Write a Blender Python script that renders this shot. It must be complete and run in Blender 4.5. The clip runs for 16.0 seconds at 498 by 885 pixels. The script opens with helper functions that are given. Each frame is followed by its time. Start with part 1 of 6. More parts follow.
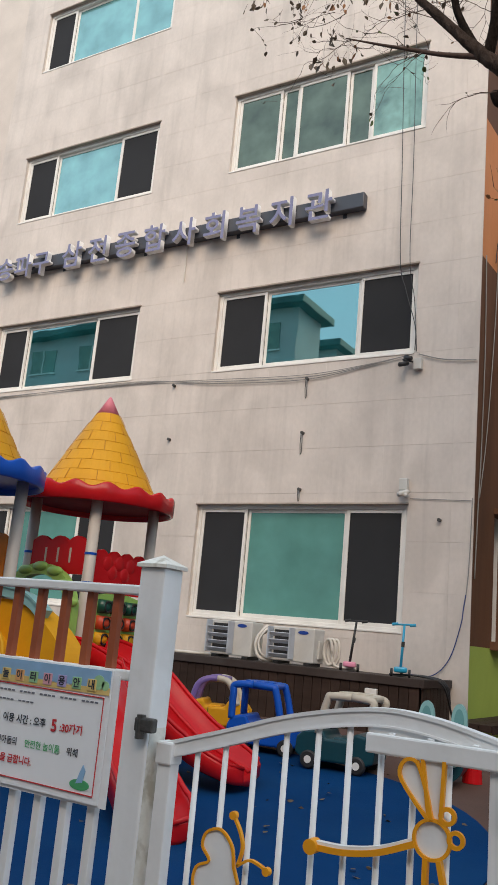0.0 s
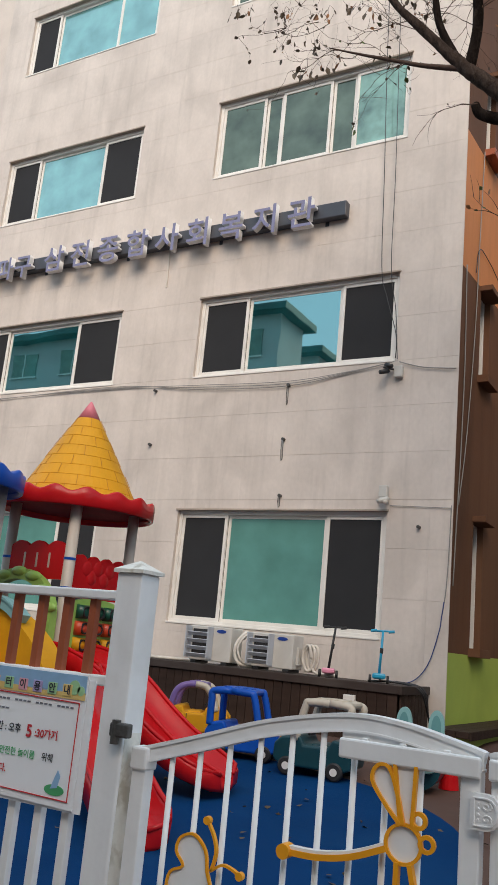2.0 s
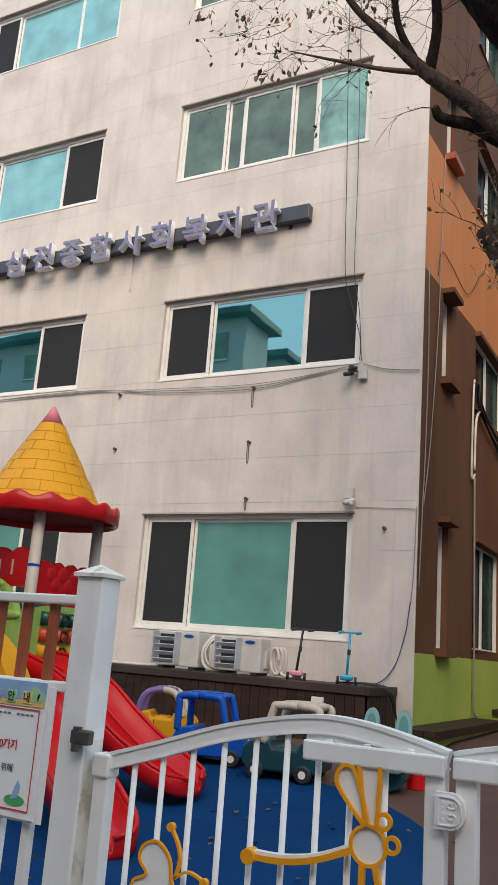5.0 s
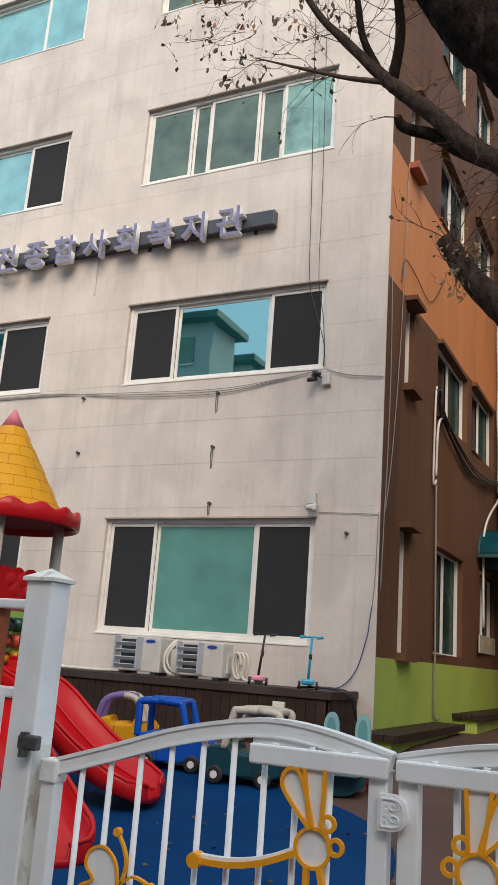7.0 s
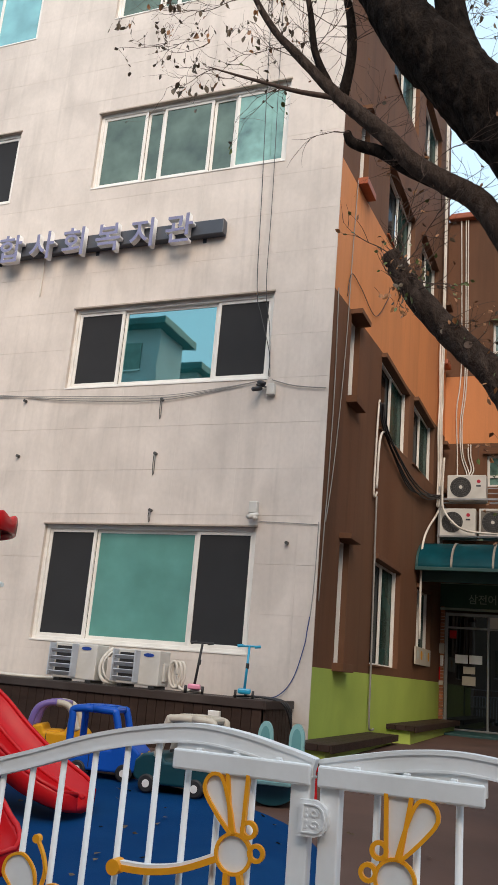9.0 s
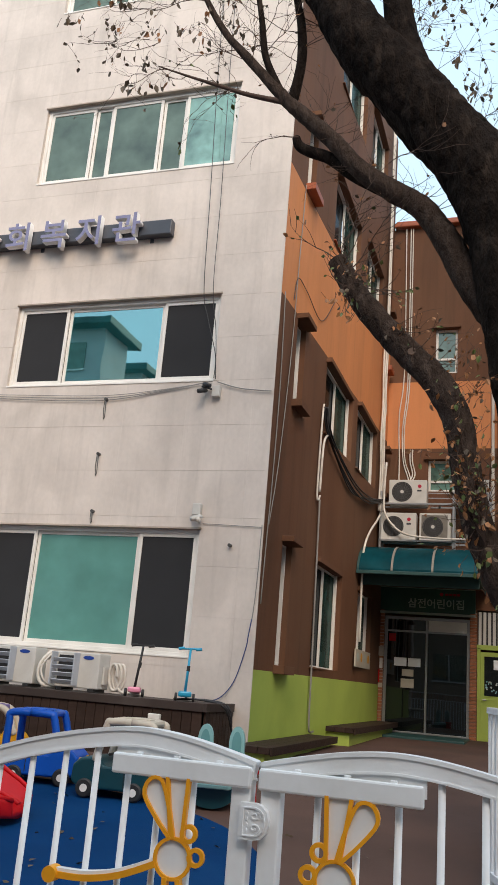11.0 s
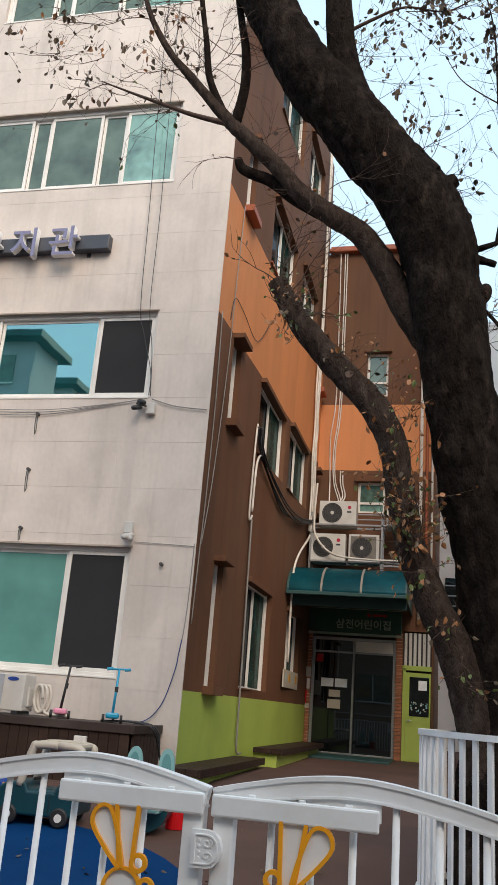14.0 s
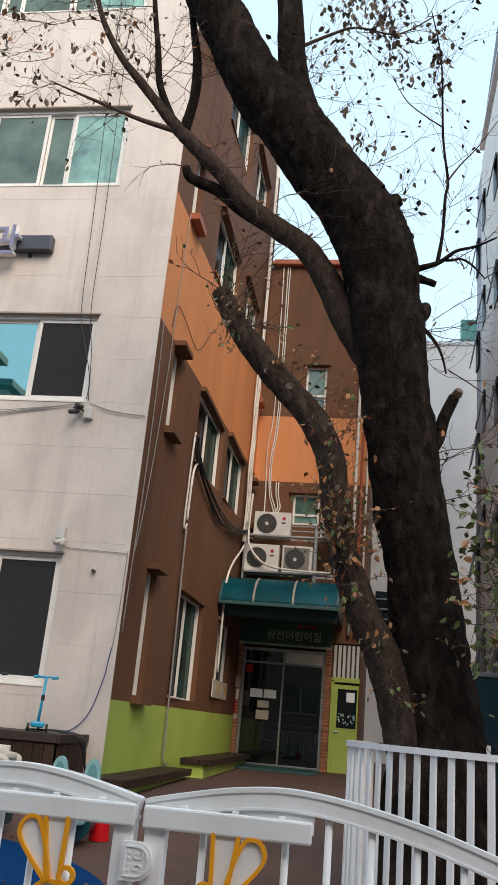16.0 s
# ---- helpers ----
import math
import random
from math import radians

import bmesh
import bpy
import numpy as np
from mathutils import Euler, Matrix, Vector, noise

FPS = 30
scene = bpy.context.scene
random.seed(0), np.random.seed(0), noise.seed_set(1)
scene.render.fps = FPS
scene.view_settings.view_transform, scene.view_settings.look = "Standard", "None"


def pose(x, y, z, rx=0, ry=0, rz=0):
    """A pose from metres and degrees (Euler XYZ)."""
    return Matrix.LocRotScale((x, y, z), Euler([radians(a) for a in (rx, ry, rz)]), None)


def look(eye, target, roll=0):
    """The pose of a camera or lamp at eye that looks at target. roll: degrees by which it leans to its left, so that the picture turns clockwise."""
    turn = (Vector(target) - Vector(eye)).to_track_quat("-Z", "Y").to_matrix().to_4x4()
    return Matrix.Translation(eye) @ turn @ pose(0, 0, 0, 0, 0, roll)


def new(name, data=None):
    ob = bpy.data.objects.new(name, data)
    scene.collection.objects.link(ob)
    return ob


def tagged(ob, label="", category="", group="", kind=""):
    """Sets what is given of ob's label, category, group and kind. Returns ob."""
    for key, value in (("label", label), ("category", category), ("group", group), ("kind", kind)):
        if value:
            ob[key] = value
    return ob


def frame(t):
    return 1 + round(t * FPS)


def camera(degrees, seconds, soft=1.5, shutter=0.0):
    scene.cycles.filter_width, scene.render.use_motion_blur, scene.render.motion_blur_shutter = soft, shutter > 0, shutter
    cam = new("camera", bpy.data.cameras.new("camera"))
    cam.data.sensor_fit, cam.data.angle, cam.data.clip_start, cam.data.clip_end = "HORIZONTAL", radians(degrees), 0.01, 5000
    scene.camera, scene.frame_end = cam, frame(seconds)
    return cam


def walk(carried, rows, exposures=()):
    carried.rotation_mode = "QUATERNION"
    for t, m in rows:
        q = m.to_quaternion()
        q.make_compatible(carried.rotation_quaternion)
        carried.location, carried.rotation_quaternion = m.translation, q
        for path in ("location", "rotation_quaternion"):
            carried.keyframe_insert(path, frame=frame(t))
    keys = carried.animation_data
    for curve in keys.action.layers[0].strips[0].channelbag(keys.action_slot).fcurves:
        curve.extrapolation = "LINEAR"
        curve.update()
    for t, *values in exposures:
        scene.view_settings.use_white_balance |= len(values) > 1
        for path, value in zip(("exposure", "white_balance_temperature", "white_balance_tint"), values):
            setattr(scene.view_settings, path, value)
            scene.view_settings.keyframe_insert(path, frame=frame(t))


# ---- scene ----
cam = camera(32.4, 16.0)
PATH = [
    (0, (3.034, -10.135, 0.793), (2.004, -8.478, 1.233), 5.3),
    (0.5, (3.04, -10.128, 0.791), (2.018, -8.465, 1.229), 5.3),
    (1, (3.049, -10.133, 0.796), (2.037, -8.466, 1.238), 5.4),
    (1.5, (3.049, -10.134, 0.792), (2.045, -8.464, 1.243), 5.5),
    (2, (3.053, -10.144, 0.793), (2.06, -8.469, 1.25), 5.5),
    (2.5, (3.055, -10.137, 0.792), (2.08, -8.452, 1.253), 5.3),
    (3, (3.055, -10.138, 0.792), (2.099, -8.443, 1.256), 5.1),
    (3.5, (3.053, -10.135, 0.791), (2.108, -8.436, 1.258), 4.9),
    (4, (3.053, -10.129, 0.791), (2.115, -8.425, 1.259), 4.7),
    (6.5, (3.078, -10.1, 0.788), (2.185, -8.376, 1.27), 4.2),
    (7, (3.096, -10.103, 0.79), (2.241, -8.362, 1.279), 4.2),
    (7.5, (3.116, -10.093, 0.783), (2.351, -8.316, 1.289), 4.3),
    (8, (3.124, -10.096, 0.784), (2.379, -8.314, 1.3), 4.7),
    (10.5, (3.121, -10.08, 0.778), (2.445, -8.274, 1.307), 4.9),
    (11, (3.116, -10.081, 0.781), (2.501, -8.255, 1.316), 4.7),
    (11.5, (3.093, -10.096, 0.785), (2.506, -8.259, 1.317), 4.5),
    (12, (3.07, -10.099, 0.787), (2.498, -8.256, 1.312), 4.2),
    (12.5, (3.053, -10.091, 0.784), (2.495, -8.246, 1.316), 4.3),
    (13, (3.041, -10.102, 0.784), (2.525, -8.25, 1.334), 4.4),
    (13.5, (3.044, -10.109, 0.784), (2.57, -8.253, 1.358), 4.6),
    (14, (3.048, -10.084, 0.782), (2.592, -8.228, 1.372), 4.6),
    (14.5, (3.051, -10.093, 0.783), (2.608, -8.237, 1.382), 4.6),
    (15, (3.047, -10.089, 0.783), (2.629, -8.229, 1.389), 4.5),
    (15.5, (3.04, -10.091, 0.782), (2.688, -8.221, 1.397), 4.7),
    (16, (3.029, -10.079, 0.78), (2.718, -8.204, 1.403), 5.2),
]
walk(cam, [(t, look(eye, target, roll)) for t, eye, target, roll in PATH], [(0, 0.48), (2, 0.48), (3, 0.49), (4, 0.57), (6.5, 0.56), (8, 0.59), (10.5, 0.71), (11.5, 0.66), (12.5, 0.65), (16, 0.70)])

# ---- world and sun ----
world = bpy.data.worlds.new("sky")
scene.world = world
world.use_nodes = True
wn = world.node_tree.nodes
sky = wn.new("ShaderNodeTexSky")
sky.sky_type, sky.sun_disc = "NISHITA", False
sky.sun_elevation, sky.sun_rotation = radians(36), radians(151)
sky.air_density, sky.dust_density = 1.0, 1.5
wn["Background"].inputs[1].default_value = 0.05
haze, both = wn.new("ShaderNodeBackground"), wn.new("ShaderNodeAddShader")
haze.inputs[0].default_value, haze.inputs[1].default_value = (0.65, 0.85, 1.0, 1), 0.66  # thin even cloud
wl = world.node_tree.links
wl.new(sky.outputs[0], wn["Background"].inputs[0])
wl.new(wn["Background"].outputs[0], both.inputs[0])
wl.new(haze.outputs[0], both.inputs[1])
wl.new(both.outputs[0], wn["World Output"].inputs[0])
sun = new("sun", bpy.data.lights.new("sun", "SUN"))
sun.data.energy, sun.data.angle, sun.data.color = 1.9, radians(40), (1.0, 0.79, 0.60)
sun.matrix_world = look((9, -18, 15.5), (0, 0, 0))


# ---- materials ----
def material(name, base, rough=0.6, spread=0.12, scale=3.0, grain=60.0, bump=0.1, metal=0.0, stretch=(1, 1, 1), stain=None, amount=0.3, piece=0.0, spec=0.5, spot=(0.48, 0.72), relief=0.02, drips=0.0, streaks=0.0):
    """A surface with coarse and fine colour variation, fine relief, and stains of a colour of their own."""
    m = bpy.data.materials.new(name)
    m.use_nodes = True
    n, l = m.node_tree.nodes, m.node_tree.links
    p = n["Principled BSDF"]
    p.inputs["Roughness"].default_value = rough
    p.inputs["Metallic"].default_value = metal
    p.inputs["Specular IOR Level"].default_value = spec
    geo = n.new("ShaderNodeNewGeometry")
    mp = n.new("ShaderNodeMapping")
    mp.inputs["Scale"].default_value = stretch
    l.new(geo.outputs["Position"], mp.inputs["Vector"])
    big, small = n.new("ShaderNodeTexNoise"), n.new("ShaderNodeTexNoise")
    for t, s, d in ((big, scale, 5.0), (small, grain, 3.0)):
        t.inputs["Scale"].default_value, t.inputs["Detail"].default_value = s, d
        l.new(mp.outputs[0], t.inputs["Vector"])
    add = n.new("ShaderNodeMath")
    add.operation = "MULTIPLY_ADD"
    add.inputs[1].default_value = 0.35
    l.new(small.outputs["Fac"], add.inputs[0])
    l.new(big.outputs["Fac"], add.inputs[2])
    ramp = n.new("ShaderNodeMapRange")
    ramp.inputs["From Min"].default_value, ramp.inputs["From Max"].default_value = 0.4, 0.95
    ramp.inputs["To Min"].default_value, ramp.inputs["To Max"].default_value = 1 - spread, 1 + spread
    l.new(add.outputs[0], ramp.inputs["Value"])
    fac = ramp.outputs[0]
    if piece:
        info = n.new("ShaderNodeObjectInfo")
        pr = n.new("ShaderNodeMapRange")
        pr.inputs["To Min"].default_value, pr.inputs["To Max"].default_value = 1 - piece, 1 + piece
        l.new(info.outputs["Random"], pr.inputs["Value"])
        mul = n.new("ShaderNodeMath")
        mul.operation = "MULTIPLY"
        l.new(fac, mul.inputs[0])
        l.new(pr.outputs[0], mul.inputs[1])
        fac = mul.outputs[0]
    col = n.new("ShaderNodeVectorMath")
    col.operation = "SCALE"
    col.inputs[0].default_value = base
    l.new(fac, col.inputs["Scale"])
    out = col.outputs[0]
    if stain:
        st = n.new("ShaderNodeTexNoise")
        st.inputs["Scale"].default_value, st.inputs["Detail"].default_value, st.inputs["Distortion"].default_value = scale * 0.6, 8.0, 0.6
        l.new(mp.outputs[0], st.inputs["Vector"])
        sr = n.new("ShaderNodeMapRange")
        sr.inputs["From Min"].default_value, sr.inputs["From Max"].default_value = spot
        sr.inputs["To Max"].default_value = amount
        l.new(st.outputs["Fac"], sr.inputs["Value"])
        mix = n.new("ShaderNodeMix")
        mix.data_type = "RGBA"
        mix.inputs["B"].default_value = (*stain, 1)
        for sock in mix.inputs:
            if sock.name == "B" and sock.type == "RGBA":
                sock.default_value = (*stain, 1)
            if sock.name == "A" and sock.type == "RGBA":
                l.new(out, sock)
            if sock.name == "Factor" and sock.type == "VALUE":
                l.new(sr.outputs[0], sock)
        out = [s for s in mix.outputs if s.type == "RGBA"][0]
    for drips, across, down in ((drips, 2.6, 0.17), (streaks, 9.0, 0.55)):
        if not drips:
            continue
        dm, dn, dr, dv = n.new("ShaderNodeMapping"), n.new("ShaderNodeTexNoise"), n.new("ShaderNodeMapRange"), n.new("ShaderNodeVectorMath")
        dm.inputs["Scale"].default_value = (across, across, down)
        dn.inputs["Scale"].default_value, dn.inputs["Detail"].default_value, dn.inputs["Roughness"].default_value = 1.0, 4.0, 0.55
        dr.inputs["From Min"].default_value, dr.inputs["From Max"].default_value = 0.54, 0.74
        dr.inputs["To Min"].default_value, dr.inputs["To Max"].default_value = 1.0, 1.0 - drips
        dv.operation = "SCALE"
        l.new(geo.outputs["Position"], dm.inputs["Vector"])
        l.new(dm.outputs[0], dn.inputs["Vector"])
        l.new(dn.outputs["Fac"], dr.inputs["Value"])
        l.new(out, dv.inputs[0])
        l.new(dr.outputs[0], dv.inputs["Scale"])
        out = dv.outputs[0]
    l.new(out, p.inputs["Base Color"])
    if bump:
        b = n.new("ShaderNodeBump")
        b.inputs["Strength"].default_value, b.inputs["Distance"].default_value = bump, relief
        l.new(add.outputs[0], b.inputs["Height"])
        l.new(b.outputs[0], p.inputs["Normal"])
    return m


def glass(name, tint, body, mirror=0.5, rough=0.015, uneven=0.35):
    """Coated window glass: a tinted mirror over a dim interior colour, slightly wavy."""
    m = bpy.data.materials.new(name)
    m.use_nodes = True
    n, l = m.node_tree.nodes, m.node_tree.links
    p = n["Principled BSDF"]
    p.inputs["Roughness"].default_value, p.inputs["Specular IOR Level"].default_value = 0.25, 0.12
    p.inputs["IOR"].default_value = 1.1
    at, mottle, tone = n.new("ShaderNodeNewGeometry"), n.new("ShaderNodeTexNoise"), n.new("ShaderNodeMapRange")
    # noise in the body colour imitates mottled reflections and curtains
    mottle.inputs["Scale"].default_value, mottle.inputs["Detail"].default_value = 2.2, 4.0
    tone.inputs["From Min"].default_value, tone.inputs["From Max"].default_value = 0.3, 0.7
    tone.inputs["To Min"].default_value, tone.inputs["To Max"].default_value = 1 - uneven, 1 + uneven
    dye = n.new("ShaderNodeVectorMath")
    dye.operation = "SCALE"
    dye.inputs[0].default_value = body
    l.new(at.outputs["Position"], mottle.inputs["Vector"])
    l.new(mottle.outputs["Fac"], tone.inputs["Value"])
    l.new(tone.outputs[0], dye.inputs["Scale"])
    l.new(dye.outputs[0], p.inputs["Base Color"])
    g = n.new("ShaderNodeBsdfGlossy")
    g.inputs["Color"].default_value = (*tint, 1)
    g.inputs["Roughness"].default_value = rough
    geo, wave, b = n.new("ShaderNodeNewGeometry"), n.new("ShaderNodeTexNoise"), n.new("ShaderNodeBump")
    wave.inputs["Scale"].default_value = 0.9
    b.inputs["Strength"].default_value, b.inputs["Distance"].default_value = 0.05, 0.03
    l.new(geo.outputs["Position"], wave.inputs["Vector"])
    l.new(wave.outputs["Fac"], b.inputs["Height"])
    l.new(b.outputs[0], g.inputs["Normal"])
    mix = n.new("ShaderNodeMixShader")
    mix.inputs[0].default_value = mirror
    l.new(p.outputs[0], mix.inputs[1])
    l.new(g.outputs[0], mix.inputs[2])
    l.new(mix.outputs[0], n["Material Output"].inputs["Surface"])
    return m


M_WALL = material("painted stone panel", (0.66, 0.593, 0.54), 0.75, 0.12, 1.6, 18, 0.12, stretch=(1.1, 1.1, 0.8), stain=(0.40, 0.355, 0.32), amount=0.55, piece=0.02, spot=(0.50, 0.80), drips=0.13, streaks=0.09)
M_JOINT = material("joint filler", (0.63, 0.56, 0.50), 0.85, 0.1, 2, 40, 0.1)
M_BROWN = material("brown render", (0.142, 0.064, 0.033), 0.75, 0.18, 1.2, 50, 0.15, stretch=(1, 1, 0.5), stain=(0.15, 0.09, 0.055), amount=0.4, drips=0.2, streaks=0.15, spec=0.3)
M_ORANGE = material("orange render", (0.62, 0.24, 0.085), 0.7, 0.10, 1.2, 50, 0.12, stretch=(1, 1, 0.4), stain=(0.42, 0.17, 0.07), amount=0.35, drips=0.15, streaks=0.12)
M_LIME = material("lime green paint", (0.41, 0.52, 0.10), 0.55, 0.08, 1.5, 40, 0.06, stain=(0.26, 0.36, 0.06), amount=0.35)
M_WHITE = material("white window frame", (0.80, 0.775, 0.73), 0.35, 0.06, 4, 60, 0.02, stain=(0.5, 0.47, 0.42), amount=0.3)
M_REVEAL = material("stained window reveal", (0.42, 0.35, 0.29), 0.7, 0.15, 3, 50, 0.05, stain=(0.22, 0.19, 0.16), amount=0.6)
# also colours the dark sheets that stand in for unlit rooms
M_SCREEN = material("insect screen and unlit room dark", (0.032, 0.033, 0.036), 0.8, 0.12, 1.5, 300, 0.0, spec=0.15)
M_GLASS = glass("coated teal glass", (0.40, 0.65, 0.63), (0.006, 0.085, 0.095), 0.60, uneven=0.5)
M_CURTAIN = glass("teal glass before pale curtains", (0.50, 0.68, 0.66), (0.20, 0.44, 0.45), 0.38, uneven=0.3)
M_GLASSG = glass("grey green glass", (0.46, 0.50, 0.42), (0.085, 0.12, 0.095), 0.20, uneven=0.5)
# paler body colour holds the reflection in the last pane
M_PALEG = glass("pale mottled glass", (0.48, 0.58, 0.50), (0.20, 0.36, 0.31), 0.28, uneven=0.7)
M_SIDEG = glass("dim green glass", (0.30, 0.40, 0.36), (0.014, 0.05, 0.044), 0.13)
M_FILM = glass("green filmed glass", (0.36, 0.52, 0.49), (0.13, 0.34, 0.30), 0.25, 0.10, 0.14)
M_DARKGLASS = glass("dark door glass", (0.45, 0.52, 0.56), (0.006, 0.008, 0.009), 0.09)
M_GROUND = material("brown paving", (0.105, 0.062, 0.05), 0.8, 0.15, 1.3, 90, 0.2, stain=(0.06, 0.042, 0.036), amount=0.6, spec=0.2)
M_MAT = material("blue rubber mat", (0.0025, 0.036, 0.125), 0.8, 0.16, 1.5, 160, 0.2, stain=(0.008, 0.055, 0.15), amount=0.5, spec=0.05)
M_STEEL = material("white painted steel", (0.88, 0.89, 0.90), 0.42, 0.04, 6, 70, 0.04, stain=(0.60, 0.58, 0.53), amount=0.35, streaks=0.06)
M_YELLOWP = material("yellow enamel", (0.90, 0.38, 0.014), 0.35, 0.07, 6, 50, 0.03)
M_RUST = material("red brown bar paint", (0.34, 0.085, 0.032), 0.5, 0.12, 8, 60, 0.05)
M_BARK = material("dark bark", (0.0145, 0.0108, 0.009), 0.95, 0.65, 7, 34, 0.9, stretch=(2.0, 2.0, 0.9), stain=(0.085, 0.065, 0.053), amount=0.45, spec=0.06, spot=(0.52, 0.78), relief=0.07)
M_LIMB = material("brown limb bark", (0.045, 0.032, 0.026), 0.9, 0.5, 9, 40, 1.0, stretch=(2.2, 2.2, 1.0), stain=(0.13, 0.10, 0.085), amount=0.5, spec=0.08, spot=(0.5, 0.78), relief=0.05)
M_TWIG = material("twig bark", (0.075, 0.05, 0.04), 0.85, 0.3, 20, 90, 0.2, spec=0.2)
M_LEAFR = material("russet leaf", (0.30, 0.135, 0.05), 0.55, 0.4, 9, 40, 0.05)
M_LEAFG = material("green leaf", (0.10, 0.135, 0.035), 0.5, 0.35, 9, 40, 0.05)
M_LEAFD = material("dull brown leaf", (0.085, 0.06, 0.035), 0.6, 0.4, 9, 40, 0.05)
M_GREYW = material("grey plaster", (0.50, 0.49, 0.49), 0.8, 0.10, 0.8, 30, 0.1, stain=(0.36, 0.35, 0.35), amount=0.4)
M_PALEW = material("white plaster", (0.92, 0.84, 0.77), 0.8, 0.06, 0.8, 30, 0.1, stain=(0.6, 0.58, 0.57), amount=0.3)
M_DGREY = material("dark grey cladding", (0.42, 0.40, 0.43), 0.6, 0.10, 0.8, 30, 0.05)
M_SIGN = material("dark slate metal", (0.055, 0.06, 0.075), 0.4, 0.12, 3, 40, 0.03)
M_LETTER = material("lilac letter face", (0.21, 0.21, 0.34), 0.35, 0.06, 5, 40, 0.0)
M_LETTERS = material("pale letter side", (0.78, 0.77, 0.76), 0.4, 0.06, 5, 40, 0.0)
M_TEAL = glass("teal canopy sheet", (0.24, 0.46, 0.50), (0.004, 0.05, 0.066), 0.04, 0.3)
M_TEALD = material("dark teal metal", (0.02, 0.07, 0.07), 0.5, 0.15, 4, 40, 0.03)
M_CABLE = material("black cable", (0.025, 0.025, 0.028), 0.5, 0.1, 5, 40, 0.0)
M_BLUEC = material("blue cable", (0.035, 0.06, 0.20), 0.5, 0.15, 5, 40, 0.0)
M_GREYC = material("grey cable", (0.26, 0.25, 0.235), 0.5, 0.1, 5, 40, 0.0)
M_PIPE = material("wrapped white pipe", (0.70, 0.66, 0.60), 0.6, 0.12, 5, 60, 0.15, stain=(0.4, 0.36, 0.3), amount=0.5)
M_WOODD = material("dark stained timber", (0.040, 0.024, 0.018), 0.6, 0.3, 3, 60, 0.2, stretch=(1, 4, 4), piece=0.15, spec=0.2)


# ---- mesh helpers ----
def box(bm, x0, x1, y0, y1, z0, z1, bevel=0.0):
    m = Matrix.Translation(((x0 + x1) / 2, (y0 + y1) / 2, (z0 + z1) / 2)) @ Matrix.Diagonal((abs(x1 - x0), abs(y1 - y0), abs(z1 - z0), 1))
    v = bmesh.ops.create_cube(bm, size=1, matrix=m)["verts"]
    if bevel:
        e = list({e for a in v for e in a.link_edges})
        bmesh.ops.bevel(bm, geom=e, offset=bevel, segments=2, affect="EDGES", profile=0.5)
    return bm


def tube(bm, pts, radii, segs=10, rough=0.0, caps=True):
    """A round bar along points, its radius given per point or once."""
    pts = [Vector(p) for p in pts]
    if not hasattr(radii, "__len__"):
        radii = [radii] * len(pts)
    side = None
    rings = []
    for i, p in enumerate(pts):
        d = (pts[min(i + 1, len(pts) - 1)] - pts[max(i - 1, 0)]).normalized()
        if side is None:
            side = d.orthogonal().normalized()
        side = (side - d * side.dot(d)).normalized()
        up = d.cross(side)
        ring = []
        for k in range(segs):
            a = 2 * math.pi * k / segs
            w = side * math.cos(a) + up * math.sin(a)
            r = radii[i]
            if rough:
                q = p + w * r
                r *= 1 + rough * noise.noise(q * 3.5) + rough * 0.7 * noise.noise(Vector((q.x * 16, q.y * 16, q.z * 6))) - rough * 0.9 * abs(noise.noise(Vector((q.x * 22 + 7, q.y * 22, q.z * 9))))
            ring.append(bm.verts.new(p + w * r))
        rings.append(ring)
    for a, b in zip(rings, rings[1:]):
        for k in range(segs):
            bm.faces.new((a[k], a[(k + 1) % segs], b[(k + 1) % segs], b[k]))
    if caps:
        bm.faces.new(rings[0][::-1])
        bm.faces.new(rings[-1])
    return bm


def smooth_path(pts, radii, n=6):
    """Catmull-Rom points and radii between the given ones."""
    P = [Vector(p) for p in pts]
    out, rad = [], []
    for i in range(len(P) - 1):
        a, b, c, d = P[max(i - 1, 0)], P[i], P[i + 1], P[min(i + 2, len(P) - 1)]
        for k in range(n):
            t = k / n
            out.append(0.5 * (2 * b + (c - a) * t + (2 * a - 5 * b + 4 * c - d) * t * t + (3 * b - a - 3 * c + d) * t ** 3))
            rad.append(radii[i] + (radii[i + 1] - radii[i]) * t)
    return out + [P[-1]], rad + [radii[-1]]


def strip(bm, pts, y0, y1, h, closed=False):
    """A flat bar of height h that follows points (x, z), between two depths."""
    n = len(pts)
    prof = []
    for i, (x, z) in enumerate(pts):
        a, b = (pts[i - 1], pts[(i + 1) % n]) if closed else (pts[max(i - 1, 0)], pts[min(i + 1, n - 1)])
        d = Vector((b[0] - a[0], b[1] - a[1])).normalized()
        nx, nz = -d.y * h / 2, d.x * h / 2
        prof.append([bm.verts.new(c) for c in ((x + nx, y0, z + nz), (x + nx, y1, z + nz), (x - nx, y1, z - nz), (x - nx, y0, z - nz))])
    pairs = list(zip(prof, prof[1:])) + ([(prof[-1], prof[0])] if closed else [])
    for a, b in pairs:
        for k in range(4):
            bm.faces.new((a[k], a[(k + 1) % 4], b[(k + 1) % 4], b[k]))
    if not closed:
        bm.faces.new(prof[0][::-1])
        bm.faces.new(prof[-1])
    bmesh.ops.recalc_face_normals(bm, faces=bm.faces[:])
    return bm


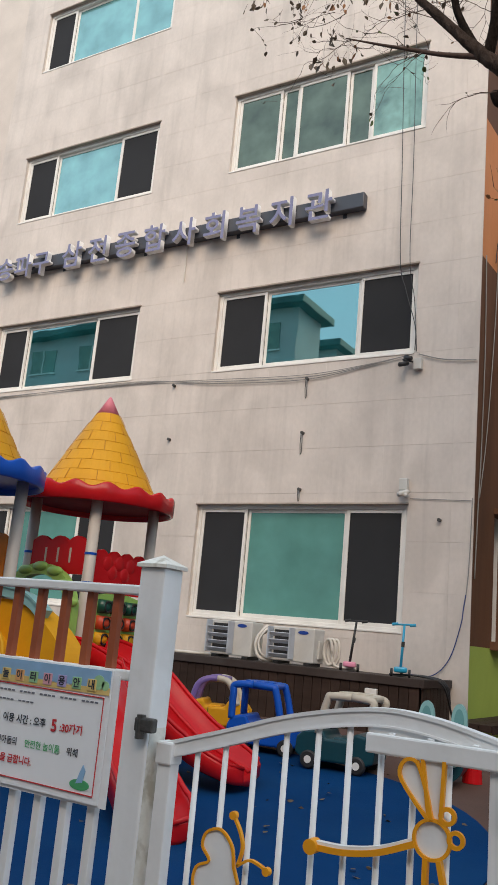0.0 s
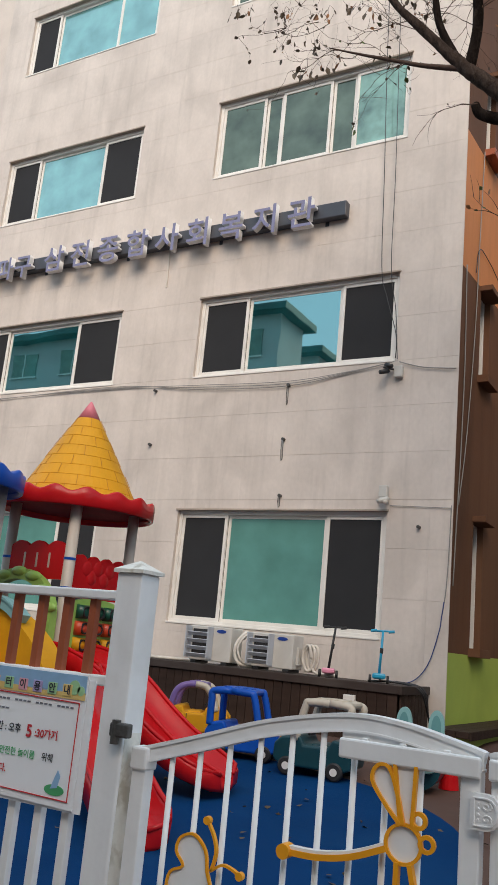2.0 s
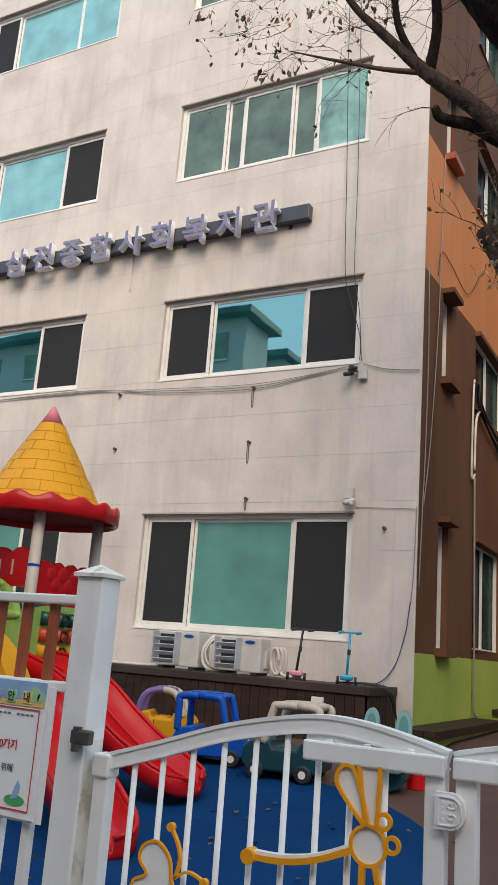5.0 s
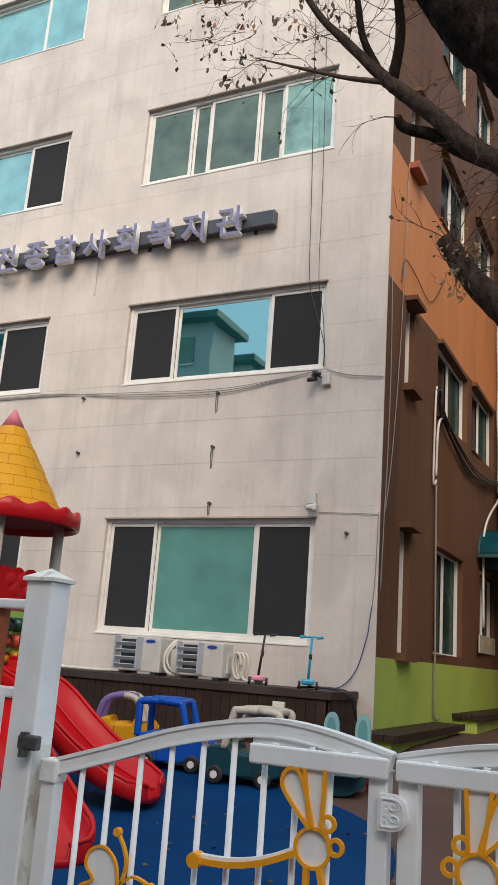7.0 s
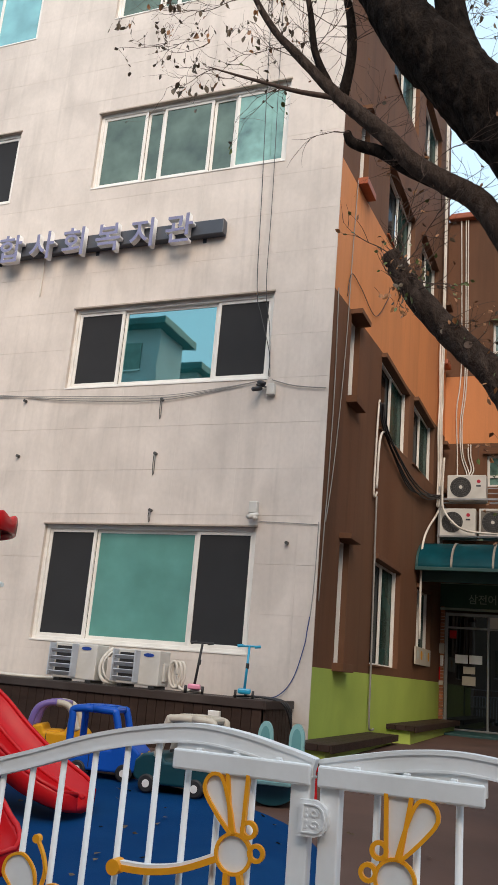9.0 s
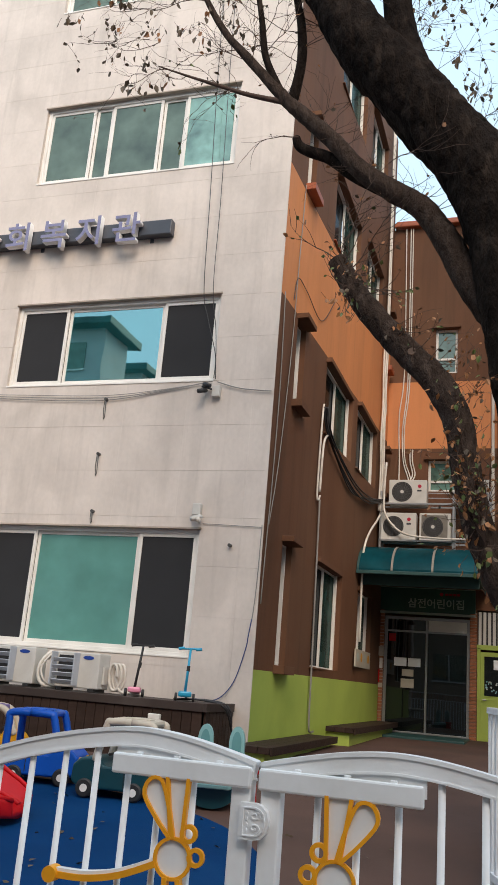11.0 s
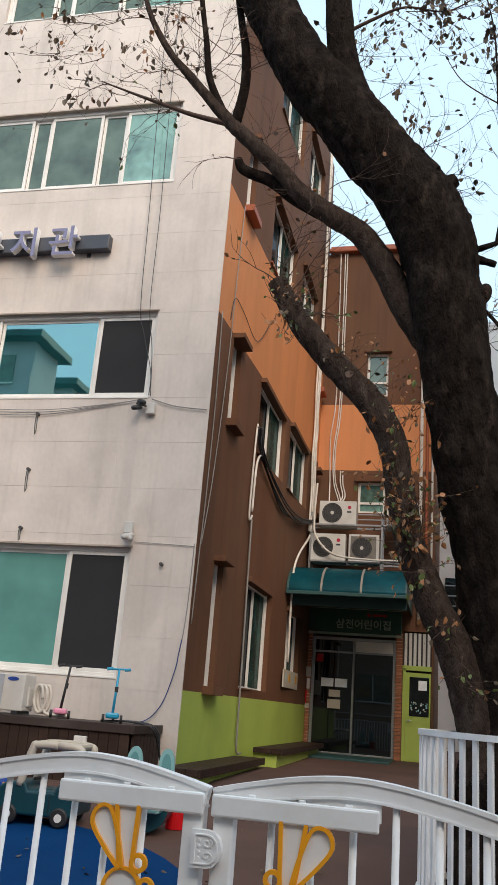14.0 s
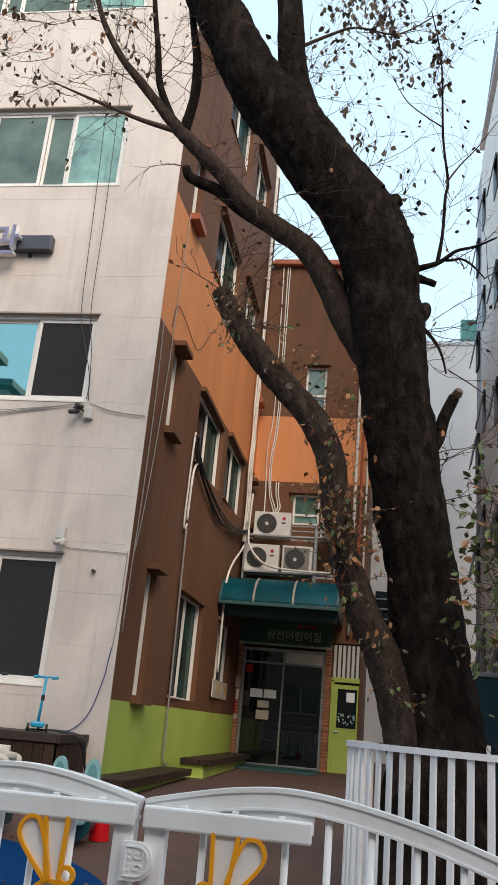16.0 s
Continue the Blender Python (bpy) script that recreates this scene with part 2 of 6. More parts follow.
def slab(bm, outline, y0, y1):
    """A plate with an outline in x and z, between two depths."""
    a = [bm.verts.new((x, y0, z)) for x, z in outline]
    b = [bm.verts.new((x, y1, z)) for x, z in outline]
    bm.faces.new(a)
    bm.faces.new(b[::-1])
    n = len(a)
    for i in range(n):
        bm.faces.new((a[i], b[i], b[(i + 1) % n], a[(i + 1) % n]))
    bmesh.ops.recalc_face_normals(bm, faces=bm.faces[:])
    return bm


def link(name, bm, mat, smooth=False):
    me = bpy.data.meshes.new(name)
    bm.to_mesh(me)
    bm.free()
    for m in mat if isinstance(mat, (list, tuple)) else [mat]:
        me.materials.append(m)
    if smooth:
        me.shade_smooth()
    return new(name, me)


def part(name, bm, mat, parent, label="", smooth=False):
    ob = link(name, bm, mat, smooth)
    ob.parent = parent
    if label:
        tagged(ob, label)
    return ob


def thing(name, label, category, at=(0, 0, 0), group="", kind="", turn=0):
    ob = new(name)
    ob.matrix_basis = pose(*at, 0, 0, turn)
    ob.empty_display_size = 0.1
    return tagged(ob, label, category, group, kind)


def B():
    return bmesh.new()


def cuts(rect, holes):
    """What is left of a rectangle (u0, u1, v0, v1) outside the holes, as rectangles."""
    out = [rect]
    for h in holes:
        nxt = []
        for r in out:
            if h[0] >= r[1] or h[1] <= r[0] or h[2] >= r[3] or h[3] <= r[2]:
                nxt.append(r)
                continue
            a, b = max(r[2], h[2]), min(r[3], h[3])
            if r[2] < h[2]:
                nxt.append((r[0], r[1], r[2], h[2]))
            if h[3] < r[3]:
                nxt.append((r[0], r[1], h[3], r[3]))
            if r[0] < h[0]:
                nxt.append((r[0], h[0], a, b))
            if h[1] < r[1]:
                nxt.append((h[1], r[1], a, b))
        out = nxt
    return out


def holed_wall(bm, us, vs, holes, place, depth):
    """A wall with real openings on a grid: place(u, v, d) gives the point d metres inside the outer face."""
    us = sorted({*us, *[h[0] for h in holes], *[h[1] for h in holes]})
    vs = sorted({*vs, *[h[2] for h in holes], *[h[3] for h in holes]})
    memo = {}

    def vert(i, j, k):
        if (i, j, k) not in memo:
            memo[i, j, k] = bm.verts.new(place(us[i], vs[j], depth * k))
        return memo[i, j, k]

    def solid(i, j):
        if not (0 <= i < len(us) - 1 and 0 <= j < len(vs) - 1):
            return False
        u, v = (us[i] + us[i + 1]) / 2, (vs[j] + vs[j + 1]) / 2
        return not any(h[0] < u < h[1] and h[2] < v < h[3] for h in holes)

    for i in range(len(us) - 1):
        for j in range(len(vs) - 1):
            if not solid(i, j):
                continue
            for k in (0, 1):
                bm.faces.new([vert(i, j, k), vert(i + 1, j, k), vert(i + 1, j + 1, k), vert(i, j + 1, k)])
            for di, dj, a, b in ((-1, 0, (i, j), (i, j + 1)), (1, 0, (i + 1, j), (i + 1, j + 1)), (0, -1, (i, j), (i + 1, j)), (0, 1, (i, j + 1), (i + 1, j + 1))):
                if not solid(i + di, j + dj):
                    bm.faces.new([vert(*a, 0), vert(*b, 0), vert(*b, 1), vert(*a, 1)])
    bmesh.ops.recalc_face_normals(bm, faces=bm.faces[:])
    return bm


# ---- ground ----
def ground_z(y):
    return -0.035 + 0.073 * max(min(y, 0.0), -12.0) + 0.0116 * min(max(y, 0.0), 7.3)


bm = B()
xs, ys = (-400, -60, -20, -10, -5, 0, 5, 10, 20, 60, 400), (-400, -60, -12, -8, -4, 0, 4, 7.3, 30, 400)
grid = [[bm.verts.new((x, y, ground_z(y))) for x in xs] for y in ys]
for j in range(len(ys) - 1):
    for i in range(len(xs) - 1):
        bm.faces.new((grid[j][i], grid[j][i + 1], grid[j + 1][i + 1], grid[j + 1][i]))
tagged(link("ground", bm, M_GROUND), "brown paved yard sloping up to the building", "ground", kind="structure")

bm = B()
rim = []
for k in range(72):
    a = 2 * math.pi * k / 72
    x, y = -2.6 + 4.25 * math.copysign(abs(math.cos(a)) ** 0.7, math.cos(a)), -5.35 + 2.75 * math.copysign(abs(math.sin(a)) ** 0.85, math.sin(a))
    y = min(y, -2.3)
    rim.append((x, y))
top = [bm.verts.new((x, y, ground_z(y) + 0.012)) for x, y in rim]
low = [bm.verts.new((x, y, ground_z(y) - 0.03)) for x, y in rim]
bm.faces.new(top)
for i in range(72):
    bm.faces.new((top[i], low[i], low[(i + 1) % 72], top[(i + 1) % 72]))
tagged(link("play_mat", bm, M_MAT), "blue rubber safety mat with a rounded edge on the yard", "play mat", kind="structure")

# ---- the building ----
TOP = 14.6
FRONT = [  # x0, x1, z0, z1 of the openings in the front wall
    (-4.04, -0.84, 1.0, 2.59), (-8.75, -5.52, 1.0, 2.59),
    (-4.05, -0.85, 4.6, 5.87), (-8.80, -5.57, 4.6, 5.85),
    (-4.11, -0.85, 7.93, 9.30), (-8.80, -5.64, 7.90, 9.25),
    (-4.11, -0.85, 11.15, 12.5), (-8.80, -5.66, 11.12, 12.45)]
bm = holed_wall(B(), (-16, 0.0), (-0.4, TOP), FRONT, lambda u, v, d: (u, 0.004 + d, v), 0.3)
wall_front = tagged(link("wall_front", bm, [M_JOINT]), "off-white painted stone panel front wall, rain-streaked", "wall", kind="structure")

SK = 0.045  # the side wall swings out slightly


def side_pt(u, v, d):
    return (SK * u - d, u, v)


SIDE = [  # y0, y1, z0, z1
    (0.80, 1.22, 1.0, 2.60), (2.42, 4.05, 1.05, 2.58), (5.25, 6.4, 1.45, 2.5),
    (0.80, 1.22, 4.58, 5.80), (2.42, 4.25, 4.6, 5.76), (4.60, 6.30, 4.6, 5.76), (6.80, 7.10, 4.65, 5.55), (6.80, 7.10, 7.38, 8.6),
    (0.80, 1.22, 7.97, 9.15), (2.42, 4.25, 7.93, 9.18), (4.80, 6.3, 7.93, 9.18),
    (0.80, 1.22, 11.2, 12.3), (2.42, 4.25, 11.0, 12.3), (4.80, 6.3, 11.0, 12.3)]
BANDS = [(-0.4, 0.92, M_LIME), (0.92, 5.86, M_BROWN), (5.86, 7.86, M_ORANGE), (7.86, 13.2, M_BROWN)]
for n, (z0, z1, mat) in enumerate(BANDS):
    holes = [(h[0], h[1], max(h[2], z0), min(h[3], z1)) for h in SIDE if h[2] < z1 and h[3] > z0]
    bm = holed_wall(B(), (0.012, 7.3), (z0, z1), holes, side_pt, 0.3)
    tagged(link("wall_side_" + "abcd"[n], bm, mat), ("lime green painted base of the side wall", "dark brown rendered side wall", "orange rendered band of the side wall", "brown rendered upper side wall")[n], "wall", kind="structure")
bm = box(B(), -16, -0.35, 0.35, 7.2, 12.9, 13.1)
tagged(link("roof_slab", bm, M_GREYW), "flat concrete roof of the building", "roof", kind="structure")
bm = box(B(), -16, -15.7, 0.3, 7.3, -0.4, TOP)
tagged(link("wall_west", bm, M_GREYW), "plain plaster wall closing the building", "wall", kind="structure")

tagged(link("trim_corner", box(B(), -0.016, 0.004, -0.009, 0.014, -0.1, TOP, 0.002), M_WALL), "pale metal bead on the corner of the front wall", "trim", kind="structure")

# end wall across the yard, with the entrance
ENDY = 7.3
END = [(0.42, 2.06, 0.05, 2.82), (2.2, 2.74, 0.05, 2.45), (1.19, 1.76, 4.8, 5.46), (1.29, 1.75, 7.37, 8.38)]
for n, (z0, z1, mat) in enumerate([(-0.4, 5.71, M_BROWN), (5.71, 7.18, M_ORANGE), (7.18, 10.85, M_BROWN)]):
    holes = [(h[0], h[1], max(h[2], z0), min(h[3], z1)) for h in END if h[2] < z1 and h[3] > z0]
    bm = holed_wall(B(), (0.0, 2.78), (z0, z1), holes, lambda u, v, d: (u, ENDY + d, v), 0.3)
    tagged(link("wall_end_" + "abc"[n], bm, mat), ("dark brown rendered wall round the entrance", "orange rendered band of the entrance wing", "brown rendered upper wall of the entrance wing")[n], "wall", kind="structure")
bm = box(B(), -6, 2.78, ENDY + 0.3, 16, -0.4, 10.8)
tagged(link("wing_block", bm, M_BROWN), "brown body of the entrance wing", "building", kind="structure")
bm = box(B(), 0.34, 2.92, ENDY - 0.14, ENDY + 0.5, 10.85, 10.94, 0.02)
box(bm, 0.36, 2.85, ENDY - 0.05, ENDY + 0.4, 10.94, 11.04, 0.02)
tagged(link("roof_trim", bm, M_RUST), "red-brown roof edge of the entrance wing", "trim", kind="structure")


# ---- windows ----
def front_window(n, hole, layout, mats, label, inset=0.05):
    """A sliding window in the front wall: outer frame, sashes by their share of the width, panes."""
    x0, x1, z0, z1 = hole
    w = thing("window_%d" % n, label, "window", kind="structure")
    f = 0.055
    bm = B()
    for a in ((x0, x0 + f, z0, z1), (x1 - f, x1, z0, z1), (x0 + f, x1 - f, z1 - f, z1), (x0 + f, x1 - f, z0, z0 + f)):
        box(bm, a[0], a[1], inset, inset + 0.12, a[2], a[3], 0.006)
    part("window_frame", bm, M_WHITE, w)
    part("window_sill", box(B(), x0 + 0.002, x1 - 0.002, -0.014, inset, z0 - 0.012, z0 + 0.012, 0.004), M_WHITE, w)
    part("lintel_drip", box(B(), x0 - 0.02, x1 + 0.02, -0.026, 0.04, z1 - 0.004, z1 + 0.022, 0.004), M_REVEAL, w, "stained brown drip edge")
    a = x0 + f
    for (share, mat), front in zip(layout, mats):
        b = a + (x1 - x0 - 2 * f) * share
        d = inset + 0.02 + 0.035 * front
        s = 0.046
        bm = B()
        for q in ((a, a + s, z0 + f, z1 - f), (b - s, b, z0 + f, z1 - f), (a + s, b - s, z1 - f - s, z1 - f), (a + s, b - s, z0 + f, z0 + f + s)):
            box(bm, q[0], q[1], d, d + 0.03, q[2], q[3], 0.004)
        sash = part("sash", bm, M_WHITE, w)
        part("pane", box(B(), a + s, b - s, d + 0.012, d + 0.018, z0 + f + s, z1 - f - s), mat, sash)
        a = b
    # near-black sheet paints the room's darkness
    part("room_shade", box(B(), x0, x1, 0.296, 0.31, z0, z1), M_SCREEN, w, "dark sheet standing in for the unlit room behind the glass")
    return w


three = [(0.25, M_SCREEN), (0.49, M_GLASS), (0.26, M_SCREEN)]
film = [(0.245, M_SCREEN), (0.495, M_FILM), (0.26, M_SCREEN)]
five = [(0.25, M_GLASSG), (0.095, M_GLASSG), (0.27, M_GLASSG), (0.125, M_GLASSG), (0.26, M_PALEG)]
front_window(1, FRONT[0], film, (0, 1, 0), "white sliding window, green filmed pane between dark screens")
front_window(2, FRONT[1], film, (0, 1, 0), "white sliding window, green filmed pane behind the play tower")
front_window(3, FRONT[2], three, (0, 1, 0), "white sliding window, teal mirror pane between dark screens")
front_window(4, FRONT[3], [(0.2, M_SCREEN), (0.51, M_GLASS), (0.29, M_SCREEN)], (0, 1, 0), "white sliding window reflecting the houses opposite")
front_window(5, FRONT[4], five, (0, 1, 0, 1, 0), "white sliding window with five grey-green panes")
front_window(6, FRONT[5], [(0.23, M_SCREEN), (0.50, M_CURTAIN), (0.27, M_SCREEN)], (0, 1, 0), "white sliding window, pale teal pane between dark screens")
front_window(7, FRONT[6], five, (0, 1, 0, 1, 0), "white sliding window high under the roof")
front_window(8, FRONT[7], [(0.2, M_SCREEN), (0.5, M_CURTAIN), (0.3, M_CURTAIN)], (0, 1, 0), "white sliding window with a dark screen and teal panes")


def side_window(n, hole, label, split=2, hood=False, inset=0.08):
    y0, y1, z0, z1 = hole
    w = thing("window_%d" % n, label, "window", kind="structure", at=(0, 0, 0), turn=0)
    f = 0.024 if hood else 0.030

    def bar(bm, a, b, c, d, i0, i1):
        ym = (a + b) / 2
        box(bm, SK * ym - i1, SK * ym - i0, a, b, c, d, 0.004)

    bm = B()
    for a in ((y0, y0 + f, z0, z1), (y1 - f, y1, z0, z1), (y0 + f, y1 - f, z1 - f, z1), (y0 + f, y1 - f, z0, z0 + f)):
        bar(bm, *a, inset, inset + 0.055)
    for k in range(1, split):
        c = y0 + (y1 - y0) * k / split
        bar(bm, c - 0.018, c + 0.018, z0 + f, z1 - f, inset + 0.01, inset + 0.05)
    part("window_frame", bm, M_WHITE, w)
    for k in range(split):
        a, b = y0 + f + (y1 - y0 - 2 * f) * k / split, y0 + f + (y1 - y0 - 2 * f) * (k + 1) / split
        bm = B()
        bar(bm, a, b, z0 + f, z1 - f, inset + 0.04, inset + 0.046)
        part("pane", bm, M_SIDEG if k % 2 else M_DARKGLASS, w)
    mat = M_BROWN if not 5.9 < z0 < 8 else M_RUST
    bm = B()
    bar(bm, y0 - 0.05, y1 + 0.05, z1 - 0.005, z1 + 0.07, -0.05 if not hood else -0.16, 0.05)
    part("lintel_drip", bm, M_BROWN, w)
    bm = B()
    bar(bm, y0 - 0.05, y1 + 0.05, z0 - 0.1 if hood else z0 - 0.02, z0 + 0.004, 0.0 if not hood else -0.14, 0.07)
    part("window_sill", bm, mat, w)
    return w


for k, h in enumerate(SIDE):
    small = h[1] - h[0] < 0.6
    side_window(9 + k, h, "narrow side window with a projecting brown hood and sill" if small else "white framed sliding window in the side wall", 1 if small else 2, small)


# ---- gate and fences ----
GY = -8.19  # depth of the gate's plane
GZ = ground_z(GY)


def gate_leaf(side, label):
    """One leaf; side 1 hangs on the near post, -1 is its mirror image about the meeting line."""
    wide = 1.0 if side > 0 else 1.06
    g = thing("gate_leaf", label, "gate", (2.562 if side > 0 else 2.566, GY, GZ), "leaves of the gate")

    def X(x):
        return (x - 2.558) * side * wide

    def Z(z):
        return z - GZ

    arch, _ = smooth_path([(1.66, 0, 0.485), (1.84, 0, 0.54), (2.0, 0, 0.592), (2.15, 0, 0.626), (2.27, 0, 0.640), (2.38, 0, 0.632), (2.49, 0, 0.610), (2.552, 0, 0.595)], [1] * 8, 5)
    arch = [(X(p.x), Z(p.z)) for p in arch]
    rail = part("top_rail", strip(B(), arch, -0.013, 0.018, 0.042), M_STEEL, g)
    part("rail_bead", strip(B(), [(x, z + 0.0175) for x, z in arch], -0.0165, 0.0215, 0.009), M_STEEL, rail)
    part("rail_bead", strip(B(), [(x, z - 0.0185) for x, z in arch], -0.0155, 0.0205, 0.005), M_STEEL, rail)
    a, b = sorted((X(2.226), X(2.552)))
    plate = part("cross_plate", box(B(), a, b, -0.034, -0.0205, Z(0.562), Z(0.606), 0.005), M_STEEL, g)
    crest = [p for p in arch if a - 0.002 <= p[0] <= b + 0.002]
    part("web_plate", slab(B(), crest + [(crest[-1][0], Z(0.58)), (crest[0][0], Z(0.58))], -0.009, 0.004), M_STEEL, g, "white infill between arch and cross plate")
    for x in (2.285, 2.375, 2.475):
        part("weld_tab", box(B(), X(x) - 0.007, X(x) + 0.007, -0.024, -0.010, Z(0.602), Z(0.6105), 0.002), M_STEEL, plate)
    for x in (1.665, 2.528):
        part("stile", box(B(), X(x) - 0.022, X(x) + 0.022, -0.02, 0.02, Z(-0.47), Z(0.455 if x < 2 else 0.6), 0.004), M_STEEL, g)
    part("hinge_socket", box(B(), X(1.664) - 0.026, X(1.664) + 0.026, -0.027, 0.027, Z(0.45), Z(0.508), 0.006), M_STEEL, g)
    for x in (1.777, 1.86, 1.945, 2.03, 2.115, 2.196, 2.276, 2.355, 2.435):
        x -= 0.022 if side > 0 else 0.0
        top = min(arch, key=lambda p: abs(p[0] - X(x)))[1]
        part("bar", tube(B(), [(X(x), 0, Z(-0.45)), (X(x), 0, top - 0.01)], 0.0076, 10), M_STEEL, g, smooth=True)
    part("bottom_rail", box(B(), *sorted((X(1.66), X(2.54))), -0.018, 0.018, Z(-0.47), Z(-0.43), 0.004), M_STEEL, g)

    # dragonfly ornament
    def XD(x):
        return X(x + 0.010)

    def ZD(z):
        return Z(z + 0.006)

    hub = [(XD(2.380) + 0.040 * math.cos(k * math.pi / 12), ZD(0.400) + 0.040 * math.sin(k * math.pi / 12)) for k in range(24)]
    fly = part("dragonfly_ornament", slab(B(), hub, -0.026, -0.016), M_STEEL, g, "white plate with yellow raised rims")
    part("rim", strip(B(), hub, -0.0326, -0.0236, 0.0075, True), M_YELLOWP, fly)
    for cx, cz in ((2.412, 0.452), (2.432, 0.408)):
        ring = [(XD(cx) + 0.015 * math.cos(k * math.pi / 9), ZD(cz) + 0.015 * math.sin(k * math.pi / 9)) for k in range(18)]
        part("eye_ring", strip(B(), ring, -0.0331, -0.0232, 0.009, True), M_YELLOWP, fly)
    up = [(2.352, 0.566), (2.402, 0.562), (2.398, 0.44), (2.372, 0.436)]
    part("wing", slab(B(), [(XD(x), ZD(z)) for x, z in up], -0.026, -0.018), M_STEEL, fly)
    part("rim", strip(B(), [(XD(x), ZD(z)) for x, z in (up[0], up[3])], -0.0336, -0.0228, 0.0085), M_YELLOWP, fly)
    part("rim", strip(B(), [(XD(x), ZD(z)) for x, z in (up[1], up[2])], -0.0342, -0.0224, 0.0085), M_YELLOWP, fly)
    wing, _ = smooth_path([(2.372, 0, 0.437), (2.335, 0, 0.475), (2.302, 0, 0.520), (2.312, 0, 0.552), (2.340, 0, 0.552), (2.362, 0, 0.500), (2.378, 0, 0.440)], [1] * 7, 4)
    wing = [(XD(p.x), ZD(p.z)) for p in wing]
    part("wing", slab(B(), wing, -0.0275, -0.0195), M_STEEL, fly)
    part("rim", strip(B(), wing, -0.0348, -0.0220, 0.008), M_YELLOWP, fly)
    for dx in (-0.012, 0.02):
        part("tail", strip(B(), [(XD(2.378 + dx * 0.9), ZD(0.362)), (XD(2.385 + dx * 1.5), ZD(0.28)), (XD(2.40 + dx * 3), ZD(0.17))], -0.0346, -0.0176, 0.011), M_YELLOWP, fly)
    arm, _ = smooth_path([(2.342, 0, 0.385), (2.26, 0, 0.352), (2.18, 0, 0.336), (2.105, 0, 0.334)], [1] * 4, 5)
    part("arm", strip(B(), [(XD(p.x), ZD(p.z)) for p in arm], -0.034, -0.014, 0.0135), M_YELLOWP, fly)
    part("arm_edge", strip(B(), [(XD(p.x), ZD(p.z) + 0.010) for p in arm], -0.030, -0.012, 0.007), M_STEEL, fly)
    part("arm_knob", tube(B(), [(XD(2.098), -0.042, ZD(0.334)), (XD(2.098), -0.008, ZD(0.334))], 0.017, 16), M_YELLOWP, fly)

    # butterfly ornament
    shape, _ = smooth_path([(1.905, 0, 0.255), (1.895, 0, 0.30), (1.860, 0, 0.330), (1.822, 0, 0.318), (1.812, 0, 0.285), (1.835, 0, 0.255), (1.800, 0, 0.235), (1.795, 0, 0.19), (1.83, 0, 0.16), (1.885, 0, 0.17), (1.92, 0, 0.22)], [1] * 11, 4)
    shape = [(X(p.x), Z(p.z)) for p in shape]
    fly = part("butterfly_ornament", slab(B(), shape, -0.026, -0.018), M_STEEL, g, "white plate with a yellow raised rim")
    part("rim", strip(B(), shape, -0.0305, -0.0235, 0.0065, True), M_YELLOWP, fly)
    for end in ([(1.915, 0.258), (1.925, 0.30), (1.915, 0.335), (1.893, 0.368)], [(1.915, 0.258), (1.945, 0.277), (1.975, 0.272), (1.995, 0.262)]):
        pts, _ = smooth_path([(x, 0, z) for x, z in end], [1] * 4, 4)
        part("feeler", strip(B(), [(X(p.x), Z(p.z)) for p in pts], -0.0312, -0.0205, 0.006), M_YELLOWP, fly)
        part("feeler_tip", tube(B(), [(X(end[-1][0]), -0.033, Z(end[-1][1])), (X(end[-1][0]), -0.019, Z(end[-1][1]))], 0.010, 12), M_YELLOWP, fly)
    if side > 0:
        def XL(x):
            return X(x + 0.008)

        out = [(2.526, 0.464), (2.560, 0.464), (2.574, 0.468), (2.585, 0.479), (2.589, 0.494), (2.589, 0.506), (2.585, 0.521), (2.574, 0.532), (2.560, 0.536), (2.526, 0.536)]
        lock = part("lock_plate", slab(B(), [(XL(x), Z(z)) for x, z in out], -0.038, -0.020), M_STEEL, g, "rounded white latch plate with a worn scroll relief")
        inner = [(2.534 + (x - 2.526) * 0.75, 0.5 + (z - 0.5) * 0.76) for x, z in out]
        part("latch_rim", strip(B(), [(XL(x), Z(z)) for x, z in inner], -0.041, -0.037, 0.0035, True), M_STEEL, lock)
        for cz, turns in ((0.512, 1), (0.488, -1)):
            curl = [(XL(2.560) + (0.003 + 0.0008 * k) * math.cos(0.62 * k), Z(cz) + turns * (0.003 + 0.0005 * k) * math.sin(0.62 * k)) for k in range(13)]
            part("latch_relief", strip(B(), curl, -0.0405, -0.0372, 0.0028), M_STEEL, lock)
        for k in range(4):
            cz = Z(0.4835 + 0.011 * k)
            part("latch_relief", tube(B(), [(XL(2.543), -0.0402, cz), (XL(2.543), -0.0372, cz)], 0.003, 8), M_STEEL, lock)
    return g


gate_leaf(1, "white steel gate leaf with yellow butterfly and dragonfly ornaments")
gate_leaf(-1, "white steel gate leaf with yellow ornaments, closed against its twin")


M_PEEL = material("peeling yellowed paint", (0.80, 0.78, 0.72), 0.55, 0.10, 18, 90, 0.15, stain=(0.42, 0.37, 0.28), amount=0.7, spot=(0.5, 0.62))


